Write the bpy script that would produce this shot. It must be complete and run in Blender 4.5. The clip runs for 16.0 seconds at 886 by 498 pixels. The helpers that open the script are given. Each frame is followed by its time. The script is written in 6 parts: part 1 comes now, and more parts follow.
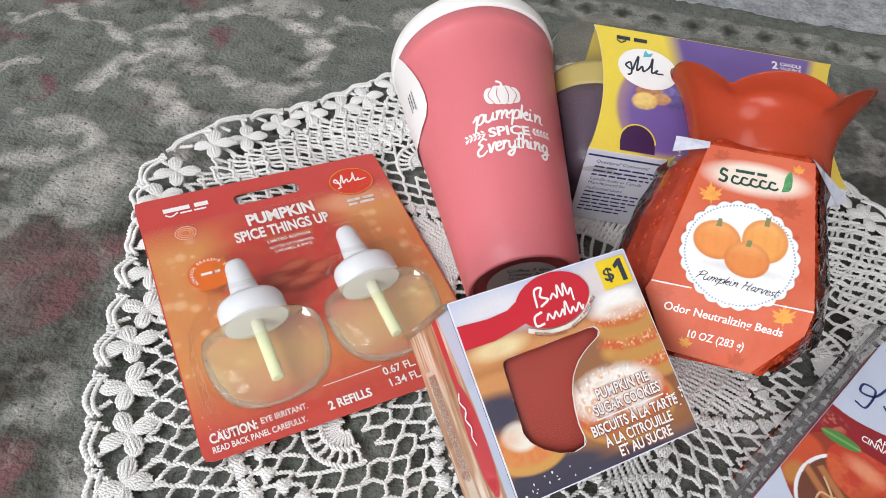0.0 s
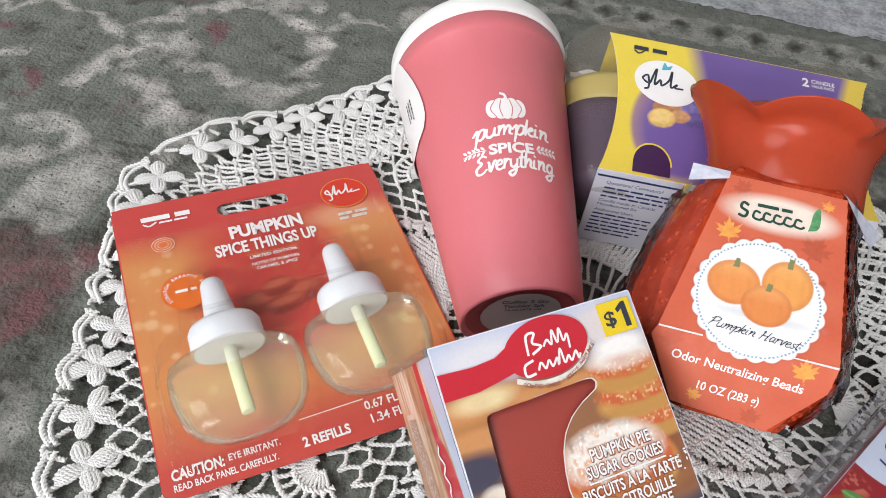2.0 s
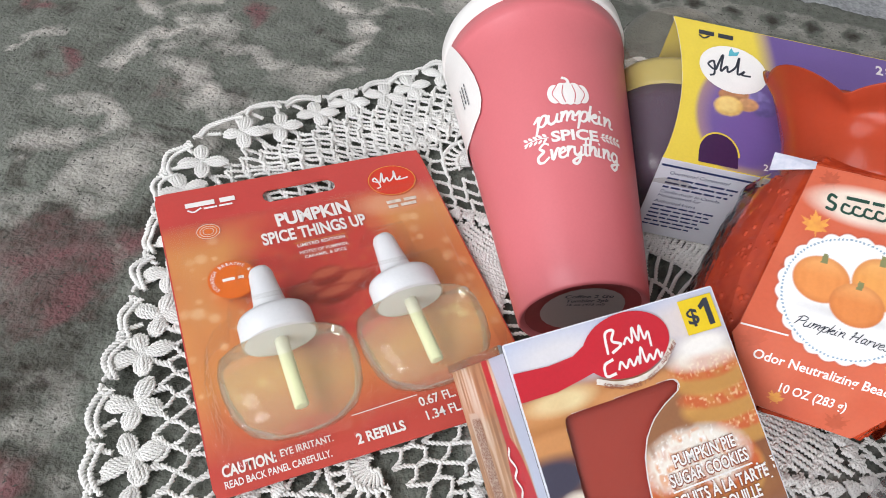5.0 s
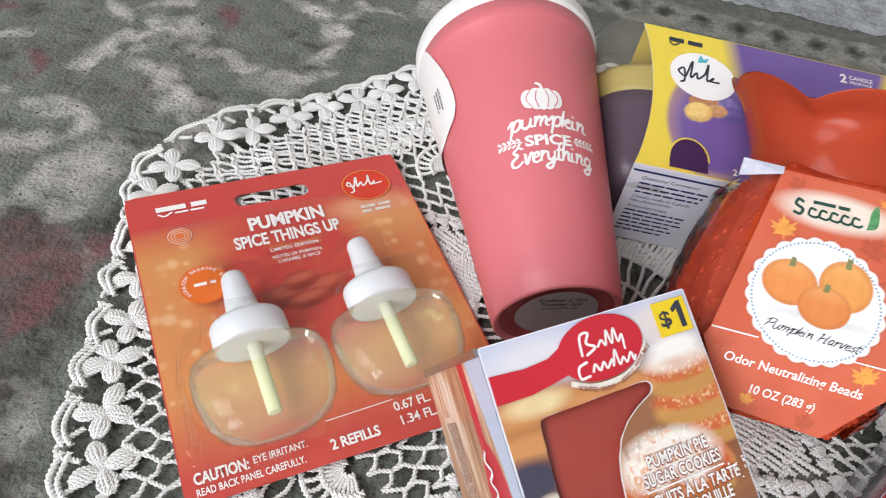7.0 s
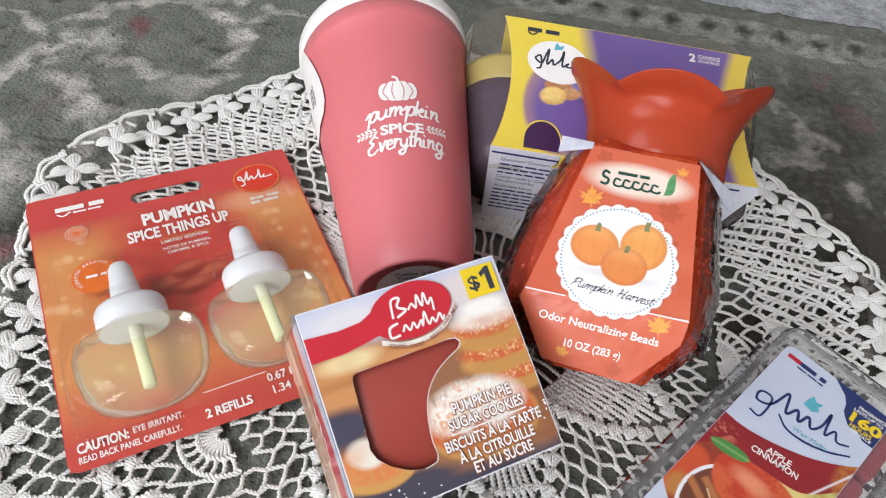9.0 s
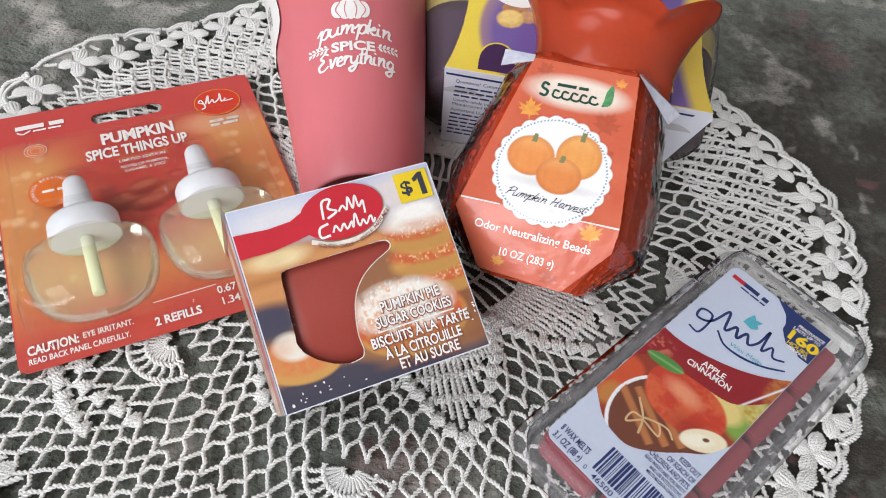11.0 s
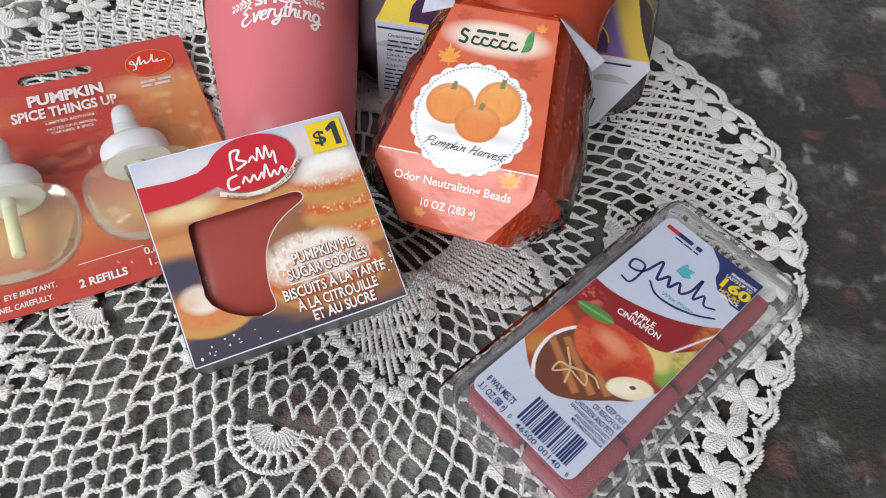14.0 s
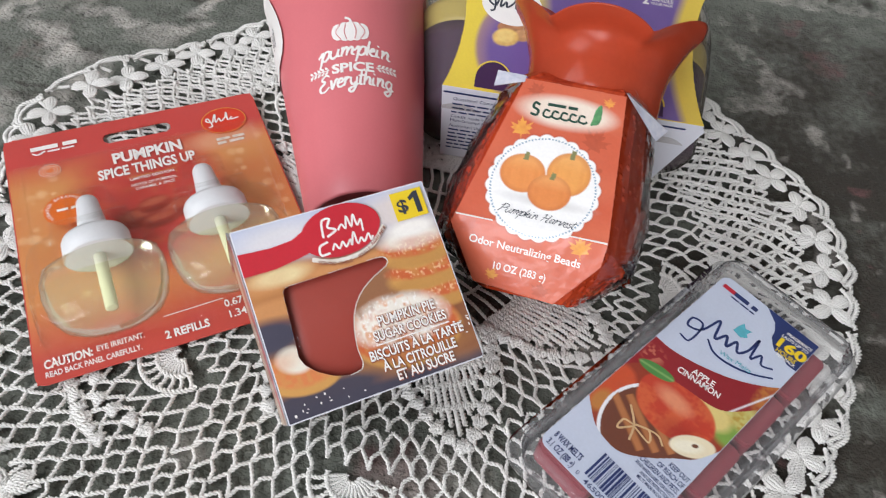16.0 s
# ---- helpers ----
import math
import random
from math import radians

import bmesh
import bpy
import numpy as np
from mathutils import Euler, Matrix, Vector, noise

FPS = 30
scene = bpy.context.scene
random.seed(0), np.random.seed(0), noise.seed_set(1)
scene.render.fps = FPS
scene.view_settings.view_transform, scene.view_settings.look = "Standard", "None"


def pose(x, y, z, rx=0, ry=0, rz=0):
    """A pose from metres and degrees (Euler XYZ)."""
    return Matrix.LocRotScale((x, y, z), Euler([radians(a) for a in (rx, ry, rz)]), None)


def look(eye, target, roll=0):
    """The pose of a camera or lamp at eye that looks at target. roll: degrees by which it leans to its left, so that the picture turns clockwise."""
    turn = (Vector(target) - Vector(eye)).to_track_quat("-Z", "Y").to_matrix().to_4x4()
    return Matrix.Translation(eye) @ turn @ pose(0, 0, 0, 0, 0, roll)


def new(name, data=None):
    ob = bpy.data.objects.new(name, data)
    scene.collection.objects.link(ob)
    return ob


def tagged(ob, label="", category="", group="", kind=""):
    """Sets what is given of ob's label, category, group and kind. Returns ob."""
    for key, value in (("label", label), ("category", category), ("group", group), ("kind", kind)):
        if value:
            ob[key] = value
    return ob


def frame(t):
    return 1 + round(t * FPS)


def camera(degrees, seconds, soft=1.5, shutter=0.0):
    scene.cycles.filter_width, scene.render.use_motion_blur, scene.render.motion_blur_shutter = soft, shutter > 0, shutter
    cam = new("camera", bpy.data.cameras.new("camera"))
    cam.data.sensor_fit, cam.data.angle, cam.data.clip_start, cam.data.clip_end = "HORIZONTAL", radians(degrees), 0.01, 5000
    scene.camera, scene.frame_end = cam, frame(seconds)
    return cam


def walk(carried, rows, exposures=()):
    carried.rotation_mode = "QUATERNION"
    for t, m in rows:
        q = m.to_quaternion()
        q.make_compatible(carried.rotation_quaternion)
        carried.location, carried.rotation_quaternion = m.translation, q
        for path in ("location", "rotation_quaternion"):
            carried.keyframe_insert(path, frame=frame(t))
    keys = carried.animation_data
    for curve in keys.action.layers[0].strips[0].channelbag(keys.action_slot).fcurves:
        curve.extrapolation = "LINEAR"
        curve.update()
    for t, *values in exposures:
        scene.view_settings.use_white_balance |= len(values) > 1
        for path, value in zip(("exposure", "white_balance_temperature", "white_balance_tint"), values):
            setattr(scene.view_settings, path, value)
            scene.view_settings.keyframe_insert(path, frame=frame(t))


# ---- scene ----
cam = camera(62.9, 16.0, soft=0.65, shutter=0.4)
PATH = [
    (0, (0.113, 0.123, 0.273), (0.077, 1.454, -1.219), 8.0),
    (0.5, (0.114, 0.128, 0.275), (0.076, 1.451, -1.224), 8.1),
    (1, (0.123, 0.139, 0.271), (0.081, 1.454, -1.235), 8.3),
    (1.5, (0.122, 0.147, 0.265), (0.04, 1.458, -1.244), 8.2),
    (2, (0.12, 0.151, 0.265), (0.042, 1.457, -1.248), 8.6),
    (2.5, (0.116, 0.151, 0.265), (0.028, 1.452, -1.252), 8.4),
    (3, (0.113, 0.149, 0.262), (0.006, 1.439, -1.263), 7.8),
    (3.5, (0.111, 0.153, 0.259), (-0.003, 1.433, -1.274), 7.6),
    (4, (0.109, 0.153, 0.259), (0.001, 1.44, -1.269), 8.1),
    (4.2, (0.109, 0.154, 0.259), (-0.008, 1.439, -1.269), 7.9),
    (6.3, (0.089, 0.156, 0.242), (0.033, 1.441, -1.289), 10.8),
    (6.5, (0.092, 0.156, 0.244), (0.045, 1.456, -1.276), 11.1),
    (7, (0.102, 0.155, 0.253), (0.061, 1.463, -1.26), 10.6),
    (7.5, (0.116, 0.155, 0.26), (0.085, 1.474, -1.243), 9.8),
    (8, (0.132, 0.15, 0.269), (0.118, 1.47, -1.233), 9.7),
    (8.5, (0.147, 0.144, 0.277), (0.114, 1.463, -1.226), 8.2),
    (9, (0.159, 0.142, 0.276), (0.125, 1.435, -1.249), 8.0),
    (9.5, (0.174, 0.14, 0.275), (0.133, 1.412, -1.267), 7.8),
    (10, (0.181, 0.136, 0.274), (0.134, 1.39, -1.283), 8.0),
    (10.2, (0.182, 0.134, 0.272), (0.128, 1.374, -1.296), 8.0),
    (12.3, (0.203, 0.123, 0.264), (0.209, 1.315, -1.342), 9.5),
    (12.5, (0.205, 0.124, 0.262), (0.219, 1.301, -1.355), 9.7),
    (13, (0.206, 0.125, 0.262), (0.209, 1.303, -1.354), 9.1),
    (13.5, (0.211, 0.125, 0.263), (0.215, 1.3, -1.355), 9.0),
    (14, (0.214, 0.126, 0.262), (0.208, 1.297, -1.36), 8.4),
    (14.5, (0.214, 0.122, 0.266), (0.204, 1.291, -1.357), 8.5),
    (15, (0.211, 0.121, 0.27), (0.187, 1.301, -1.345), 8.0),
    (15.5, (0.203, 0.123, 0.275), (0.165, 1.318, -1.329), 7.6),
    (16, (0.193, 0.125, 0.28), (0.12, 1.345, -1.302), 6.6),
]
walk(cam, [(t, look(eye, target, roll)) for t, eye, target, roll in PATH],
     exposures=[(0, -0.03), (7.0, -0.03), (9.5, -0.04), (10.2, -0.06), (12.3, -0.17), (16, -0.18)])

# ---- world, daylight, exposure ----
world = bpy.data.worlds.new("world")
scene.world = world
world.use_nodes = True
sky = world.node_tree.nodes.new("ShaderNodeTexSky")
sky.sky_type, sky.sun_disc = "NISHITA", False
sky.sun_elevation, sky.sun_rotation = radians(40), radians(200)
world.node_tree.links.new(sky.outputs[0], world.node_tree.nodes["Background"].inputs[0])
world.node_tree.nodes["Background"].inputs[1].default_value = 0.1


def window_light(name, m, sx, sy, power, colour):
    lamp = bpy.data.lights.new(name, "AREA")
    lamp.shape, lamp.size, lamp.size_y, lamp.energy, lamp.color = "RECTANGLE", sx, sy, power, colour
    ob = new(name, lamp)
    ob.matrix_world = m
    return ob


window_light("daylight_rear", look((-0.45, -1.70, 1.17), (0.1, 0.4, 0.20)), 0.75, 1.70, 46, (0.90, 0.92, 1.0))
window_light("daylight_side", look((-0.84, -0.22, 1.18), (0.1, 0.32, 0.0)), 0.75, 0.80, 13.5, (0.92, 0.94, 1.0))

# ---- materials ----


def mat(name, colour, rough=0.6, vary=0.12, scale=60.0, fine=900.0, bump=0.0, bump_scale=700.0, metal=0.0,
        trans=0.0, ior=1.45, second=None, coat=0.0, island=0.0, sheen=0.0):
    """A surface with two scales of variation in colour, a fine relief and a varied gloss."""
    m = bpy.data.materials.new(name)
    m.use_nodes = True
    nt = m.node_tree
    bs = nt.nodes["Principled BSDF"]
    co = nt.nodes.new("ShaderNodeTexCoord")
    big, small = nt.nodes.new("ShaderNodeTexNoise"), nt.nodes.new("ShaderNodeTexNoise")
    for n, s, d in ((big, scale, 3.0), (small, fine, 2.0)):
        n.inputs["Scale"].default_value, n.inputs["Detail"].default_value = s, d
        nt.links.new(co.outputs["Object"], n.inputs["Vector"])
    mix = nt.nodes.new("ShaderNodeMix")
    mix.data_type = "RGBA"
    dark = tuple(c * (1 - vary) for c in colour)
    light = tuple(min(1.0, c * (1 + vary)) for c in (second or colour))
    mix.inputs[6].default_value, mix.inputs[7].default_value = (*dark, 1), (*light, 1)
    add = nt.nodes.new("ShaderNodeMath")
    add.operation = "MULTIPLY_ADD"
    add.inputs[1].default_value = 0.45
    half = nt.nodes.new("ShaderNodeMath")
    half.operation = "MULTIPLY"
    half.inputs[1].default_value = 0.55
    nt.links.new(big.outputs[0], half.inputs[0])
    nt.links.new(small.outputs[0], add.inputs[0])
    nt.links.new(half.outputs[0], add.inputs[2])
    ramp = nt.nodes.new("ShaderNodeMapRange")
    ramp.inputs[1].default_value, ramp.inputs[2].default_value = 0.3, 0.7
    nt.links.new(add.outputs[0], ramp.inputs[0])
    nt.links.new(ramp.outputs[0], mix.inputs[0])
    nt.links.new(mix.outputs[2], bs.inputs["Base Color"])
    rr = nt.nodes.new("ShaderNodeMapRange")
    rr.inputs[3].default_value, rr.inputs[4].default_value = rough * 0.88, min(1.0, rough * 1.12)
    nt.links.new(big.outputs[0], rr.inputs[0])
    nt.links.new(rr.outputs[0], bs.inputs["Roughness"])
    bs.inputs["Metallic"].default_value = metal
    bs.inputs["Transmission Weight"].default_value = trans
    bs.inputs["IOR"].default_value = ior
    bs.inputs["Coat Weight"].default_value = coat
    bs.inputs["Coat Roughness"].default_value = 0.12
    bs.inputs["Sheen Weight"].default_value = sheen
    if bump:
        bn, bp = nt.nodes.new("ShaderNodeTexNoise"), nt.nodes.new("ShaderNodeBump")
        bn.inputs["Scale"].default_value, bn.inputs["Detail"].default_value = bump_scale, 3.0
        bp.inputs["Strength"].default_value, bp.inputs["Distance"].default_value = bump, 0.001
        nt.links.new(co.outputs["Object"], bn.inputs["Vector"])
        nt.links.new(bn.outputs[0], bp.inputs["Height"])
        nt.links.new(bp.outputs[0], bs.inputs["Normal"])
        if coat:
            nt.links.new(bp.outputs[0], bs.inputs["Coat Normal"])
    return m


def film(name, tint=(1, 1, 1), gloss=0.06, ior=1.45, bump=0.0, bump_scale=120.0, haze=0.0, milk=(0.8, 0.82, 0.84), most=1.0):
    """A thin clear sheet: see-through, with a gloss that grows at grazing angles, and a little haze."""
    m = bpy.data.materials.new(name)
    m.use_nodes = True
    nt = m.node_tree
    nt.nodes.remove(nt.nodes["Principled BSDF"])
    out = nt.nodes["Material Output"]
    clear, shine, mixn = nt.nodes.new("ShaderNodeBsdfTransparent"), nt.nodes.new("ShaderNodeBsdfGlossy"), nt.nodes.new("ShaderNodeMixShader")
    fres = nt.nodes.new("ShaderNodeFresnel")
    fres.inputs["IOR"].default_value = ior
    clear.inputs[0].default_value = (*tint, 1)
    shine.inputs["Roughness"].default_value = gloss
    last = clear
    if haze:
        dif, hz = nt.nodes.new("ShaderNodeBsdfDiffuse"), nt.nodes.new("ShaderNodeMixShader")
        dif.inputs[0].default_value = (*milk, 1)
        hz.inputs[0].default_value = haze
        nt.links.new(clear.outputs[0], hz.inputs[1])
        nt.links.new(dif.outputs[0], hz.inputs[2])
        last = hz
    least = nt.nodes.new("ShaderNodeMath")
    least.operation = "MINIMUM"
    least.inputs[1].default_value = most
    nt.links.new(fres.outputs[0], least.inputs[0])
    nt.links.new(least.outputs[0], mixn.inputs[0])
    nt.links.new(last.outputs[0], mixn.inputs[1])
    nt.links.new(shine.outputs[0], mixn.inputs[2])
    nt.links.new(mixn.outputs[0], out.inputs[0])
    if bump:
        co, bn, bp = nt.nodes.new("ShaderNodeTexCoord"), nt.nodes.new("ShaderNodeTexNoise"), nt.nodes.new("ShaderNodeBump")
        bn.inputs["Scale"].default_value, bn.inputs["Detail"].default_value = bump_scale, 2.0
        bp.inputs["Strength"].default_value, bp.inputs["Distance"].default_value = bump, 0.004
        nt.links.new(co.outputs["Object"], bn.inputs["Vector"])
        nt.links.new(bn.outputs[0], bp.inputs["Height"])
        nt.links.new(bp.outputs[0], shine.inputs["Normal"])
        nt.links.new(bp.outputs[0], fres.inputs["Normal"])
    return m


COTTON = mat("cotton_thread", (0.90, 0.875, 0.825), 0.6, 0.13, 45, 1500, 0.7, 2600, sheen=0.2)
WALL = mat("wall_paint", (0.76, 0.74, 0.70), 0.8, 0.04, 3, 80)
CEILING = mat("ceiling_paint", (0.82, 0.81, 0.79), 0.9, 0.03, 3, 80)
FLOOR = mat("speckled_floor", (0.22, 0.23, 0.24), 0.7, 0.35, 90, 420, 0.3, 500, second=(0.40, 0.41, 0.42))
CORAL = mat("coral_plastic", (0.63, 0.160, 0.175), 0.42, 0.03, 25, 900, 0.04, 1500)
CORAL_DARK = mat("coral_base_plastic", (0.36, 0.05, 0.05), 0.45, 0.05, 25, 900)
WHITE = mat("white_plastic", (0.82, 0.80, 0.76), 0.45, 0.03, 25, 900)
CAP_WHITE = mat("frosted_cap_plastic", (0.69, 0.70, 0.71), 0.4, 0.04, 60, 900)
INK_WHITE = mat("white_ink", (0.85, 0.82, 0.78), 0.5, 0.04, 120, 1500)
INK_DARK = mat("dark_ink", (0.035, 0.04, 0.055), 0.5, 0.2, 120, 1500)
INK_NAVY = mat("navy_ink", (0.02, 0.035, 0.13), 0.4, 0.1, 120, 1500)
INK_BROWN = mat("brown_ink", (0.30, 0.10, 0.06), 0.5, 0.1, 120, 1500)
PAPER = mat("white_card", (0.74, 0.75, 0.80), 0.5, 0.03, 60, 1200)
STICKER = mat("grey_sticker", (0.40, 0.33, 0.31), 0.5, 0.05, 60, 1200)
CARD_EDGE = mat("card_edge", (0.70, 0.66, 0.60), 0.8, 0.06, 200, 1500)
CARD_RED = mat("red_card", (0.55, 0.065, 0.05), 0.34, 0.08, 22, 500, second=(0.60, 0.085, 0.06), coat=0.2)
BADGE_ORANGE = mat("orange_badge", (0.75, 0.16, 0.02), 0.35, 0.05, 60, 900, coat=0.2)
BADGE_RED = mat("red_badge", (0.66, 0.045, 0.02), 0.35, 0.05, 60, 900, coat=0.2)
GS_CARD = mat("pumpkin_orange_card", (0.66, 0.125, 0.045), 0.36, 0.08, 35, 500, 0.75, 85, second=(0.64, 0.15, 0.065), coat=0.2)
LEAF_GOLD = mat("gold_leaf_print", (0.74, 0.36, 0.07), 0.3, 0.15, 200, 900, coat=0.3)
DARK_GREEN = mat("dark_green_ink", (0.02, 0.065, 0.045), 0.4, 0.15, 120, 900)
GREEN = mat("green_print", (0.05, 0.19, 0.10), 0.35, 0.3, 200, 900, second=(0.12, 0.33, 0.12))
PUMPKIN = mat("pumpkin_print", (0.70, 0.24, 0.06), 0.3, 0.10, 70, 300, second=(0.78, 0.34, 0.10), coat=0.3)
BOX_RED = mat("spoon_red_print", (0.56, 0.02, 0.035), 0.3, 0.06, 60, 900, coat=0.3)
BOX_SKY = mat("pale_blue_print", (0.42, 0.45, 0.56), 0.3, 0.10, 30, 600, second=(0.58, 0.56, 0.58), coat=0.3)
ICING = mat("icing_print", (0.68, 0.58, 0.46), 0.3, 0.14, 110, 500, second=(0.80, 0.76, 0.70), coat=0.3)
BOX_DARK = mat("dark_slate_print", (0.028, 0.026, 0.036), 0.35, 0.3, 50, 400, second=(0.06, 0.055, 0.07), coat=0.15)
CANDLE_RED = mat("red_candle_wax", (0.34, 0.052, 0.036), 0.45, 0.06, 40, 600)
YELLOW = mat("yellow_price_print", (0.80, 0.57, 0.02), 0.4, 0.04, 60, 900)
YELLOW_CARD = mat("yellow_card", (0.78, 0.60, 0.07), 0.4, 0.07, 30, 900)
PURPLE_WAX = mat("purple_wax", (0.055, 0.02, 0.075), 0.35, 0.1, 40, 600)
YELLOW_WAX = mat("yellow_wax", (0.52, 0.42, 0.11), 0.4, 0.12, 40, 600)
FOIL = mat("silver_edge", (0.6, 0.6, 0.62), 0.2, 0.1, 60, 900, metal=1.0)
BOTTLE = film("clear_bottle", (0.95, 0.985, 0.88), 0.03, 1.30, 0.15, 60, haze=0.085, milk=(0.97, 0.98, 0.84), most=0.65)
OIL = film("pale_oil", (0.96, 0.98, 0.80), 0.03, 1.2, haze=0.035, milk=(0.86, 0.86, 0.55), most=0.25)
APPLE = mat("apple_print", (0.50, 0.040, 0.022), 0.32, 0.2, 60, 260, second=(0.62, 0.10, 0.035), coat=0.3)
CINNAMON = mat("cinnamon_print", (0.30, 0.095, 0.035), 0.35, 0.3, 120, 500, second=(0.38, 0.14, 0.05))
TWINE = mat("twine_print", (0.62, 0.42, 0.22), 0.4, 0.2, 300, 900)
AQUA = mat("aqua_print", (0.10, 0.42, 0.50), 0.4, 0.12, 120, 900)
RED_INK = mat("red_ink", (0.50, 0.02, 0.04), 0.4, 0.1, 120, 900)
LABEL_BLUE = mat("blue_white_label", (0.54, 0.59, 0.70), 0.3, 0.04, 40, 900, coat=0.2)
WAX_CUBE = mat("pink_red_wax", (0.27, 0.04, 0.055), 0.4, 0.10, 60, 500, 0.15, 300)
BEAD = mat("orange_gel_bead", (0.46, 0.042, 0.016), 0.14, 0.2, 90, 400, second=(0.60, 0.075, 0.022), trans=0.12, ior=1.36)
LID = mat("orange_translucent_plastic", (0.60, 0.085, 0.035), 0.20, 0.05, 40, 600, trans=0.4, ior=1.25)
WICK = mat("wick", (0.80, 0.78, 0.66), 0.7, 0.06, 60, 900)
BLISTER = film("clear_blister", (0.985, 0.985, 0.98), 0.04, 1.30, 0.30, 80, most=0.16)
CLAMSHELL = film("clear_clamshell", (0.985, 0.985, 0.985), 0.10, 1.22, 0.25, 120, haze=0.07, milk=(0.9, 0.9, 0.9))
WRAP = film("shrink_wrap", (0.98, 0.96, 0.95), 0.035, 1.26, 0.45, 80, haze=0.015)
JAR_GLASS = film("jar_glass", (0.86, 0.83, 0.79), 0.12, 1.25, haze=0.17, milk=(0.34, 0.30, 0.25))



# ---- building helpers ----


def mesh_of(verts, faces, smooth=False, name="mesh"):
    me = bpy.data.meshes.new(name)
    me.from_pydata([tuple(v) for v in verts], [], [tuple(f) for f in faces])
    if smooth:
        me.polygons.foreach_set("use_smooth", [True] * len(me.polygons))
    me.update()
    return me


def bm_mesh(bm, smooth=False):
    me = bpy.data.meshes.new("mesh")
    bmesh.ops.recalc_face_normals(bm, faces=bm.faces)
    bm.to_mesh(me)
    bm.free()
    if smooth:
        me.polygons.foreach_set("use_smooth", [True] * len(me.polygons))
    return me


def part(name, me, material, parent, label=""):
    """One mesh object under a thing or under a part, in the thing's own coordinates."""
    ob = new(name, me)
    me.materials.append(material)
    ob.parent = parent
    return tagged(ob, label) if label else ob


def thing(name, m, label, category, group="", kind=""):
    ob = new(name)
    ob.empty_display_size = 0.01
    ob.matrix_world = m
    return tagged(ob, label, category, group, kind)


def axes(o, u, v):
    """A pose with x along u and y along v, at o."""
    u = Vector(u).normalized()
    v = Vector(v)
    v = (v - u * v.dot(u)).normalized()
    n = u.cross(v)
    m = Matrix((u, v, n)).transposed().to_4x4()
    m.translation = Vector(o)
    return m


def slab(poly, z0, z1, bevel=0.0):
    """A flat outline given as a plate from z0 to z1."""
    bm = bmesh.new()
    low = [bm.verts.new((x, y, z0)) for x, y in poly]
    f = bm.faces.new(low)
    r = bmesh.ops.extrude_face_region(bm, geom=[f])
    for g in r["geom"]:
        if isinstance(g, bmesh.types.BMVert):
            g.co.z = z1
    if bevel:
        bmesh.ops.bevel(bm, geom=[e for e in bm.edges], offset=bevel, segments=2, affect="EDGES")
    return bm_mesh(bm)


def flat(poly, z):
    return mesh_of([(x, y, z) for x, y in poly], [range(len(poly))])


def oval(cx, cy, rx, ry, n=48, turn=0.0, lobes=0, depth=0.0, a0=0.0, a1=360.0):
    out = []
    full = abs(a1 - a0) >= 360
    for i in range(n if full else n + 1):
        a = radians(a0 + (a1 - a0) * i / n)
        k = 1 + (depth * abs(math.sin(a * lobes / 2)) if lobes else 0)
        x, y = rx * k * math.cos(a), ry * k * math.sin(a)
        c, s = math.cos(radians(turn)), math.sin(radians(turn))
        out.append((cx + x * c - y * s, cy + x * s + y * c))
    return out


def rrect(x0, y0, x1, y1, r=0.002, n=5):
    out = []
    for cx, cy, a in ((x1 - r, y1 - r, 0), (x0 + r, y1 - r, 90), (x0 + r, y0 + r, 180), (x1 - r, y0 + r, 270)):
        for i in range(n + 1):
            b = radians(a + 90 * i / n)
            out.append((cx + r * math.cos(b), cy + r * math.sin(b)))
    return out


def smooth_line(pts, n=8):
    """A soft curve through a few points."""
    p = [Vector((*q, 0)) if len(q) == 2 else Vector(q) for q in pts]
    p = [p[0] * 2 - p[1]] + p + [p[-1] * 2 - p[-2]]
    out = []
    for i in range(1, len(p) - 2):
        a, b, c, d = p[i - 1:i + 3]
        for k in range(n):
            t = k / n
            out.append(0.5 * ((2 * b) + (c - a) * t + (2 * a - 5 * b + 4 * c - d) * t * t + (3 * b - a - 3 * c + d) * t ** 3))
    out.append(p[-2])
    return out


def ribbon(pts, w, z, n=8, taper=0.0):
    """A flat stroke of width w along a soft curve."""
    line = smooth_line(pts, n)
    vs, fs = [], []
    for i, q in enumerate(line):
        d = (line[min(i + 1, len(line) - 1)] - line[max(i - 1, 0)]).normalized()
        k = w / 2 * (1 - taper * abs(2 * i / (len(line) - 1) - 1))
        vs += [(q.x - d.y * k, q.y + d.x * k, z), (q.x + d.y * k, q.y - d.x * k, z)]
        if i:
            fs.append((2 * i - 2, 2 * i - 1, 2 * i + 1, 2 * i))
    return mesh_of(vs, fs)


def joined(*mes):
    vs, fs = [], []
    for me in mes:
        k = len(vs)
        vs += [tuple(v.co) for v in me.vertices]
        fs += [tuple(k + i for i in p.vertices) for p in me.polygons]
    return mesh_of(vs, fs)


def bars(x0, y0, rows, step, h, z, seed=1):
    """Writing too small to read: rows of short bars. rows: lengths."""
    rnd = random.Random(seed)
    vs, fs = [], []
    for i, length in enumerate(rows):
        x, y = x0, y0 - i * step
        while x < x0 + length - h:
            w = min(rnd.uniform(2.0, 6.0) * h, x0 + length - x)
            k = len(vs)
            vs += [(x, y, z), (x + w, y, z), (x + w, y + h, z), (x, y + h, z)]
            fs.append((k, k + 1, k + 2, k + 3))
            x += w + h * 0.8
    return mesh_of(vs, fs)


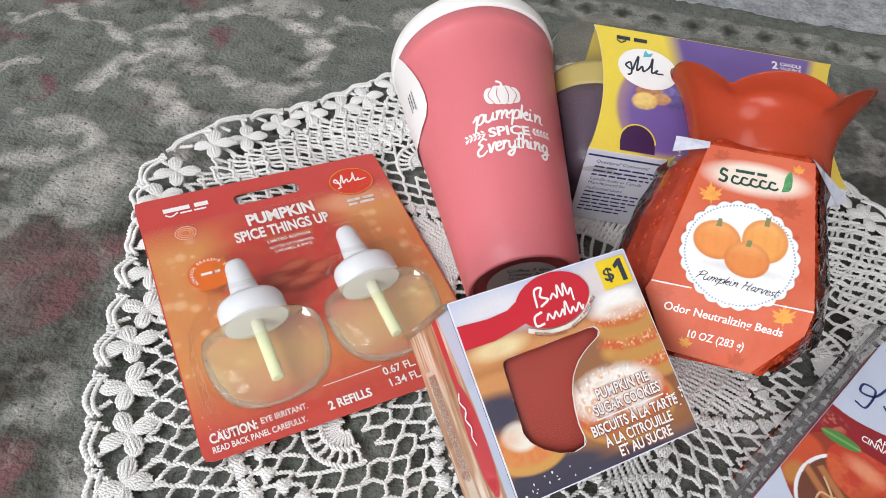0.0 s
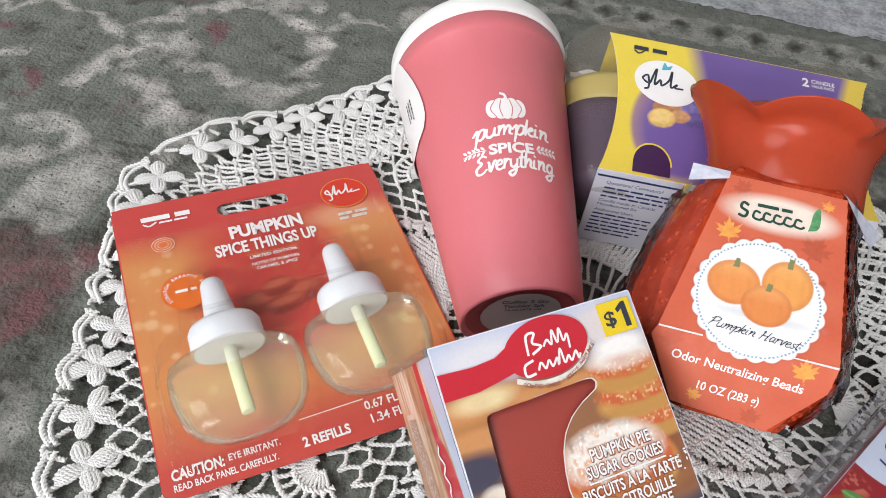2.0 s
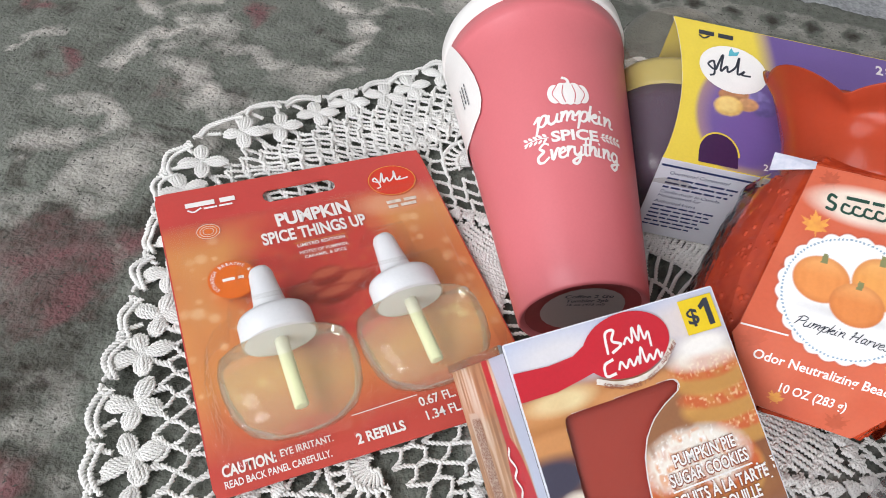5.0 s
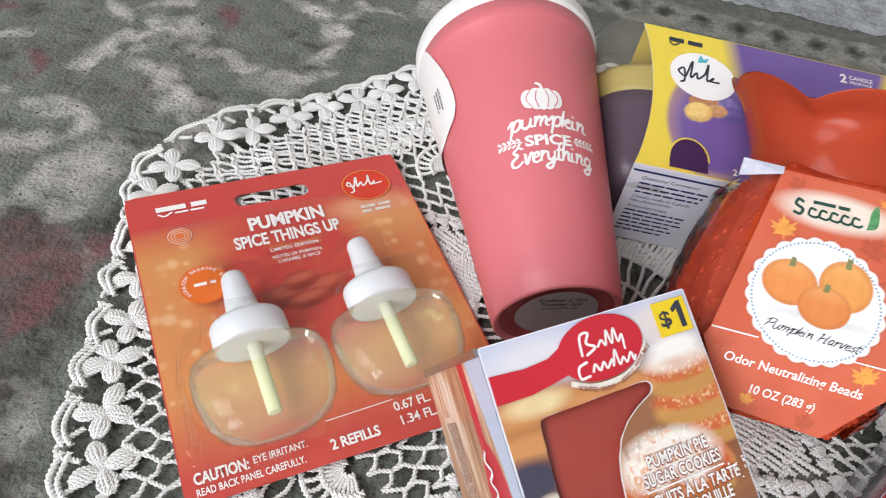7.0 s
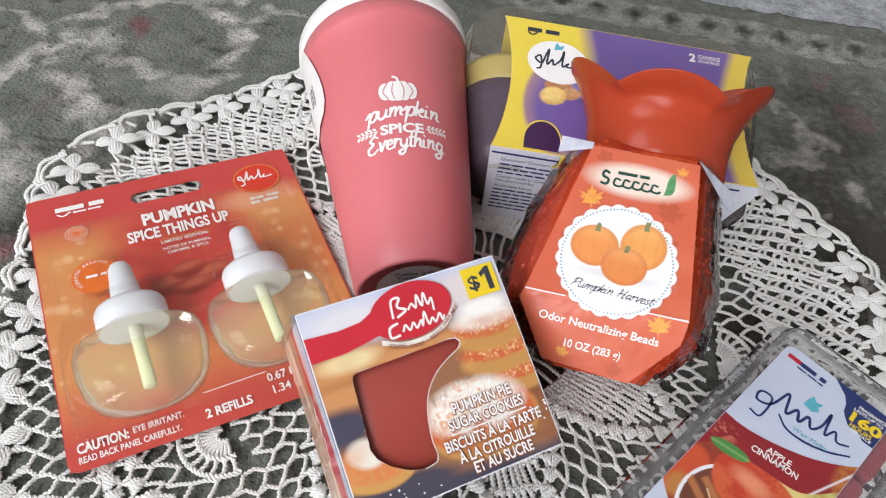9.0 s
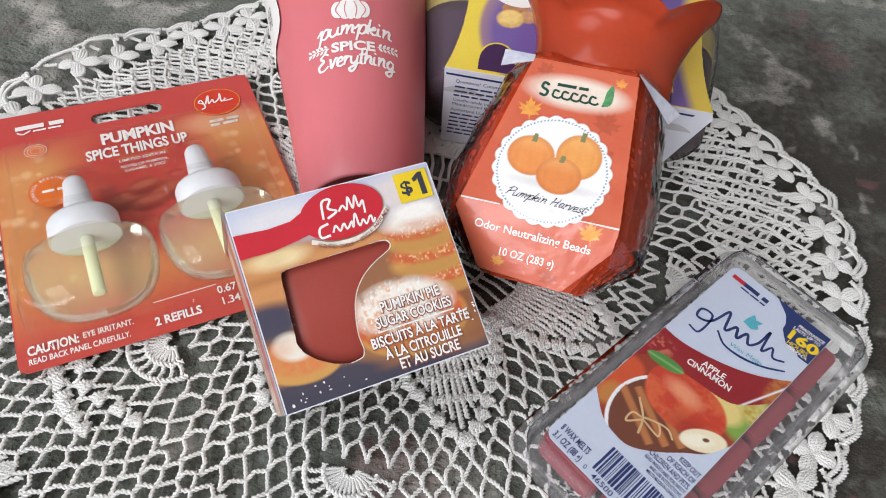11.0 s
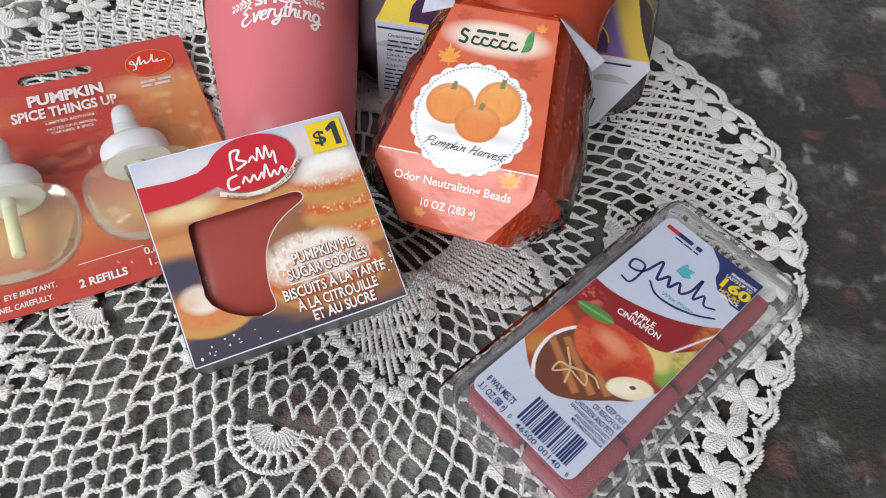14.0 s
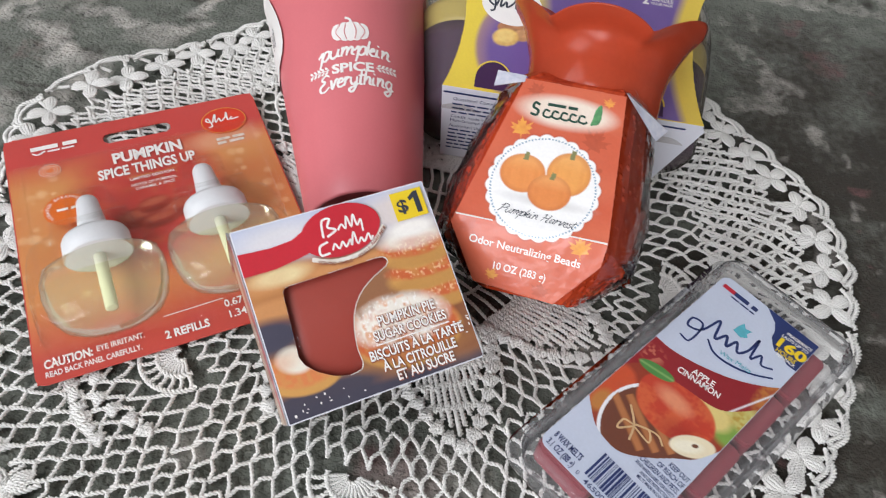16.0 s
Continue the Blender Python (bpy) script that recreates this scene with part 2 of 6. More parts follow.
def words(text, size, x, y, z, width=None, bold=0.0, align="LEFT", turn=0.0, shear=0.0, squeeze=1.0, space=1.0):
    """Lettering as a flat mesh; size is the height of the capitals."""
    cu = bpy.data.curves.new("letters", "FONT")
    cu.body, cu.size, cu.align_x, cu.offset, cu.shear = text, size / 0.69, align, bold * size, shear
    cu.space_character, cu.resolution_u = space, 3
    ob = new("letters", cu)
    dg = bpy.context.evaluated_depsgraph_get()
    me = bpy.data.meshes.new_from_object(ob.evaluated_get(dg))
    bpy.data.objects.remove(ob)
    xs = [v.co.x for v in me.vertices]
    k = squeeze
    if width and xs:
        k = width / (max(xs) - min(xs))
    me.transform(pose(x, y, z, 0, 0, turn) @ Matrix.Diagonal((k, 1, 1, 1)))
    me.materials.clear()
    return me


def lathe(profile, n=48, lobes=0, depth=None):
    """A turned form round z. profile: (r, z); depth: how far the lobes swing at each ring."""
    vs, fs = [], []
    for i, (r, z) in enumerate(profile):
        for j in range(n):
            a = 2 * math.pi * j / n
            k = 1 + (depth[i] * math.cos(a * lobes) if lobes else 0)
            vs.append((r * k * math.cos(a), r * k * math.sin(a), z))
    for i in range(len(profile) - 1):
        for j in range(n):
            fs.append((i * n + j, i * n + (j + 1) % n, (i + 1) * n + (j + 1) % n, (i + 1) * n + j))
    return vs, fs


def loft(rings):
    """Closed rings of equal count, with ends closed."""
    n = len(rings[0])
    vs = [p for r in rings for p in r]
    fs = [range(n - 1, -1, -1)]
    for i in range(len(rings) - 1):
        for j in range(n):
            fs.append((i * n + j, i * n + (j + 1) % n, (i + 1) * n + (j + 1) % n, (i + 1) * n + j))
    fs.append(range((len(rings) - 1) * n, len(rings) * n))
    return vs, fs


def maple(cx, cy, r, turn=0.0):
    shape = ((90, 1.0), (78, .62), (66, .72), (55, .42), (38, .95), (28, .60), (14, .72), (-2, .40), (-22, .62), (-38, .40), (-80, .30),
             (-90, .75), (-100, .30), (-142, .40), (-158, .62), (-178, .40), (166, .72), (152, .60), (142, .95), (125, .42), (114, .72), (102, .62))
    return [(cx + r * k * math.cos(radians(a + turn)), cy + r * k * math.sin(radians(a + turn))) for a, k in shape]


def print_material(name, bump=0.0):
    """Glossy printed card: the print's own inks, with a fine paper grain under a varnish."""
    m = mat(name, (0.5, 0.5, 0.5), 0.32, 0.05, 60, 900, bump, 85, coat=0.3)
    nt = m.node_tree
    bs = nt.nodes["Principled BSDF"]
    att = nt.nodes.new("ShaderNodeAttribute")
    att.attribute_name = "print"
    grain = bs.inputs["Base Color"].links[0].from_socket
    mul = nt.nodes.new("ShaderNodeMix")
    mul.data_type, mul.blend_type = "RGBA", "MULTIPLY"
    mul.inputs[0].default_value = 1.0
    twice = nt.nodes.new("ShaderNodeMix")
    twice.data_type, twice.blend_type = "RGBA", "ADD"
    twice.inputs[0].default_value = 1.0
    nt.links.new(grain, twice.inputs[6])
    nt.links.new(grain, twice.inputs[7])
    nt.links.new(att.outputs["Color"], mul.inputs[6])
    nt.links.new(twice.outputs[2], mul.inputs[7])
    nt.links.new(mul.outputs[2], bs.inputs["Base Color"])
    return m


PRINT = print_material("printed_picture")
PRINT_CREASED = print_material("printed_creased_card", 0.65)


def cloud(X, Y, size, seed):
    """Soft value noise, about -1 to 1."""
    g = np.random.default_rng(seed).uniform(-1, 1, size=(64, 64))
    fx, fy = X / size + 31.3, Y / size + 17.7
    i, j = np.floor(fx).astype(int), np.floor(fy).astype(int)
    a, b = fx - i, fy - j
    a, b = a * a * (3 - 2 * a), b * b * (3 - 2 * b)
    i, j = i % 63, j % 63
    return (g[i, j] * (1 - a) + g[i + 1, j] * a) * (1 - b) + (g[i, j + 1] * (1 - a) + g[i + 1, j + 1] * a) * b


def within(X, Y, poly):
    """Which points lie inside an outline."""
    hit = np.zeros(X.shape, dtype=bool)
    for (ax, ay), (bx, by) in zip(poly, list(poly[1:]) + [poly[0]]):
        if ay != by:
            hit ^= ((ay > Y) != (by > Y)) & (X < (bx - ax) * (Y - ay) / (by - ay) + ax)
    return hit


class Canvas:
    """A printed picture as a fine sheet whose points carry the inks."""

    def __init__(self, x0, y0, x1, y1, step):
        nx, ny = int((x1 - x0) / step) + 1, int((y1 - y0) / step) + 1
        self.X, self.Y = np.meshgrid(np.linspace(x0, x1, nx), np.linspace(y0, y1, ny), indexing="ij")
        self.rgb = np.zeros(self.X.shape + (3,))
        self.step = step

    def lay(self, mask, colour):
        k = np.clip(mask, 0, 1)[..., None]
        self.rgb = self.rgb * (1 - k) + np.broadcast_to(np.asarray(colour, dtype=float), self.rgb.shape) * k

    def disc(self, cx, cy, rx, ry, soft=0.15, turn=0.0):
        c, s_ = math.cos(radians(turn)), math.sin(radians(turn))
        dx, dy = self.X - cx, self.Y - cy
        d = np.hypot((dx * c + dy * s_) / rx, (dy * c - dx * s_) / ry)
        return np.clip((1 - d) / soft + 0.5, 0, 1)

    def sheet(self, z, keep=None, shape=None):
        n, m = self.X.shape
        idx = np.arange(n * m).reshape(n, m)
        faces = np.stack([idx[:-1, :-1], idx[1:, :-1], idx[1:, 1:], idx[:-1, 1:]], -1)
        if keep is not None:
            cx, cy = self.X[:-1, :-1] + self.step / 2, self.Y[:-1, :-1] + self.step / 2
            faces = faces[keep(cx, cy)]
        V = np.stack([self.X, self.Y, np.full(self.X.shape, z)], -1).reshape(-1, 3)
        if shape is not None:
            V = shape(V)
        me = bpy.data.meshes.new("print")
        me.from_pydata(V.tolist(), [], faces.reshape(-1, 4).tolist())
        col = np.ones((n * m, 4))
        col[:, :3] = self.rgb.reshape(-1, 3)
        me.attributes.new("print", "FLOAT_COLOR", "POINT").data.foreach_set("color", col.ravel())
        me.polygons.foreach_set("use_smooth", [True] * len(me.polygons))
        return me


GLYPHS = {" ": (0.5, ())}


def glyph(ch, advance, *strokes):
    GLYPHS[ch] = advance, strokes


glyph("p", 0.75, ((-0.15, 0.5), (0.12, 1.0), (0.15, 0.2), (0.10, -0.75)), ((0.15, 0.2), (0.32, 0.95), (0.60, 0.90), (0.62, 0.35), (0.40, 0.0), (0.15, 0.2)))
glyph("u", 0.76, ((0.0, 0.95), (0.0, 0.3), (0.2, 0.0), (0.45, 0.25), (0.5, 0.95)), ((0.5, 0.95), (0.5, 0.2), (0.74, 0.08)))
glyph("m", 0.98, ((-0.05, 0.8), (0.04, 0.95), (0.02, 0.0)), ((0.02, 0.3), (0.2, 0.95), (0.36, 0.8), (0.36, 0.0)), ((0.36, 0.3), (0.55, 0.95), (0.71, 0.8), (0.71, 0.2), (0.92, 0.08)))
glyph("k", 0.66, ((0.05, 1.75), (0.0, 0.8), (0.0, 0.0)), ((0.0, 0.35), (0.35, 0.9), (0.42, 0.65), (0.08, 0.45)), ((0.1, 0.45), (0.35, 0.08), (0.62, 0.1)))
glyph("i", 0.36, ((0.0, 0.95), (0.0, 0.2), (0.24, 0.08)), ((-0.02, 1.28), (0.06, 1.40)))
glyph("n", 0.70, ((-0.05, 0.8), (0.04, 0.95), (0.02, 0.0)), ((0.02, 0.3), (0.25, 0.95), (0.42, 0.8), (0.42, 0.2), (0.66, 0.08)))
glyph("E", 0.90, ((0.75, 1.5), (0.40, 1.75), (0.10, 1.4), (0.40, 1.0), (0.05, 0.6), (0.15, 0.1), (0.5, 0.0), (0.85, 0.35)))
glyph("v", 0.60, ((-0.05, 0.9), (0.05, 0.9), (0.22, 0.02), (0.45, 0.95), (0.62, 0.85)))
glyph("e", 0.58, ((0.02, 0.4), (0.4, 0.6), (0.3, 0.95), (0.05, 0.7), (0.08, 0.15), (0.35, 0.0), (0.6, 0.25)))
glyph("r", 0.46, ((-0.05, 0.8), (0.04, 0.95), (0.02, 0.0)), ((0.02, 0.4), (0.2, 0.9), (0.45, 0.82)))
glyph("y", 0.68, ((0.0, 0.95), (0.05, 0.3), (0.25, 0.1), (0.45, 0.4)), ((0.48, 0.95), (0.45, -0.3), (0.2, -0.75), (-0.02, -0.45), (0.3, -0.15), (0.68, 0.15)))
glyph("t", 0.40, ((0.1, 1.55), (0.1, 0.2), (0.34, 0.06)), ((-0.12, 1.02), (0.36, 1.12)))
glyph("h", 0.68, ((0.05, 1.75), (0.02, 0.9), (0.02, 0.0)), ((0.02, 0.35), (0.25, 0.95), (0.42, 0.75), (0.42, 0.2), (0.66, 0.08)))
glyph("g", 0.70, ((0.45, 0.8), (0.2, 0.98), (0.0, 0.5), (0.2, 0.05), (0.45, 0.4)), ((0.48, 0.95), (0.45, -0.35), (0.2, -0.75), (-0.02, -0.45), (0.3, -0.15), (0.7, 0.1)))
glyph("P", 0.85, ((0.18, 1.6), (0.12, 0.8), (0.0, 0.0)), ((-0.15, 1.2), (0.25, 1.75), (0.78, 1.5), (0.6, 0.95), (0.15, 0.8)))
glyph("H", 1.00, ((-0.1, 1.4), (0.08, 1.6), (0.0, 0.0)), ((0.68, 1.65), (0.6, 0.1), (0.85, 0.08)), ((-0.1, 0.75), (0.62, 0.88)))
glyph("a", 0.65, ((0.4, 0.8), (0.15, 0.98), (0.0, 0.5), (0.15, 0.05), (0.4, 0.4)), ((0.42, 0.95), (0.42, 0.2), (0.64, 0.08)))
glyph("s", 0.46, ((0.35, 0.82), (0.12, 0.92), (0.1, 0.6), (0.35, 0.35), (0.2, 0.0), (-0.02, 0.12)))


def script(text, size, x, y, z, width, weight, turn=0.0, slant=0.15, swell=0.0):
    """Handwritten lettering; size is the height of the small letters, swell how far the line bows up."""
    pieces, at = [], 0.0
    total = sum(GLYPHS[c][0] for c in text)
    kx = width / total
    k = 0
    for c in text:
        adv, strokes = GLYPHS[c]
        for st in strokes:
            pts = [(kx * (at + px + slant * py), size * py + swell * math.sin(math.pi * (at + px) / total)) for px, py in st]
            pieces.append(ribbon(pts, weight, 0.00002 * (k % 4), 6, 0.35))
            k += 1
        at += adv
    me = joined(*pieces)
    me.transform(pose(x, y, z, 0, 0, turn))
    return me


# ---- the room that closes the place ----


def box_mesh(x0, y0, z0, x1, y1, z1, bevel=0.0):
    return slab([(x0, y0), (x1, y0), (x1, y1), (x0, y1)], z0, z1, bevel)


def structure(name, me, material, label, category):
    ob = new(name, me)
    me.materials.append(material)
    return tagged(ob, label, category, "", "structure")


structure("floor", box_mesh(-0.90, -1.75, -0.06, 2.25, 2.45, -0.006), FLOOR, "pale grey speckled floor beyond the rug", "floor")
structure("ceiling", box_mesh(-0.90, -1.75, 2.35, 2.25, 2.45, 2.45), CEILING, "plain off-white ceiling", "ceiling")
structure("wall_east", box_mesh(2.25, -1.75, -0.06, 2.35, 2.45, 2.45), WALL, "plain painted wall", "wall")
structure("wall_north", box_mesh(-1.00, 2.45, -0.06, 2.35, 2.55, 2.45), WALL, "plain painted wall", "wall")
# south wall with a window opening, west wall with a window opening
structure("wall_south", joined(box_mesh(-1.00, -1.85, -0.06, -0.88, -1.75, 2.45), box_mesh(-0.02, -1.85, -0.06, 2.35, -1.75, 2.45),
                               box_mesh(-0.88, -1.85, -0.06, -0.02, -1.75, 0.20), box_mesh(-0.88, -1.85, 2.20, -0.02, -1.75, 2.45)),
          WALL, "plain painted wall with a window opening", "wall")
structure("wall_west", joined(box_mesh(-1.00, -1.75, -0.06, -0.90, -0.65, 2.45), box_mesh(-1.00, 0.22, -0.06, -0.90, 2.45, 2.45),
                              box_mesh(-1.00, -0.65, -0.06, -0.90, 0.22, 0.75), box_mesh(-1.00, -0.65, 1.62, -0.90, 0.22, 2.45)),
          WALL, "plain painted wall with a window opening", "wall")

# ---- rug: a patterned pile sheet ----
RUG_EDGE = ((0.2, 0.6605), (0.41, 0.6545))


def build_rug():
    x0, x1, y0 = -0.75, 1.05, -0.45
    step_c = 0.0032
    xs = np.concatenate([np.arange(x0, -0.30, 0.02), np.arange(-0.30, 0.62, step_c), np.arange(0.62, x1, 0.02)])
    ts = np.concatenate([np.arange(0, 0.52, 0.02), np.arange(0.52, 1.0, 0.0031), [1.0]])
    far = 0.6605 - 0.0286 * (xs - 0.2)
    X = np.repeat(xs[:, None], len(ts), 1)
    Y = y0 + (far[:, None] - y0) * ts[None, :]
    rnd = np.random.default_rng(5)

    def soft_noise(size, seed):
        g = np.random.default_rng(seed).normal(size=(64, 64))
        fx, fy = X / size + 31.3, Y / size + 17.7
        i, j = np.floor(fx).astype(int), np.floor(fy).astype(int)
        a, b = fx - i, fy - j
        a, b = a * a * (3 - 2 * a), b * b * (3 - 2 * b)
        i, j = i % 63, j % 63
        return (g[i, j] * (1 - a) + g[i + 1, j] * a) * (1 - b) + (g[i, j + 1] * (1 - a) + g[i + 1, j + 1] * a) * b

    wob_x = 0.0055 * soft_noise(0.02, 3) + 0.003 * soft_noise(0.007, 21)
    wob_y = 0.0055 * soft_noise(0.02, 4) + 0.003 * soft_noise(0.007, 22)
    PX, PY = X + wob_x, Y + wob_y

    def stroke(pts, w):
        line = [(p.x, p.y) for p in smooth_line(pts, 6)]
        d = np.full(X.shape, 9.0)
        for (ax, ay), (bx, by) in zip(line[:-1], line[1:]):
            ex, ey = bx - ax, by - ay
            t = np.clip(((PX - ax) * ex + (PY - ay) * ey) / (ex * ex + ey * ey + 1e-12), 0, 1)
            d = np.minimum(d, np.hypot(PX - ax - t * ex, PY - ay - t * ey))
        return np.clip(1.35 - d / (0.85 * w), 0, 1) * (0.80 + 0.22 * soft_noise(0.011, 23))

    def blot(cx, cy, r):
        return np.clip(1.4 - np.hypot(PX - cx, PY - cy) / r, 0, 1)

    cream = np.zeros(X.shape)
    for pts, w in CREAM_STROKES:
        cream = np.maximum(cream, stroke(pts, w))
    red = np.zeros(X.shape)
    for cx, cy, r in RED_BLOTS:
        red = np.maximum(red, blot(cx, cy, r))
    # faint repeats away from the doily keep the field from looking bare
    cream = np.maximum(cream, np.clip(soft_noise(0.035, 11) * 0.9 - 0.45, 0, 0.75))
    red = np.maximum(red, np.clip(soft_noise(0.06, 12) * 0.9 - 0.95, 0, 0.6))
    gloom = np.zeros(X.shape)
    for cx, cy, r in ((-0.078, 0.335, 0.024), (-0.060, 0.300, 0.030), (-0.058, 0.262, 0.026), (-0.034, 0.222, 0.026), (-0.085, 0.255, 0.020), (-0.052, 0.345, 0.018)):
        gloom = np.maximum(gloom, blot(cx, cy, r))
    # border along the far edge: pale band with dark diamonds between two green bands
    e = far[:, None] - Y
    border = ((e > 0.017) & (e < 0.052)).astype(float)
    u = (X - 0.1805) / 0.0264
    dia = np.abs(u - np.round(u)) * 0.0264 / 0.0085 + np.abs(e - 0.0325) / 0.0095
    inner = ((e > 0.052) & (e < 0.066)).astype(float)
    field = (e > 0.066).astype(float)
    cream, red = cream * field, red * field
    cream = np.maximum(cream, border * 0.5 * (dia > 1.0))
    dark = np.maximum(np.clip(1.3 - dia, 0, 1) * border, 0.35 * (e < 0.017)) + inner * 0.25
    dark = np.maximum(dark, 0.4 * np.clip(soft_noise(0.03, 13) - 0.3, 0, 1))
    dark = np.maximum(dark, 0.8 * gloom * field)
    cream *= 1 - 0.7 * gloom
    # deep brown-green field past the scrolls, painted darker still for the weaker light there
    dim_ground = np.clip(1.75 - np.hypot((PX - 0.475) / 0.180, (PY - 0.29) / 0.25), 0, 1) * field
    dark = np.maximum(dark, dim_ground * (0.98 + 0.26 * soft_noise(0.022, 14)))
    red *= 1 - 0.6 * dim_ground
    cream *= 1 - 0.7 * dim_ground
    # worn patches of pale wool and rose in the dark ground
    patch = np.clip(0.85 * soft_noise(0.013, 31) + 0.75 * soft_noise(0.030, 32) + 0.35 * soft_noise(0.005, 34) - 0.55, 0, 0.85)
    cream = np.maximum(cream, patch * dim_ground * 0.85)
    red = np.maximum(red, np.clip(0.9 * soft_noise(0.017, 33) + 0.5 * soft_noise(0.006, 35) - 0.75, 0, 0.75) * dim_ground)
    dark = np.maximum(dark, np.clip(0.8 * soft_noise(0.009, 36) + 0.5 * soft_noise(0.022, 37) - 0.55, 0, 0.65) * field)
    cream = np.maximum(cream, border * 0.42 * (dia > 1.0))
    Z = 0.0008 * soft_noise(0.012, 7) + 0.0005 * rnd.normal(size=X.shape)
    Z = np.minimum(Z - 0.0008, 0.0006)
    n, m = X.shape
    verts = np.stack([X, Y, Z], -1).reshape(-1, 3)
    idx = np.arange(n * m).reshape(n, m)
    faces = np.stack([idx[:-1, :-1], idx[1:, :-1], idx[1:, 1:], idx[:-1, 1:]], -1).reshape(-1, 4)
    # the sheet has a thickness: a skirt down to the floor at the far edge
    k = len(verts)
    skirt = np.stack([X[:, -1], Y[:, -1] + 0.001, np.full(n, -0.006)], -1)
    verts = np.concatenate([verts, skirt])
    s = np.arange(n)
    faces = np.concatenate([faces, np.stack([idx[:-1, -1], idx[1:, -1], k + s[1:], k + s[:-1]], -1)])
    me = bpy.data.meshes.new("rug")
    me.from_pydata(verts.tolist(), [], faces.tolist())
    me.polygons.foreach_set("use_smooth", [True] * len(me.polygons))
    att = me.attributes.new("pattern", "FLOAT_COLOR", "POINT")
    col = np.ones((len(verts), 4))
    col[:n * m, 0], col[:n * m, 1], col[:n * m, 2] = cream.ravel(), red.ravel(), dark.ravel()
    col[n * m:, :3] = (0, 0, 0.3)
    att.data.foreach_set("color", col.ravel())
    return me


def rug_material():
    m = bpy.data.materials.new("rug_pile")
    m.use_nodes = True
    nt = m.node_tree
    bs = nt.nodes["Principled BSDF"]
    att = nt.nodes.new("ShaderNodeAttribute")
    att.attribute_name = "pattern"
    sep = nt.nodes.new("ShaderNodeSeparateColor")
    nt.links.new(att.outputs["Color"], sep.inputs[0])
    co = nt.nodes.new("ShaderNodeTexCoord")

    def noise_at(scale, detail=3.0):
        n = nt.nodes.new("ShaderNodeTexNoise")
        n.inputs["Scale"].default_value, n.inputs["Detail"].default_value = scale, detail
        nt.links.new(co.outputs["Object"], n.inputs["Vector"])
        return n.outputs[0]

    def blend(a, b, fac):
        x = nt.nodes.new("ShaderNodeMix")
        x.data_type = "RGBA"
        for sock, v in ((x.inputs[6], a), (x.inputs[7], b), (x.inputs[0], fac)):
            if isinstance(v, tuple):
                sock.default_value = (*v, 1)
            else:
                nt.links.new(v, sock)
        return x.outputs[2]

    def worn(value, scale, low, high):
        """The pattern thinned by the wear of the pile."""
        n = noise_at(scale, 4.0)
        a = nt.nodes.new("ShaderNodeMath")
        a.operation = "ADD"
        nt.links.new(value, a.inputs[0])
        nt.links.new(n, a.inputs[1])
        r = nt.nodes.new("ShaderNodeMapRange")
        r.inputs[1].default_value, r.inputs[2].default_value = low, high
        nt.links.new(a.outputs[0], r.inputs[0])
        return r.outputs[0]

    base = blend((0.075, 0.083, 0.066), (0.225, 0.235, 0.198), noise_at(85, 6.0))
    # dark channel: diamonds and dark blots, plus the light falloff painted past the scrolls
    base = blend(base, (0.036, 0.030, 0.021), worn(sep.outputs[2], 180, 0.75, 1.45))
    base = blend(base, (0.165, 0.072, 0.072), worn(sep.outputs[1], 110, 0.85, 1.60))
    base = blend(base, (0.52, 0.485, 0.435), worn(sep.outputs[0], 85, 0.80, 1.62))
    fleck = nt.nodes.new("ShaderNodeMapRange")
    fleck.inputs[1].default_value, fleck.inputs[2].default_value = 0.60, 0.72
    nt.links.new(noise_at(520, 2.0), fleck.inputs[0])
    base = blend(base, (0.055, 0.055, 0.045), fleck.outputs[0])
    nt.links.new(base, bs.inputs["Base Color"])
    bs.inputs["Roughness"].default_value = 0.95
    bs.inputs["Sheen Weight"].default_value = 0.04
    bp = nt.nodes.new("ShaderNodeBump")
    bp.inputs["Strength"].default_value, bp.inputs["Distance"].default_value = 0.9, 0.002
    nt.links.new(noise_at(480, 4.0), bp.inputs["Height"])
    nt.links.new(bp.outputs[0], bs.inputs["Normal"])
    return m


SCROLLS_WEST = [
    (((-0.103, 0.511), (-0.088, 0.537), (-0.061, 0.551), (-0.03, 0.554), (-0.001, 0.541), (0.011, 0.515), (-0.0, 0.491)), 0.009),
    (((-0.05, 0.488), (-0.036, 0.469), (-0.018, 0.467), (0.0, 0.469), (0.01, 0.481)), 0.01),
    (((-0.11, 0.452), (-0.116, 0.468), (-0.107, 0.484), (-0.089, 0.496), (-0.071, 0.492), (-0.063, 0.479)), 0.009),
    (((-0.094, 0.472), (-0.072, 0.45), (-0.054, 0.437), (-0.037, 0.43)), 0.014),
    (((-0.124, 0.408), (-0.113, 0.416), (-0.098, 0.414), (-0.101, 0.398), (-0.11, 0.383), (-0.123, 0.376)), 0.01),
    (((-0.189, 0.505), (-0.171, 0.517), (-0.143, 0.518), (-0.111, 0.502)), 0.006),
    (((-0.165, 0.446), (-0.163, 0.463), (-0.151, 0.47)), 0.006),
]
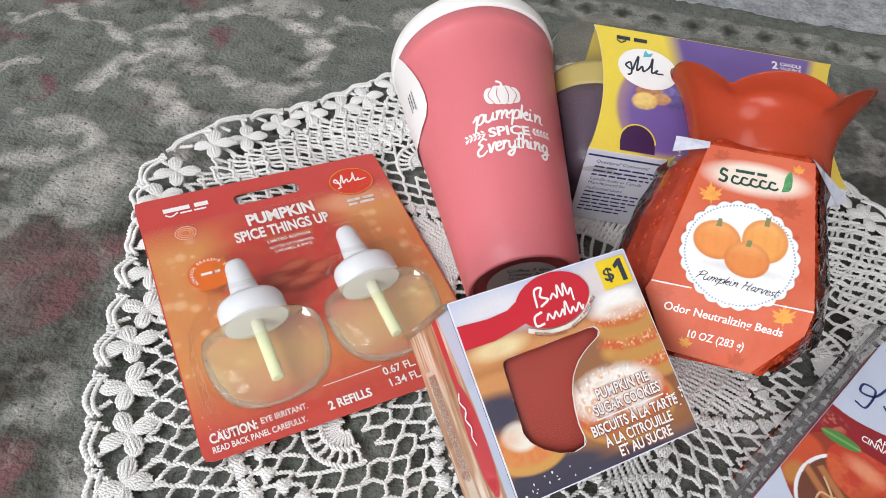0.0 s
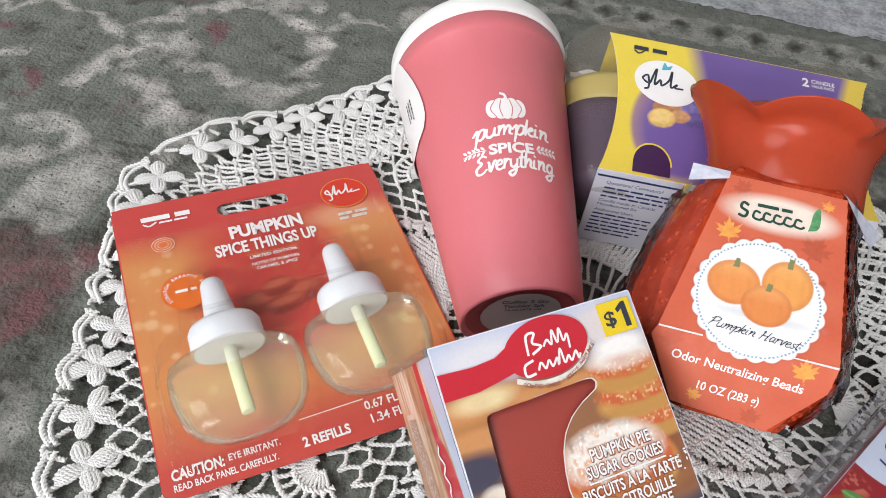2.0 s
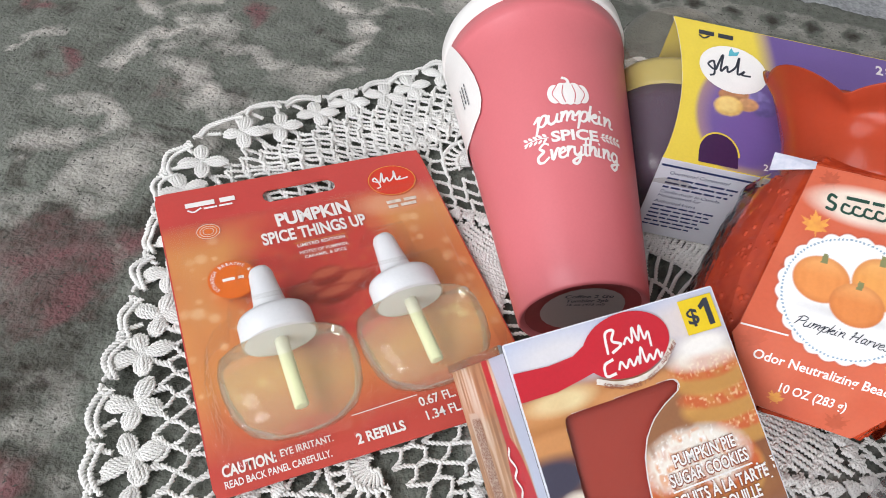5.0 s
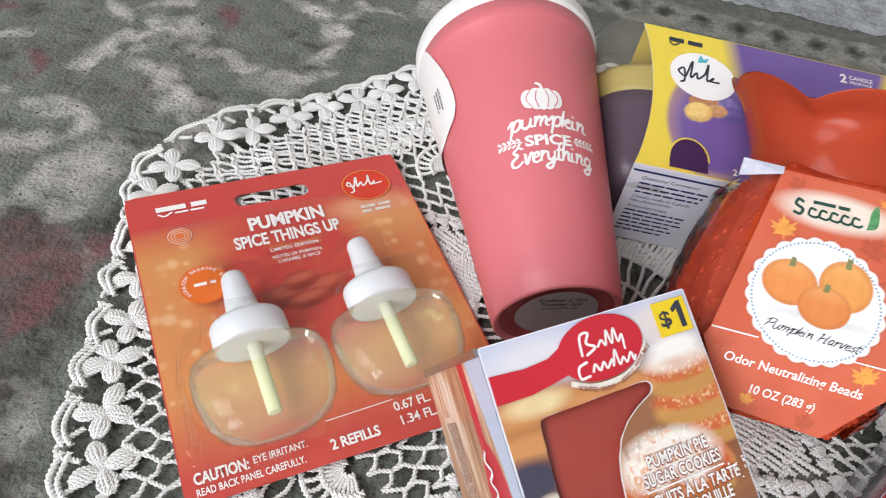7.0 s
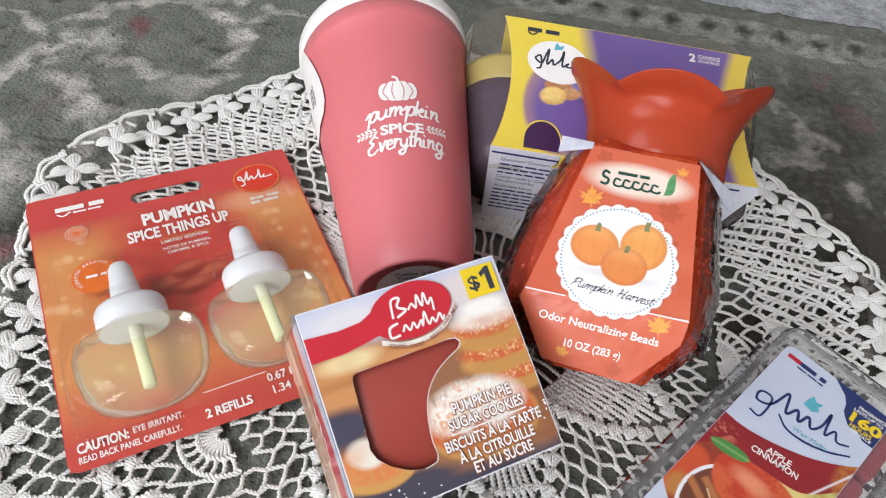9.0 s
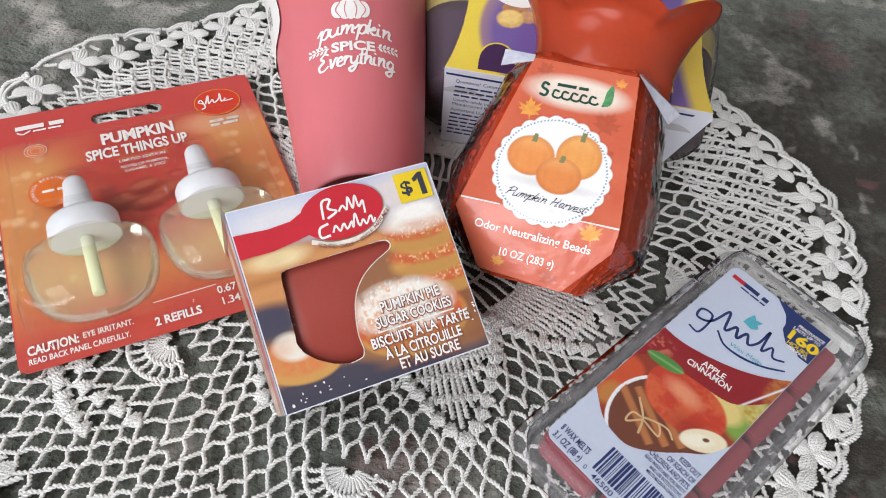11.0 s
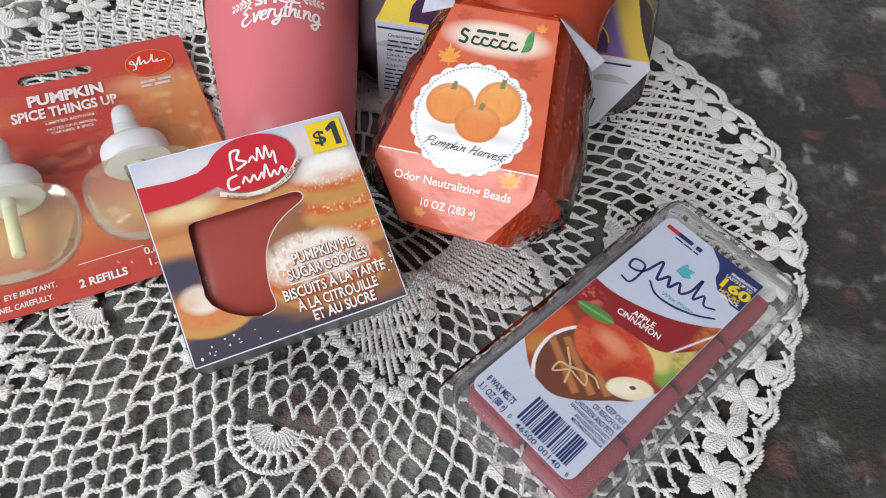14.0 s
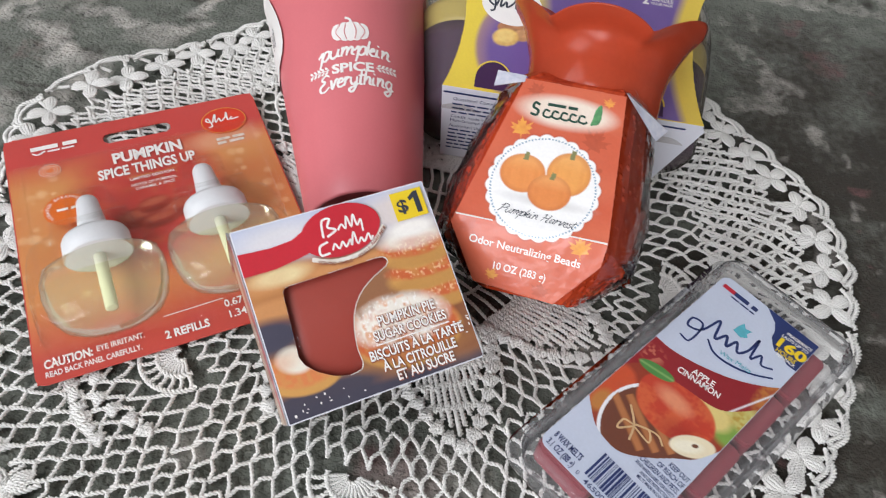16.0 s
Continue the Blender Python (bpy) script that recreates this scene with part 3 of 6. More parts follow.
SCROLLS_EAST = [
    (((0.013, 0.545), (0.019, 0.562), (0.035, 0.559), (0.041, 0.553)), 0.007),
    (((-0.047, 0.409), (-0.029, 0.426)), 0.007),
    (((-0.147, 0.413), (-0.14, 0.413)), 0.006),
    (((-0.059, 0.251), (-0.054, 0.268), (-0.04, 0.265)), 0.006),
    (((-0.042, 0.224), (-0.035, 0.235)), 0.006),
    (((0.357, 0.517), (0.376, 0.506)), 0.01),
    (((0.402, 0.36), (0.414, 0.352), (0.418, 0.336)), 0.012),
    (((0.382, 0.311), (0.395, 0.302), (0.41, 0.313)), 0.008),
    (((0.347, 0.548), (0.365, 0.524), (0.353, 0.489)), 0.008),
    (((0.4, 0.601), (0.425, 0.588)), 0.007),
]
CREAM_STROKES = SCROLLS_WEST + SCROLLS_EAST
RED_BLOTS = [(-0.063, 0.522, 0.012), (-0.138, 0.441, 0.013), (-0.181, 0.492, 0.01), (-0.167, 0.533, 0.012), (-0.094, 0.557, 0.012), (-0.085, 0.312, 0.016), (-0.06, 0.297, 0.014), (-0.06, 0.318, 0.016), (-0.049, 0.337, 0.012), (-0.038, 0.223, 0.014), (0.404, 0.544, 0.012), (0.44, 0.479, 0.013), (0.395, 0.355, 0.012), (0.18, 0.22, 0.022), (0.189, 0.218, 0.016), (0.403, 0.539, 0.012), (0.384, 0.577, 0.01)]
rug = new("rug", build_rug())
rug.data.materials.append(rug_material())
tagged(rug, "worn grey-green rug with cream scrolls, maroon flowers and a diamond border", "rug")

# ---- crocheted doily ----
DOILY = Vector((0.168, 0.340, 0.0))
DOILY_R = 0.211


def build_doily():
    rnd = random.Random(3)
    bins = {}               # part name -> strands of (points, thread radius, twist pitch)
    state = {"part": "net"}
    wave = [(rnd.uniform(0, 6.28), rnd.uniform(0.6, 1.0)) for _ in range(6)]

    def lift(x, y):
        r, a = math.hypot(x, y), math.atan2(y, x)
        ruffle = max(0.0, r - 0.13) / 0.08
        z = 0.0022 + 0.0007 * noise.noise(Vector((x * 60, y * 60, 0)))
        z += ruffle * 0.0022 * (1 + math.sin(9 * a + wave[0][0])) * 0.5
        fold = math.exp(-((a - 2.85) / 0.28) ** 2) * ruffle
        return z + fold * 0.008 * (0.6 + 0.4 * math.sin(r * 160))

    def deg_wrap(d):
        return (d + 180) % 360 - 180

    def place(r, deg):
        a = radians(deg)
        out = max(0.0, (r - 0.09) / 0.12)
        bend = -0.070 * math.exp(-((deg_wrap(deg - 122) / 26) ** 2)) + 0.060 * math.exp(-((deg_wrap(deg - 168) / 9) ** 2))
        bend += 0.030 * math.exp(-((deg_wrap(deg - 18) / 12) ** 2)) - 0.045 * math.exp(-((deg_wrap(deg + 33) / 12) ** 2)) + 0.02 * math.sin(7 * a)
        r *= 1 + out * bend
        x, y = r * math.cos(a), r * math.sin(a)
        q = Vector((x * 35, y * 35, 4.0))
        fine = Vector((x * 120, y * 120, 7.0))
        x += 0.0024 * noise.noise(q) + 0.0012 * noise.noise(fine)
        y += 0.0024 * noise.noise(q + Vector((9, 3, 1))) + 0.0012 * noise.noise(fine + Vector((5, 8, 2)))
        return Vector((x, y, lift(x, y)))

    def chain(pts, rad=0.00042, pitch=0.0031):
        bins.setdefault(state["part"], []).append(([Vector(p) for p in pts], rad * 1.34, pitch * rnd.uniform(0.95, 1.25)))

    def link(p, q, sag=0.0, rad=0.00042):
        mid = (p + q) / 2
        d = (q - p)
        side = Vector((-d.y, d.x, 0))
        if side.length > 1e-9:
            side.normalize()
        mid += side * (sag + rnd.uniform(-0.0011, 0.0011)) + Vector((0, 0, rnd.uniform(0.0, 0.0010)))
        chain([p, p.lerp(mid, 0.55) * 1.0, mid, mid.lerp(q, 0.45), q], rad)

    apex = [-70 + 45 * k for k in range(8)]
    bowls = [-92.5 + 45 * k for k in range(8)]

    def wrap(d):
        return (d + 180) % 360 - 180

    def in_pineapple(r, deg):
        if not 0.053 < r < 0.106:
            return False
        half = 22.5 * (1 - (r - 0.053) / 0.053)
        return min(abs(wrap(deg - a)) for a in apex) < half

    def in_bowl(r, deg):
        for b in bowls:
            d = radians(wrap(deg - b))
            u, v = r * math.sin(d), r * math.cos(d) - 0.118
            if -0.002 < v and math.hypot(u, v) < 0.0175:
                return True
        return False

    # centre: spokes and rounds
    for r0, r1, n in ((0.006, 0.022, 24), (0.022, 0.036, 36), (0.036, 0.053, 56)):
        for j in range(n):
            link(place(r0, 360 * j / n), place(r1, 360 * (j + 0.3) / n))
        chain([place(r1, 360 * j / 72) for j in range(73)])
    # net of diamonds
    zones = ((0.053, 0.0985, 6, 66), (0.0985, 0.1435, 6, 88), (0.1435, 0.1880, 7, 122))
    for r0, r1, rows, n in zones:
        for k in range(rows):
            ra, rb = r0 + (r1 - r0) * k / rows, r0 + (r1 - r0) * (k + 1) / rows
            for j in range(n):
                da = 360 * (j + 0.5 * (k % 2)) / n
                for s in (-0.5, 0.5):
                    db = da + 360 * s / n
                    if in_pineapple((ra + rb) / 2, (da + db) / 2) or in_bowl((ra + rb) / 2, (da + db) / 2):
                        continue
                    link(place(ra, da), place(rb, db), 0.0009 * s * 2)
                    # the far side lies gathered, with a second run of mesh over the first
                    if r0 > 0.14 and -8 < wrap(da) < 172:
                        up = Vector((0, 0, 0.0005))
                        link(place(ra - 0.0030, da + 1.3) + up, place(rb - 0.0030, db + 1.3) + up, 0.0012 * s * 2)
    # pineapples: shells up two sides, a fan of long stitches between
    shells = []
    for num, a in enumerate(apex):
        state["part"] = "pineapple_motif", num
        for side in (-1, 1):
            for k in range(11):
                t = k / 10
                r = 0.055 + 0.050 * t
                shells.append((r, a + side * 22.0 * (1 - t) ** 0.85, side * 28 * (1 - t * 0.4), state["part"]))
        for k in range(-9, 10):
            d = k * 2.15
            top = 0.054 + 0.053 * (1 - abs(d) / 22.5) * 0.86
            pts = [place(0.052 + (top - 0.052) * i / 3, a + d * (1 - 0.10 * i / 3)) for i in range(4)]
            chain(pts, 0.00056)
        for r in (0.058, 0.062, 0.070, 0.078, 0.087):
            half = 20.5 * (1 - (r - 0.053) / 0.053)
            chain([place(r + 0.0012 * math.cos(i * 3.14), a - half + 2 * half * i / 14) for i in range(15)], 0.00056)
    # small fans further out
    for num, b in enumerate(bowls):
        state["part"] = "fan_motif", num
        base = place(0.118, b)
        out = Vector((math.cos(radians(b)), math.sin(radians(b)), 0))
        side = Vector((-out.y, out.x, 0))

        def fan(rr, deg):
            p = base + out * (rr * math.cos(radians(deg))) + side * (rr * math.sin(radians(deg)))
            p.z = lift(p.x, p.y) + 0.0006
            return p
        for k in range(-7, 8):
            chain([fan(0.0025, k * 13), fan(0.006, k * 12), fan(0.0095, k * 11.5)], 0.00042, 0.002)
        for rr, w in ((0.0028, 95), (0.0100, 92), (0.0170, 88)):
            chain([fan(rr, -w + 2 * w * i / 16) for i in range(17)], 0.00055)
        for k in range(-5, 6):
            chain([fan(0.0100, k * 16), fan(0.0130, k * 16 + 4), fan(0.0170 + 0.001 * (k % 2), k * 16)], 0.00045)
        for k in range(-3, 4):
            shells.append((0.146 + 0.004 * math.cos(k * 0.7), b + k * 3.3, k * 14, state["part"]))
            shells.append((0.1600, b + k * 2.2, k * 8, state["part"]))
    for r, deg, lean, owner in shells:
        state["part"] = owner
        p = place(r, deg)
        o = Vector((math.cos(radians(deg + lean)), math.sin(radians(deg + lean)), 0))
        s = Vector((-o.y, o.x, 0))
        for k in (-1.5, -0.5, 0.5, 1.5):
            foot = p - o * 0.0026
            top = p + o * 0.0028 + s * (k * 0.0014)
            mid = foot.lerp(top, 0.55) + s * (k * 0.0005) + Vector((0, 0, 0.0009))
            chain([foot, mid, top], 0.00062, 0.0024)
    # flowers of the rim and the loops that hold them
    nf = 60
    for j in range(nf):
        d = 360 * j / nf + rnd.uniform(-0.5, 0.5)
        rc = 0.1955 + rnd.uniform(-0.0018, 0.0018)
        state["part"] = "flower", j
        c = place(rc, d)
        turn = d + rnd.choice((0, 45, 20)) + rnd.uniform(-16, 16)
        for q in range(4):
            deg, length = radians(turn + 45 + 90 * q + rnd.uniform(-12, 12)), rnd.uniform(0.0092, 0.0116)
            o, sd = Vector((math.cos(deg), math.sin(deg), 0)), Vector((-math.sin(deg), math.cos(deg), 0))
            for k in (-2, -1, 0, 1, 2):
                rise = Vector((0, 0, 0.0012 - 0.0003 * abs(k)))
                chain([c, c + o * length * 0.38 + sd * (k * 0.00120) + rise, c + o * length * 0.72 + sd * (k * 0.00135) + rise, c + o * length + sd * (k * 0.00025)], 0.00043, 0.0026)
        for s in (-1, 1):
            chain([c, place(0.190, d + s * 1.2), place(0.184, d + s * 1.6)], 0.00055)
            chain([c + (place(0.205, d + s * 1.9) - c) * 0.6, place(0.2075, d + s * 2.2), place(0.2085, d + s * 3.0)], 0.00052, 0.0026)
        loop = [place(0.2060 + 0.0045 * math.sin(math.pi * i / 6), d - 2.6 + 5.2 * i / 6) for i in range(7)]
        chain(loop, 0.00062, 0.0030)
        chain([p + Vector((0, 0, 0.0009)) for p in [place(0.2035 + 0.004 * math.sin(math.pi * i / 6), d + 0.4 - 2.6 + 5.2 * i / 6) for i in range(7)]], 0.00050, 0.0028)

    made = []
    for owner in bins:
        strands = bins[owner]
        verts, faces, count = [], [], 0
        sides = 5
        ang = np.arange(sides) * 2 * np.pi / sides
        for pts, rad, pitch in strands:
            line = np.array([tuple(p) for p in (smooth_line([tuple(p) for p in pts], 5) if len(pts) > 2 else pts)])
            seg = np.linalg.norm(np.diff(line, axis=0), axis=1)
            arc = np.concatenate([[0], np.cumsum(seg)])
            if arc[-1] < 1e-5:
                continue
            m = max(3, int(arc[-1] / 0.00085) + 1)
            s = np.linspace(0, arc[-1], m)
            P = np.stack([np.interp(s, arc, line[:, i]) for i in range(3)], 1)
            T = np.gradient(P, axis=0)
            T /= np.linalg.norm(T, axis=1)[:, None] + 1e-12
            S = np.stack([-T[:, 1], T[:, 0], np.zeros(m)], 1)
            S /= np.linalg.norm(S, axis=1)[:, None] + 1e-12
            Up = np.cross(T, S)
            ph = s / pitch * 2 * np.pi
            for ply in (0, np.pi):
                C = P + rad * 0.95 * (np.cos(ph + ply)[:, None] * S + 0.75 * np.sin(ph + ply)[:, None] * Up)
                ring = C[:, None, :] + rad * (np.cos(ang)[None, :, None] * S[:, None, :] + np.sin(ang)[None, :, None] * Up[:, None, :])
                verts.append(ring.reshape(-1, 3))
                i = np.arange(m - 1)[:, None] * sides + count
                j = np.arange(sides)[None, :]
                k = (j + 1) % sides
                faces.append(np.stack([i + j, i + sides + j, i + sides + k, i + k], -1).reshape(-1, 4))
                count += m * sides
        V, F = np.concatenate(verts), np.concatenate(faces)
        V[:, 2] = np.maximum(V[:, 2], 0.0003)
        me = bpy.data.meshes.new("doily")
        me.vertices.add(len(V))
        me.vertices.foreach_set("co", V.ravel())
        me.loops.add(F.size)
        me.loops.foreach_set("vertex_index", F.ravel())
        me.polygons.add(len(F))
        me.polygons.foreach_set("loop_start", np.arange(0, F.size, 4))
        me.polygons.foreach_set("use_smooth", np.ones(len(F), dtype=bool))
        me.update(calc_edges=True)
        made.append((owner if isinstance(owner, str) else owner[0], me))
    return made


doily = thing("crochet_doily", Matrix.Translation(DOILY), "round off-white crocheted cotton doily with a rim of small flowers", "doily")
for piece, piece_mesh in build_doily():
    ob = part(piece, piece_mesh, COTTON, doily)
    if piece == "net":
        tagged(ob, "open diamond net of twisted thread", kind="stuff")

# ---- tumbler lying on its side ----


def build_tumbler():
    axis = Vector((-0.2801, 0.9600, 0.1225)).normalized()
    right = axis.cross(Vector((0, 0, 1))).normalized()
    m = axes((0.1452, 0.3257, 0.0295), right, right.cross(axis) * -1)
    up = right.cross(axis).normalized()
    # own frame: x to the right, y up, z from the lid to the base (so that x, y, z are right-handed)
    m = Matrix((right, up, right.cross(up))).transposed().to_4x4()
    m.translation = Vector((0.1452, 0.3257, 0.0290))
    t = thing("tumbler", m, "coral plastic travel tumbler with white lid lying on the doily", "tumbler")
    L, rb, rt = 0.1365, 0.0255, 0.0421
    rad = lambda s: rb + (rt - rb) * s / L

    def turned(prof, n=96):
        vs, fs = lathe([(r, -s) for r, s in prof], n)
        return mesh_of(vs, fs, True)

    body = [(0.0225, 0.0020), (0.0245, 0.0), (rb, 0.0012)] + [(rad(s), s) for s in (0.01, 0.03, 0.06, 0.09, 0.115, 0.1268)]
    body += [(rad(0.128) + 0.0006, 0.1280), (rad(0.130) + 0.0009, 0.1300), (rad(0.1365) + 0.0006, 0.1365), (rt - 0.001, 0.1372)]
    part("body", turned(body), CORAL, t)
    part("base", turned([(0.0, 0.0032), (0.0185, 0.0032), (0.0200, 0.0022), (0.0226, 0.0021)]), CORAL_DARK, t, "dark red recessed base")
    part("base_sticker", mesh_of([(0.0165 * math.cos(a / 24 * 6.2832), 0.0165 * math.sin(a / 24 * 6.2832), -0.0028) for a in range(24)], [range(24)]),
         STICKER, t, "grey round sticker with black print")
    for i, (txt, yy) in enumerate((("Coffee 2 Go", 0.0095), ("Tumbler 2pk", 0.0062), ("16 oz (473 ml)", 0.0035))):
        me = words(txt, 0.0022 if i < 2 else 0.0015, 0, yy, -0.0025, 0.019 - 0.002 * i, 0.03, "CENTER")
        part("sticker_print", me, INK_DARK, t)
    lid = [(rt - 0.0006, 0.1368), (rt + 0.0014, 0.1372), (rt + 0.0020, 0.1385), (rt + 0.0019, 0.1455), (rt + 0.0012, 0.1475),
           (rt - 0.0012, 0.1490), (rt - 0.0045, 0.1496), (rt - 0.0055, 0.1470), (rt - 0.0065, 0.1440), (0.0, 0.1435)]
    part("lid", turned(lid), WHITE, t, "white plastic lid")

    def on_cone(me, lifted=0.0004, shift=0.0):
        """Lays a flat print, x across and y along the tumbler, on its wall."""
        for v in me.vertices:
            x, s = v.co.x + shift, v.co.y
            r = rad(s) + lifted
            a = x / rad(s)
            v.co = (r * math.sin(a), r * math.cos(a), -s)
        return me

    cx = -0.0010
    pump = [oval(cx + dx, 0.0820, rx, ry, 20) for dx, rx, ry in ((-0.0056, 0.0030, 0.0046), (0.0056, 0.0030, 0.0046), (-0.0024, 0.0034, 0.0054), (0.0026, 0.0034, 0.0054), (0.0, 0.0026, 0.0056))]
    part("pumpkin_print", on_cone(joined(*[flat(p, 0) for p in pump])), INK_WHITE, t, "white pumpkin print")
    ribs = joined(*[ribbon([(cx + d, 0.0776), (cx + d * 1.5, 0.0820), (cx + d, 0.0862)], 0.00035, 0) for d in (-0.0018, 0.0018, -0.0044, 0.0044)])
    part("pumpkin_ribs", on_cone(ribs, 0.0006), CORAL, t)
    part("pumpkin_stalk", on_cone(ribbon([(cx + 0.0006, 0.0868), (cx, 0.0890), (cx - 0.0020, 0.0900)], 0.0012, 0)), INK_WHITE, t)
    part("lettering", on_cone(script("pumpkin", 0.0048, -0.0160, 0.0674, 0, 0.0330, 0.00138, 0, 0.15, 0.0012)), INK_WHITE, t, "white script lettering")
    part("lettering", on_cone(script("Everything", 0.0047, -0.0172, 0.0515, 0, 0.0342, 0.00128, 0, 0.15, 0.0010)), INK_WHITE, t, "white script lettering")
    me = words("SPICE", 0.0046, 0, 0.0600, 0, 0.0190, 0.055, "LEFT", 0, 0.0)
    left = min(v.co.x for v in me.vertices)
    for v in me.vertices:
        v.co.x += cx - 0.0095 - left
    part("lettering", on_cone(me), INK_WHITE, t, "white lettering")
    for s in (-1, 1):
        twig = [ribbon([(cx + s * 0.0105, 0.0622), (cx + s * 0.0150, 0.0626), (cx + s * 0.0205, 0.0618)], 0.0005, 0)]
        for k in range(5):
            for q in (-1, 1):
                twig.append(flat(oval(cx + s * (0.0120 + 0.0019 * k), 0.0624 + q * 0.0012, 0.0011, 0.00055, 10, s * q * 45), 0))
        part("twig_print", on_cone(joined(*twig)), INK_WHITE, t)
    # white paper tag wrapped round one flank
    edge = ((0.1366, 76), (0.131, 72), (0.124, 68), (0.116, 64), (0.108, 61), (0.100, 59.5), (0.094, 60), (0.089, 64), (0.086, 74), (0.0855, 96))
    vs, fs = [], []
    for i, (s, a) in enumerate(edge):
        for k in range(9):
            b = radians(a + (140 - a) * k / 8)
            r = rad(s) + 0.0011
            vs.append((-r * math.sin(b), r * math.cos(b), -s))
        if i:
            for k in range(8):
                fs.append(((i - 1) * 9 + k, (i - 1) * 9 + k + 1, i * 9 + k + 1, i * 9 + k))
    part("paper_tag", mesh_of(vs, fs, True), WHITE, t, "white paper tag with tiny print")
    tag = bars(0, 0, (0.012, 0.010, 0.011), 0.0018, 0.0006, 0, 4)
    for v in tag.vertices:
        s, b = 0.110 - v.co.x, radians(73 - v.co.y * 1700)
        r = rad(s) + 0.0014
        v.co = (-r * math.sin(b), r * math.cos(b), -s)
    part("tag_print", tag, INK_DARK, t)


build_tumbler()

# ---- scented candle carton with a cut-out ----


def build_carton():
    bl, tl, tr = Vector((0.1450, 0.2152, 0.0578)), Vector((0.1138, 0.2671, 0.0868)), Vector((0.1716, 0.3040, 0.0864))
    t = thing("candle_carton", axes(bl, tr - tl, tl - bl), "printed cardboard candle box with a cut-out window, tipped back", "box")
    W, H, D = 0.0700, 0.0668, 0.0552
    P = lambda u, v: (u * W, (1 - v) * H)
    hole = [P(*q) for q in ((0.155, 0.375), (0.165, 0.352), (0.19, 0.345), (0.64, 0.335), (0.675, 0.34), (0.69, 0.362), (0.675, 0.39), (0.60, 0.425), (0.53, 0.47), (0.475, 0.53),
                            (0.44, 0.60), (0.42, 0.68), (0.41, 0.76), (0.415, 0.82), (0.40, 0.855), (0.34, 0.865), (0.27, 0.845), (0.20, 0.80), (0.15, 0.745), (0.135, 0.70))]

    def sheet(outer, inner, z):
        bm = bmesh.new()
        edges = []
        for poly in (outer, inner):
            vs = [bm.verts.new((x, y, z)) for x, y in poly]
            edges += [bm.edges.new((vs[i], vs[(i + 1) % len(vs)])) for i in range(len(vs))]
        bmesh.ops.triangle_fill(bm, use_beauty=True, edges=edges)
        bm.normal_update()
        for f in bm.faces:
            if f.normal.z < 0:
                f.normal_flip()
        r = bmesh.ops.extrude_face_region(bm, geom=bm.faces[:])
        bmesh.ops.translate(bm, vec=(0, 0, -0.0005), verts=[g for g in r["geom"] if isinstance(g, bmesh.types.BMVert)])
        return bm_mesh(bm)

    part("front_panel", sheet(rrect(0, 0, W, H, 0.0006, 2), hole, 0.0), PAPER, t, "front panel printed with stacked sugar cookies")
    shell = joined(box_mesh(0, 0, -D, 0.0005, H, -0.0006), box_mesh(W - 0.0005, 0, -D, W, H, -0.0006), box_mesh(0.0006, 0, -D, W - 0.0006, 0.0005, -0.0006),
                   box_mesh(0.0006, H - 0.0005, -D, W - 0.0006, H, -0.0006), box_mesh(0.0006, 0.0006, -D, W - 0.0006, H - 0.0006, -D + 0.0005))
    part("carton_sides", shell, BOX_DARK, t, "dark-printed carton sides")
    z = 0.00012

    def put(name, me, material, label=""):
        return part(name, me, material, t, label)

    # the printed picture: cookies with icing and orange sugar before a blurred shelf
    cv = Canvas(0.0004, 0.0004, W - 0.0004, H - 0.0004, 0.00030)
    u, v = cv.X / W, 1 - cv.Y / H
    soft, grit, crumbs = cloud(cv.X, cv.Y, 0.006, 1), cloud(cv.X, cv.Y, 0.0016, 2), cloud(cv.X, cv.Y, 0.0007, 3)

    def spot(cu, cv_, ru, rv, edge=0.15, turn=0.0):
        return cv.disc(cu * W, (1 - cv_) * H, ru * W, rv * H, edge, turn)

    golden, sugar, icing, pale = (0.60, 0.31, 0.085), (0.58, 0.125, 0.040), (0.86, 0.80, 0.70), (0.50, 0.54, 0.68)
    cv.lay(np.ones(u.shape), (0.30, 0.13, 0.06))
    cv.lay((0.30 - v) / 0.14, pale)
    cv.lay(spot(0.22, 0.12, 0.22, 0.10, 0.9), (0.72, 0.70, 0.72))
    cv.lay(spot(0.80, 0.12, 0.20, 0.09, 0.9), (0.70, 0.62, 0.60))
    # far cookies, out of focus
    for cu, c_v, ru, rv in ((0.16, 0.33, 0.26, 0.11), (0.10, 0.46, 0.24, 0.09), (0.50, 0.34, 0.30, 0.06)):
        cv.lay(spot(cu, c_v, ru, rv, 0.6), (0.48, 0.20, 0.065))
        cv.lay(spot(cu, c_v - rv * 0.25, ru * 0.9, rv * 0.5, 0.7), (0.60, 0.27, 0.10))
        cv.lay(spot(cu + 0.02, c_v + rv * 0.75, ru * 0.9, rv * 0.25, 0.9), (0.34, 0.10, 0.04))
    cv.lay(spot(0.17, 0.285, 0.13, 0.045, 0.8) * (0.85 + 0.2 * soft), (0.80, 0.66, 0.36))
    cv.lay(spot(0.03, 0.57, 0.17, 0.085, 0.6), (0.060, 0.055, 0.085))
    # the stack of cookies
    cv.lay(spot(0.90, 0.62, 0.13, 0.18, 0.5), (0.24, 0.085, 0.035))
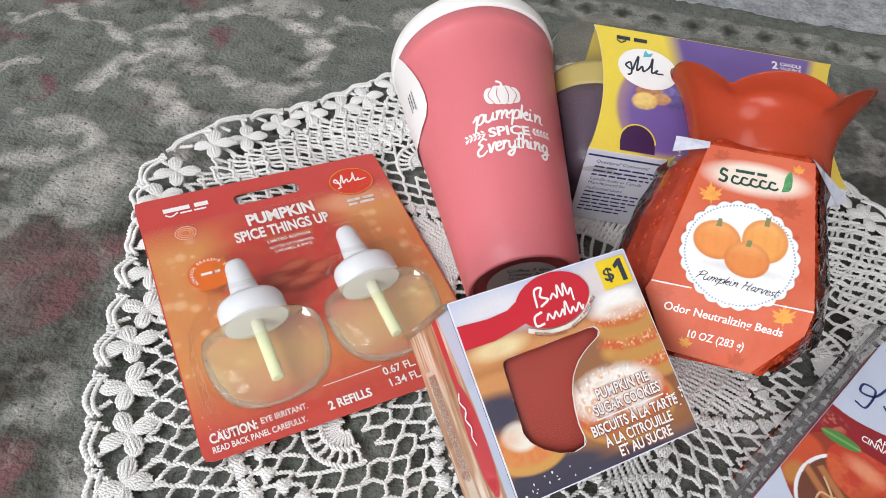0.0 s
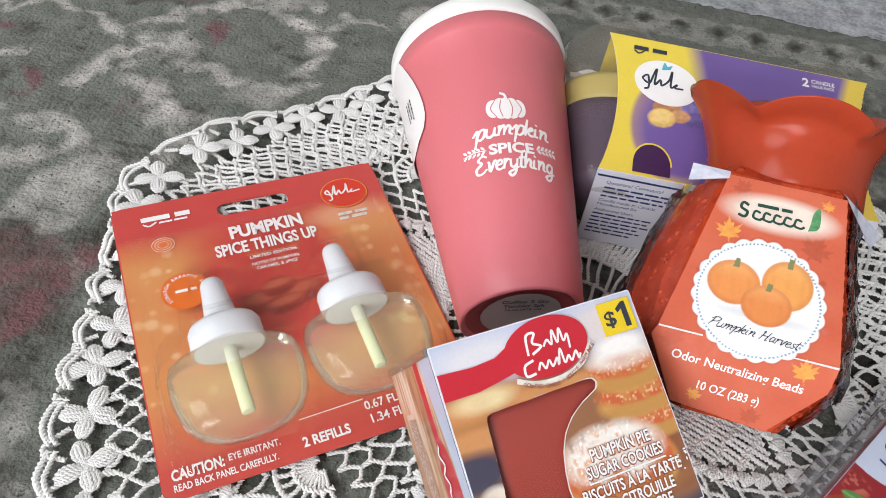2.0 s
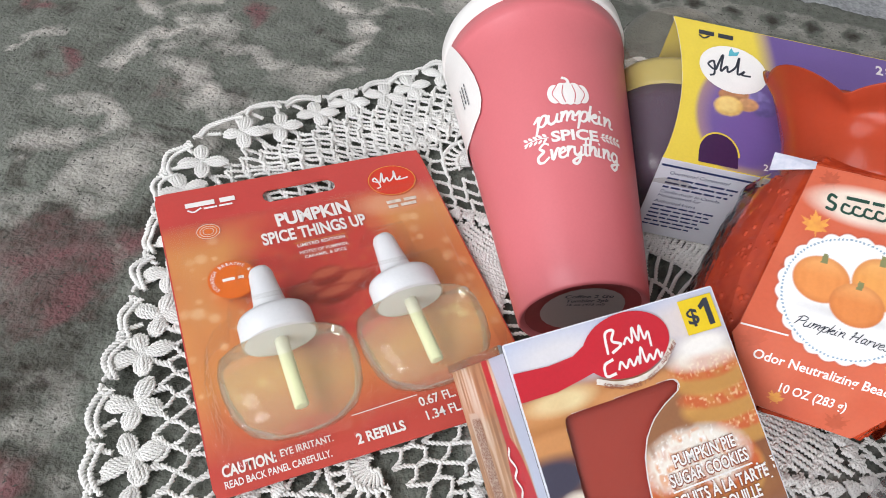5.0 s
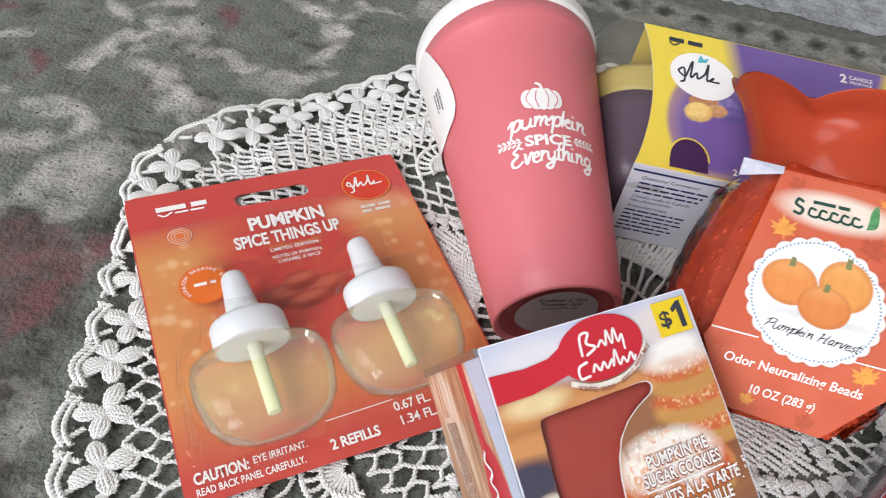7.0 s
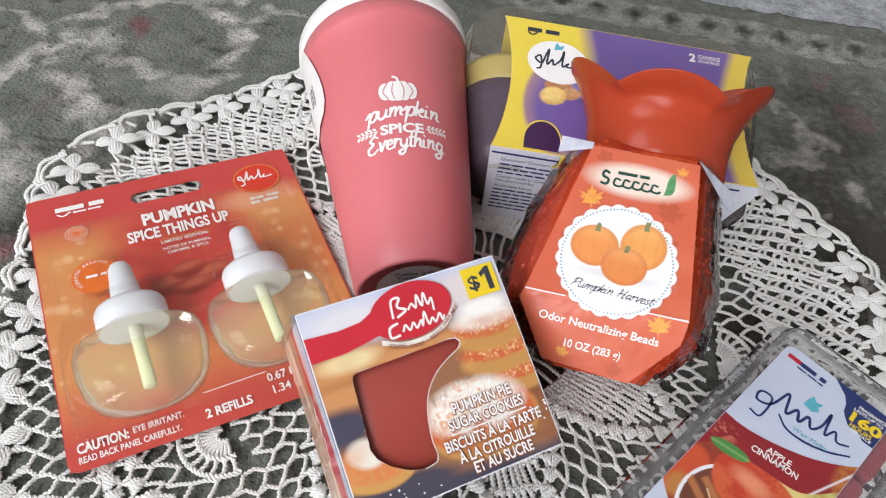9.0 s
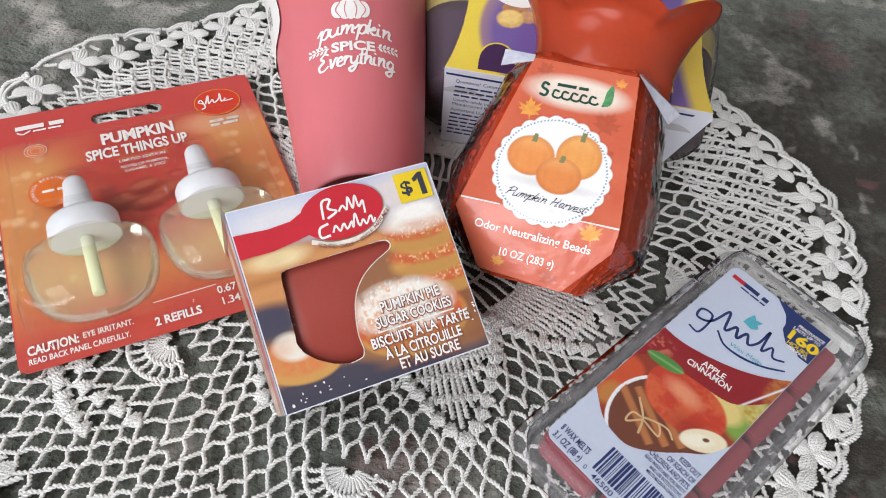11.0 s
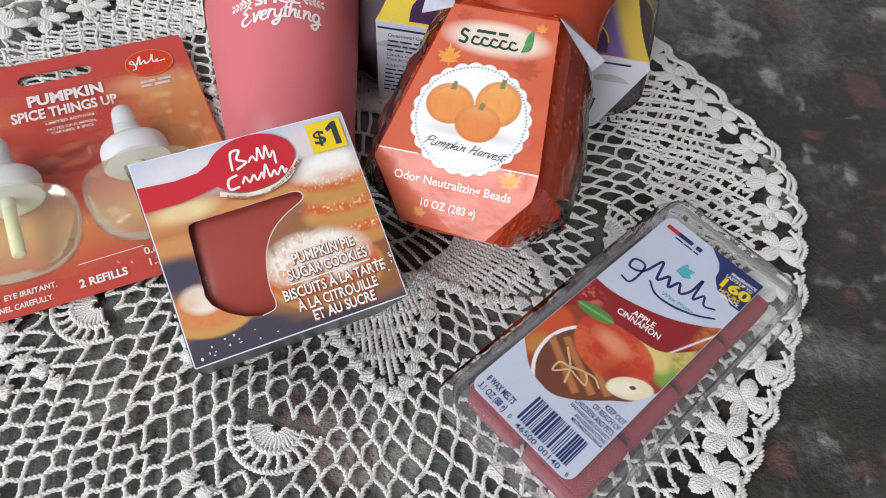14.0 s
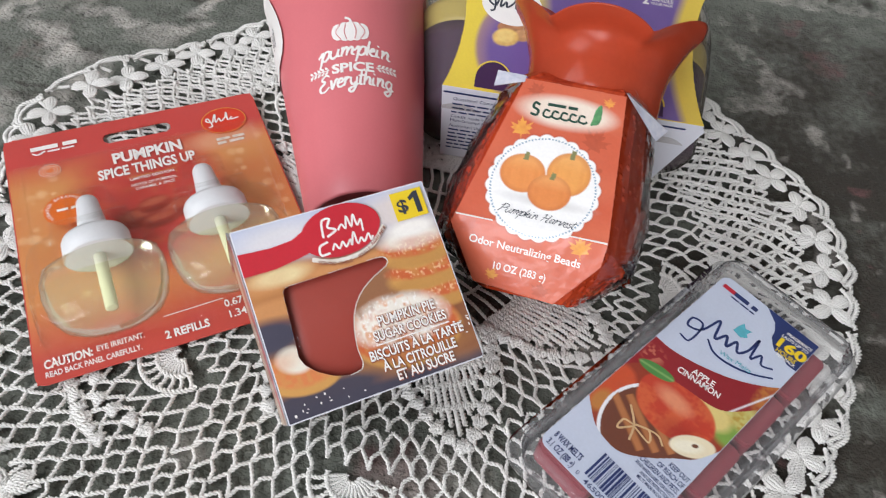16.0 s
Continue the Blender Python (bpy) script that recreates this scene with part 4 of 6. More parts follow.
    for cu, c_v, ru, rv, ic in ((0.93, 0.60, 0.15, 0.070, 0.0), (0.86, 0.475, 0.20, 0.075, 0.0), (0.85, 0.345, 0.185, 0.085, 1.0)):
        cv.lay(spot(cu, c_v + 0.022, ru, rv, 0.25, -3), golden)
        cv.lay(spot(cu, c_v + 0.055, ru * 0.95, rv * 0.5, 0.4, -3) * 0.5, (0.46, 0.22, 0.06))
        cv.lay(spot(cu, c_v - 0.022, ru * 0.98, rv * 0.72, 0.3, -3) * (0.85 + 0.5 * grit), sugar)
        cv.lay(spot(cu, c_v - 0.02, ru * 0.9, rv * 0.5, 0.5, -3) * np.clip(2.2 * crumbs - 0.6, 0, 1), (0.80, 0.50, 0.28))
        cv.lay(spot(cu, c_v - 0.055, ru * 0.88, rv * 0.62, 0.5, -3) * ic * (0.9 + 0.5 * soft), icing)
    cv.lay(spot(0.86, 0.235, 0.13, 0.045, 0.7), (0.88, 0.84, 0.78))
    # dark shelf below
    cv.lay((v - 0.905 - 0.03 * u + 0.01 * soft) / 0.05, (0.055, 0.050, 0.075))
    cv.lay(spot(0.96, 0.84, 0.13, 0.12, 0.8) * 0.9, (0.26, 0.10, 0.045))
    cv.lay(spot(0.80, 0.99, 0.20, 0.05, 0.9) * 0.6, (0.24, 0.13, 0.09))
    # cookie at the lower corner
    cv.lay(spot(0.20, 0.915, 0.30, 0.060, 0.5), (0.060, 0.052, 0.075))
    cv.lay(spot(0.135, 0.785, 0.185, 0.105, 0.12, -6), golden)
    cv.lay(spot(0.125, 0.755, 0.165, 0.090, 0.25, -8) * (0.9 + 0.5 * grit), (0.66, 0.21, 0.07))
    cv.lay(spot(0.115, 0.705, 0.085, 0.065, 0.4, -15) * (0.9 + 0.4 * soft), (0.80, 0.74, 0.62))
    # the near cookie that carries the title
    cv.lay(spot(0.675, 0.765, 0.275, 0.165, 0.10, -4), golden)
    cv.lay(spot(0.670, 0.735, 0.270, 0.160, 0.14, -4) * (0.9 + 0.4 * grit), sugar)
    near = spot(0.655, 0.680, 0.235, 0.130, 0.35, -4)
    cv.lay(near * np.clip(0.95 + 0.9 * soft + 0.5 * grit, 0, 1), icing)
    cv.lay(near * np.clip(1.6 * grit - 0.55 + 0.6 * soft, 0, 0.8), (0.74, 0.34, 0.16))
    cv.lay(near * np.clip(2.6 * crumbs - 1.2, 0, 0.8), (0.95, 0.93, 0.90))
    cv.lay(spot(0.70, 0.87, 0.24, 0.05, 0.8) * 0.5, (0.46, 0.20, 0.06))
    cv.lay((v - 0.930 - 0.03 * (u - 0.4) + 0.008 * soft) / 0.03 * np.clip(1.4 - u, 0.35, 1), (0.055, 0.050, 0.075))
    put("cookie_print", cv.sheet(z, keep=lambda a, b: ~within(a, b, hole)), PRINT, "printed sugar cookies with white icing and orange sugar")
    put("cut_edge", ribbon(hole[3:16], 0.00028, z * 1.5, 2), CARD_EDGE, "pale cut edge of the opening")
    # red spoon badge with its handle; a pale script mark on it
    put("spoon_badge", flat(oval(*P(0.515, 0.142), 0.205 * W, 0.135 * H, 48, 4), z * 6), BOX_RED, "red oval spoon badge")
    put("spoon_handle", flat([P(0.005, 0.125), P(0.16, 0.135), P(0.27, 0.125), P(0.36, 0.08), P(0.40, 0.20), P(0.28, 0.225), P(0.16, 0.245), P(0.005, 0.245)][::-1], z * 5), BOX_RED)
    mark = [ribbon([P(0.42, 0.16), P(0.435, 0.075), P(0.475, 0.07), P(0.455, 0.11), P(0.49, 0.135), P(0.44, 0.16)], 0.0008, z * 7),
            ribbon([P(0.50, 0.14), P(0.525, 0.115), P(0.54, 0.14), P(0.56, 0.08), P(0.57, 0.14), P(0.595, 0.08), P(0.60, 0.14), P(0.625, 0.115), P(0.62, 0.18)], 0.0007, z * 7),
            ribbon([P(0.435, 0.185), P(0.39, 0.20), P(0.385, 0.245), P(0.43, 0.245)], 0.0008, z * 7),
            ribbon([P(0.445, 0.235), P(0.465, 0.205), P(0.48, 0.235), P(0.505, 0.205), P(0.515, 0.235), P(0.545, 0.205), P(0.545, 0.235), P(0.57, 0.17), P(0.575, 0.235),
                    P(0.60, 0.21), P(0.61, 0.235), P(0.64, 0.20), P(0.645, 0.235), P(0.66, 0.215)], 0.0007, z * 7)]
    put("badge_mark", joined(*mark), INK_WHITE, "white script mark")
    put("badge_rim", ribbon([P(0.335, 0.252), P(0.43, 0.290), P(0.55, 0.293), P(0.65, 0.258), P(0.730, 0.180)], 0.0016, z * 5.5), ICING)
    for i, ch in enumerate("SCENTED CANDLE / BOUGIE PARFUMEE"):
        if ch != " ":
            q = i / 31
            u, v = 0.365 + 0.365 * q, 0.287 + 0.052 * math.sin(math.pi * q) - 0.085 * q * q
            put("rim_lettering", words(ch, 0.0012, *P(u, v), z * 7, None, 0.02, "CENTER", 4 + 30 * (q - 0.25)), INK_BROWN)
    # price square
    put("price_square", flat([P(0.805, 0.030), P(0.975, 0.030), P(0.975, 0.185), P(0.805, 0.185)][::-1], z * 6), YELLOW, "yellow price square")
    put("price_lettering", words("$", 0.0044, *P(0.822, 0.142), z * 7, 0.0040, 0.03), INK_DARK)
    put("price_lettering", flat([P(0.922, 0.165), P(0.950, 0.165), P(0.950, 0.045), P(0.930, 0.045), P(0.893, 0.072), P(0.900, 0.092), P(0.922, 0.078)], z * 7), INK_DARK)
    for txt, u0, u1, v in (("PUMPKIN PIE", 0.540, 0.840, 0.680), ("SUGAR COOKIES", 0.500, 0.880, 0.750), ("BISCUITS \u00c0 LA TARTE", 0.450, 0.940, 0.838),
                           ("\u00c0 LA CITROUILLE", 0.500, 0.885, 0.905), ("ET AU SUCRE", 0.55, 0.850, 0.968)):
        put("title_shadow", words(txt, 0.0033, P(u0, v)[0] + 0.00015, P(u0, v)[1] - 0.00015, z * 4.6, (u1 - u0) * W, 0.105), INK_BROWN)
        put("title_lettering", words(txt, 0.0033, *P(u0, v), z * 6, (u1 - u0) * W, 0.032), INK_WHITE)
    put("title_rule", flat([P(0.50, 0.766), P(0.885, 0.766), P(0.885, 0.773), P(0.50, 0.773)][::-1], z * 6), INK_WHITE)
    rnd = random.Random(8)
    for _ in range(26):
        u, v = (rnd.uniform(0.90, 0.985), rnd.uniform(0.77, 0.86)) if rnd.random() < 0.5 else (rnd.uniform(0.03, 0.4), rnd.uniform(0.90, 0.97))
        put("sugar_grain", flat(oval(*P(u, v), rnd.uniform(0.0002, 0.0006), rnd.uniform(0.0002, 0.0006), 6), z * 4), INK_WHITE)
    # printed flank: pale strip, red spoon, wood grain and small print
    cv = Canvas(0.0004, 0.0004, D - 0.0004, H - 0.0004, 0.00045)
    d_, v_ = cv.X / D, 1 - cv.Y / H
    streak = cloud(cv.X, cv.Y * 0.12, 0.0016, 41) + 0.6 * cloud(cv.X, cv.Y * 0.12, 0.005, 42)
    cv.lay(np.ones(d_.shape), (0.34, 0.15, 0.07))
    cv.lay(0.5 + 0.55 * streak, (0.62, 0.36, 0.20))
    cv.lay(np.clip(streak - 0.35, 0, 1), (0.84, 0.72, 0.60))
    cv.lay((0.26 - 0.12 * np.clip(v_ * 2, 0, 1) - d_) / 0.02 + 0.5, (0.50, 0.54, 0.66))
    cv.lay((0.055 - np.abs(d_ - 0.34 + 0.04 * v_)) / 0.01 * (v_ < 0.5), (0.56, 0.02, 0.035))
    cv.lay(cv.disc(0.30 * D, 0.33 * H, 0.155 * D, 0.29 * H, 0.06), (0.56, 0.02, 0.035))
    cv.lay((0.10 - np.abs(d_ - 0.84 + 0.10 * v_)) / 0.02 * (v_ > 0.25) * (0.7 + 0.3 * cloud(cv.X, cv.Y, 0.0009, 43)), (0.70, 0.56, 0.44))

    def to_flank(V_):
        return np.stack([np.full(len(V_), -0.0002), V_[:, 1], -V_[:, 0]], -1)

    put("flank_print", cv.sheet(0.0, shape=to_flank), PRINT, "flank printed with wood grain and a red spoon")
    small = bars(0, 0, (0.040,) * 9, 0.0019, 0.0008, 0, 6)
    for v in small.vertices:
        v.co = (-0.0005, H * 0.72 - v.co.x, -D * 0.69 + v.co.y * 0.55)
    put("flank_small_print", small, INK_BROWN)
    mark = ribbon([(0, 0), (0.003, 0.0025), (0.006, -0.001), (0.009, 0.0025), (0.012, -0.0005), (0.015, 0.002), (0.018, 0)], 0.0011, 0)
    for v in mark.vertices:
        v.co = (-0.0006, H * 0.58 - v.co.x, -D * 0.32 - v.co.y)
    put("flank_mark", mark, INK_WHITE)
    put("foil_edge", box_mesh(-0.0011, H - 0.0022, -D, -0.0002, H + 0.0003, -0.0004), FOIL, "shiny silver edge strip")
    # the candle inside
    candle = thing("candle", t.matrix_world @ pose(W * 0.5, 0.003, -0.0335, -90, 0, 0), "dark red wax candle in a clear glass inside the box", "candle")
    def block(levels):
        return loft([[(x, y, zz) for x, y in rrect(-h, -h, h, h, min(0.010, h * 0.5), 5)] for h, zz in levels])

    vs, fs = block(((0.0260, 0.0040), (0.0288, 0.0060), (0.0298, 0.0300), (0.0300, 0.0560)))
    part("wax", mesh_of(vs, fs, True), CANDLE_RED, candle)
    vs, fs = block(((0.0270, 0.0005), (0.0298, 0.0030), (0.0308, 0.0300), (0.0310, 0.0610)))
    part("glass_cup", mesh_of(vs, fs, True), BLISTER, candle).visible_shadow = False
    candle.matrix_world = t.matrix_world @ pose(W * 0.5, 0.063, -0.0318, 90, 0, 0)


build_carton()

# ---- odour bead jar with its card and scalloped lid ----


def build_bead_jar():
    O, U, V = Vector((0.2127, 0.2985, 0.0757)), Vector((0.9881, -0.1293, 0.0831)), Vector((0.0844, 0.9082, 0.4099))
    t = thing("bead_jar", axes(O, U, V), "orange gel bead jar with printed card and scalloped lid, lying tilted", "air freshener")
    stations = ((-0.0218, -0.0190, 0.0160, -0.040, 0.0240, -0.0700, 0.018, 0.003), (-0.0120, -0.0105, 0.0215, -0.036, 0.0340, -0.0760, 0.024, 0.004),
                (-0.0010, -0.0012, 0.0262, -0.030, 0.0385, -0.0780, 0.028, 0.002), (0.0200, -0.0010, 0.0245, -0.030, 0.0395, -0.0760, 0.028, 0.003),
                (0.0400, -0.0010, 0.0220, -0.030, 0.0360, -0.0660, 0.026, 0.004), (0.0610, -0.0012, 0.0195, -0.030, 0.0315, -0.0610, 0.022, 0.006),
                (0.0680, -0.0080, 0.0160, -0.030, 0.0270, -0.0560, 0.018, 0.008))

    def ring(st, grow):
        v, fn, fw, mn, mw, bn, bw, sh = st
        g = grow
        k = 0.34 if v < -0.005 else 0.0     # the foot slopes back under the jar
        half = [(fw, fn + g * 0.2), ((fw + mw) / 2, (fn + mn) / 2 + 0.004), (mw, mn), (mw, mn - 0.012), (bw, bn - g * 0.3)]
        at = lambda sg, w, n: (sh + sg * (w + g), v + k * max(0.0, fn - n), n)
        return [at(-1, *half[0]), at(1, *half[0]), at(1, *half[1]), at(1, *half[2]), at(1, *half[3]), at(1, *half[4]),
                at(-1, *half[4]), at(-1, *half[3]), at(-1, *half[2]), at(-1, *half[1])]

    vs, fs = loft([ring(s, -0.0012) for s in stations])
    part("body", mesh_of(vs, fs), BEAD, t, "translucent orange bead filling")
    rnd = random.Random(12)
    bvs, bfs = [], []
    ico = bmesh.new()
    bmesh.ops.create_icosphere(ico, subdivisions=1, radius=1.0)
    iv, jf = [v.co.copy() for v in ico.verts], [[v.index for v in f.verts] for f in ico.faces]
    ico.free()
    for _ in range(750):
        i = rnd.randrange(len(stations) - 1)
        k = rnd.random()
        a, b = ring(stations[i], -0.0023), ring(stations[i + 1], -0.0023)
        j = rnd.choice((1, 2, 3, 4, 6, 7, 8, 9))
        q = rnd.random()
        p = [(Vector(a[j]).lerp(Vector(b[j]), k)), (Vector(a[(j + 1) % 10]).lerp(Vector(b[(j + 1) % 10]), k))]
        c = p[0].lerp(p[1], q)
        r = rnd.uniform(0.0010, 0.0019)
        n0 = len(bvs)
        bvs += [c + v * r for v in iv]
        bfs += [[n0 + x for x in f] for f in jf]
    beads = part("bead_filling", mesh_of(bvs, bfs, True), BEAD, t, "orange gel beads")
    tagged(beads, kind="stuff")
    # wrinkled clear wrap
    fine = []
    dense = []
    for i in range(len(stations) - 1):
        for k in range(5):
            dense.append([x + (y - x) * k / 5 for x, y in zip(stations[i], stations[i + 1])])
    dense.append(list(stations[-1]))
    for st in dense:
        r10 = [Vector(p) for p in ring(st, 0.0022)]
        pts = []
        for j in range(10):
            for k in range(4):
                p = r10[j].lerp(r10[(j + 1) % 10], k / 4)
                front = j == 0
                d = 0.0 if front else 0.0016 * noise.noise(p * 130) + 0.0010 * abs(noise.noise(p * 320))
                pts.append(p + Vector((math.copysign(d, p.x), 0, d * 0.5)))
        fine.append(pts)
    vs, fs = loft(fine)
    fs = [f for f in fs if len(f) == 4 and not all(v % 40 in (0, 1, 2, 3, 4) for v in f)]
    wrap_part = part("clear_wrap", mesh_of(vs, fs, True), WRAP, t, "crinkled clear shrink wrap")
    wrap_part.visible_shadow = False
    # folded card: upper panel and lower facet
    top = [(-0.0275, 0.0, 0.0), (0.0296, 0.0, 0.0), (0.0252, 0.0585, 0.0), (-0.0140, 0.0592, 0.0)]
    foot = [(-0.0275, 0.0), (-0.0288, -0.0035), (-0.0170, -0.0255), (0.0147, -0.0280), (0.0289, -0.0093), (0.0296, 0.0)]
    low = [(x_, y_ * 0.811, y_ * 0.585) for x_, y_ in foot]
    bm = bmesh.new()
    for poly in (top, low):
        bm.faces.new([bm.verts.new(p) for p in poly])
    bmesh.ops.remove_doubles(bm, verts=bm.verts[:], dist=0.0001)
    r = bmesh.ops.extrude_face_region(bm, geom=bm.faces[:])
    bmesh.ops.translate(bm, vec=(0, 0, 0.0007), verts=[g for g in r["geom"] if isinstance(g, bmesh.types.BMVert)])
    part("card", bm_mesh(bm), GS_CARD, t, "glossy orange printed card")
    z = 0.00085

    def folded(me):
        """Bends a flat print over the card's crease."""
        for v in me.vertices:
            if v.co.y < 0:
                v.co = (v.co.x, v.co.y * 0.811, v.co.y * 0.585 + v.co.z)
        return me

    # the card's print: leaves, the white medallion with its dotted rim, three pumpkins
    cv = Canvas(-0.0290, -0.0282, 0.0298, 0.0594, 0.00030)
    X, Y = cv.X, cv.Y
    blotch, fine = cloud(X, Y, 0.009, 5), cloud(X, Y, 0.0012, 6)
    cv.lay(np.ones(X.shape), (0.57, 0.105, 0.050))
    cv.lay(0.5 + 0.5 * blotch, (0.62, 0.140, 0.070))
    for cx, cy, r_, turn, tone, k in ((-0.0108, 0.0375, 0.0060, 8, (0.78, 0.36, 0.07), 0.95), (0.0168, 0.0370, 0.0074, -25, (0.40, 0.075, 0.035), 0.7), (-0.0085, 0.0545, 0.0046, 30, (0.40, 0.075, 0.035), 0.65),
                                      (0.0195, 0.0540, 0.0032, 0, (0.78, 0.36, 0.07), 0.8), (0.0204, -0.0046, 0.0058, 10, (0.78, 0.36, 0.07), 0.95), (-0.0104, -0.0218, 0.0036, -20, (0.78, 0.36, 0.07), 0.9),
                                      (0.0089, -0.0248, 0.0050, 0, (0.42, 0.08, 0.035), 0.7), (-0.0215, -0.0040, 0.0060, 40, (0.46, 0.085, 0.04), 0.5)):
        cv.lay(within(X, Y, maple(cx, cy, r_, turn)) * k * (0.9 + 0.25 * fine), tone)
    for cx, cy, r_ in ((0.0212, 0.0270, 0.0009), (-0.0185, 0.0220, 0.0007), (0.0225, 0.0105, 0.0006)):
        cv.lay(cv.disc(cx, cy, r_, r_, 0.5) * 0.7, (0.42, 0.08, 0.035))
    # pale glow round the brand words
    cv.lay(np.clip(cv.disc(0.0042, 0.0475, 0.0172, 0.0062, 0.50, -1) + 0.3 * blotch * cv.disc(0.0042, 0.0475, 0.0172, 0.0062, 0.50, -1), 0, 1) * 0.9, (0.82, 0.74, 0.62))
    # medallion
    mx, my, mr = 0.0020, 0.0163, 0.0213
    ang, rad_ = np.arctan2(Y - my, X - mx), np.hypot(X - mx, Y - my)
    lobed = mr * (0.965 + 0.05 * np.abs(np.sin(ang * 12)))
    cv.lay((lobed * 1.03 - rad_) / 0.0006 * 0.5, (0.42, 0.085, 0.040))
    cv.lay((lobed - rad_) / 0.0004, (0.84, 0.83, 0.81))
    dots = (np.abs(rad_ - mr * 0.915) < 0.00032) & (np.mod(ang * 48 / math.pi, 1.0) < 0.5)
    cv.lay(dots * 0.85, (0.10, 0.24, 0.36))
    cv.lay(cv.disc(mx + 0.002, my - 0.0055, 0.0150, 0.0018, 0.9) * 0.45, (0.50, 0.48, 0.47))
    for px, py, rx, ry, tone in ((0.0104, 0.0232, 0.0084, 0.0088, (0.76, 0.33, 0.085)), (-0.0065, 0.0205, 0.0088, 0.0079, (0.74, 0.27, 0.075)), (0.0048, 0.0148, 0.0083, 0.0072, (0.70, 0.235, 0.065))):
        d = np.hypot((X - px) / rx, (Y - py) / ry)
        body_ = np.clip((1 - d) / 0.06, 0, 1)
        cv.lay(body_, tone)
        cv.lay(body_ * 0.18 * np.clip(np.cos((X - px) / rx * 11.0) * (0.4 + np.abs(X - px) / rx), 0, 1), (0.58, 0.17, 0.04))
        cv.lay(body_ * np.clip((Y - py) / ry * 0.8 - 0.1, 0, 0.55), (0.82, 0.43, 0.16))
        cv.lay(body_ * np.clip((d - 0.72) * 1.9, 0, 0.6), (0.48, 0.13, 0.035))
        cv.lay(within(X, Y, [(px - 0.0010, py + ry * 0.70), (px + 0.0009, py + ry * 0.70), (px + 0.0012, py + ry * 1.08), (px - 0.0004, py + ry * 1.12)]), (0.22, 0.22, 0.09))
    whole = foot[1:5] + [(0.0296, 0.0), (0.0252, 0.0585), (-0.0140, 0.0592), (-0.0275, 0.0)]

    def bent(V_):
        k = V_[:, 1] < 0
        V_[k, 2] += V_[k, 1] * 0.585
        V_[k, 1] *= 0.811
        return V_

    part("card_print", cv.sheet(z - 0.00005, keep=lambda a, b: within(a, b, whole), shape=bent), PRINT_CREASED, t, "orange print with leaves, three pumpkins and a white medallion")
    part("crease", mesh_of([(-0.0273, -0.0003, 0.0009), (-0.0130, -0.0003, 0.0009), (-0.0130, 0.0002, 0.0011), (-0.0273, 0.0003, 0.0010)], [(0, 1, 2, 3)]), CARD_EDGE, t, "worn white crease")
    part("crease", mesh_of([(0.0150, -0.0002, 0.0009), (0.0294, -0.0004, 0.0009), (0.0294, 0.0003, 0.0010), (0.0150, 0.0002, 0.0011)], [(0, 1, 2, 3)]), CARD_EDGE, t)
    part("flavour_lettering", script("Pumpkin Harvest", 0.0019, -0.0122, 0.0042, z + 0.0002, 0.0285, 0.00030, -3, 0.35), INK_DARK, t, "dark script lettering")
    # brand words with a leaf, drawn as plain shapes
    mark, x = [], -0.0090
    mark.append(ribbon([(x + 0.0030, 0.0490), (x + 0.0012, 0.0497), (x + 0.0006, 0.0478), (x + 0.0028, 0.0465), (x + 0.0022, 0.0446), (x, 0.0450)], 0.0010, z + 0.0002))
    x += 0.0050
    for k in range(5):
        mark.append(ribbon([(x + 0.0022, 0.0470), (x + 0.0004, 0.0473), (x, 0.0450), (x + 0.0020, 0.0444), (x + 0.0032, 0.0452)], 0.0008, z + 0.0002))
        x += 0.0034
    tagged(part("brand_mark", joined(*mark), DARK_GREEN, t, "dark green script mark"), kind="stuff")
    part("brand_mark", bars(-0.0032, 0.0492, (0.0115,), 0.002, 0.0012, z + 0.0002, 2), DARK_GREEN, t)
    part("leaf_mark", flat([(p.x, p.y) for p in smooth_line([(0.0140, 0.0440), (0.0170, 0.0452), (0.0176, 0.0488), (0.0168, 0.0532), (0.0150, 0.0506), (0.0146, 0.0470), (0.0140, 0.0440)], 4)][:-1], z + 0.0002), GREEN, t, "green leaf mark")
    part("card_lettering", folded(words("Odor Neutralizing Beads", 0.0031, -0.0210, -0.0100, z + 0.0001, 0.0425, 0.025, "LEFT", -2)), INK_WHITE, t, "white lettering")
    part("card_lettering", folded(words("10 OZ (283 g)", 0.0030, -0.0108, -0.0190, z + 0.0001, 0.0202, 0.025, "LEFT", -2)), INK_WHITE, t)
    # white collar flaps at the shoulders
    for poly in (((-0.0140, 0.0575, 0.0012), (-0.0138, 0.0602, 0.0010), (-0.0262, 0.0632, -0.0040), (-0.0266, 0.0570, -0.0055)),
                 ((0.0250, 0.0605, -0.0002), (0.0260, 0.0640, -0.0060), (0.0440, 0.0560, -0.0170), (0.0400, 0.0500, -0.0150))):
        bm = bmesh.new()
        bm.faces.new([bm.verts.new(p) for p in poly])
        r = bmesh.ops.extrude_face_region(bm, geom=bm.faces[:])
        bmesh.ops.translate(bm, vec=(0, 0, -0.0005), verts=[g for g in r["geom"] if isinstance(g, bmesh.types.BMVert)])
        part("collar_flap", bm_mesh(bm), BOX_SKY, t, "pale card flap")
    # scalloped lid
    cu, cn, n = 0.0115, -0.0300, 120
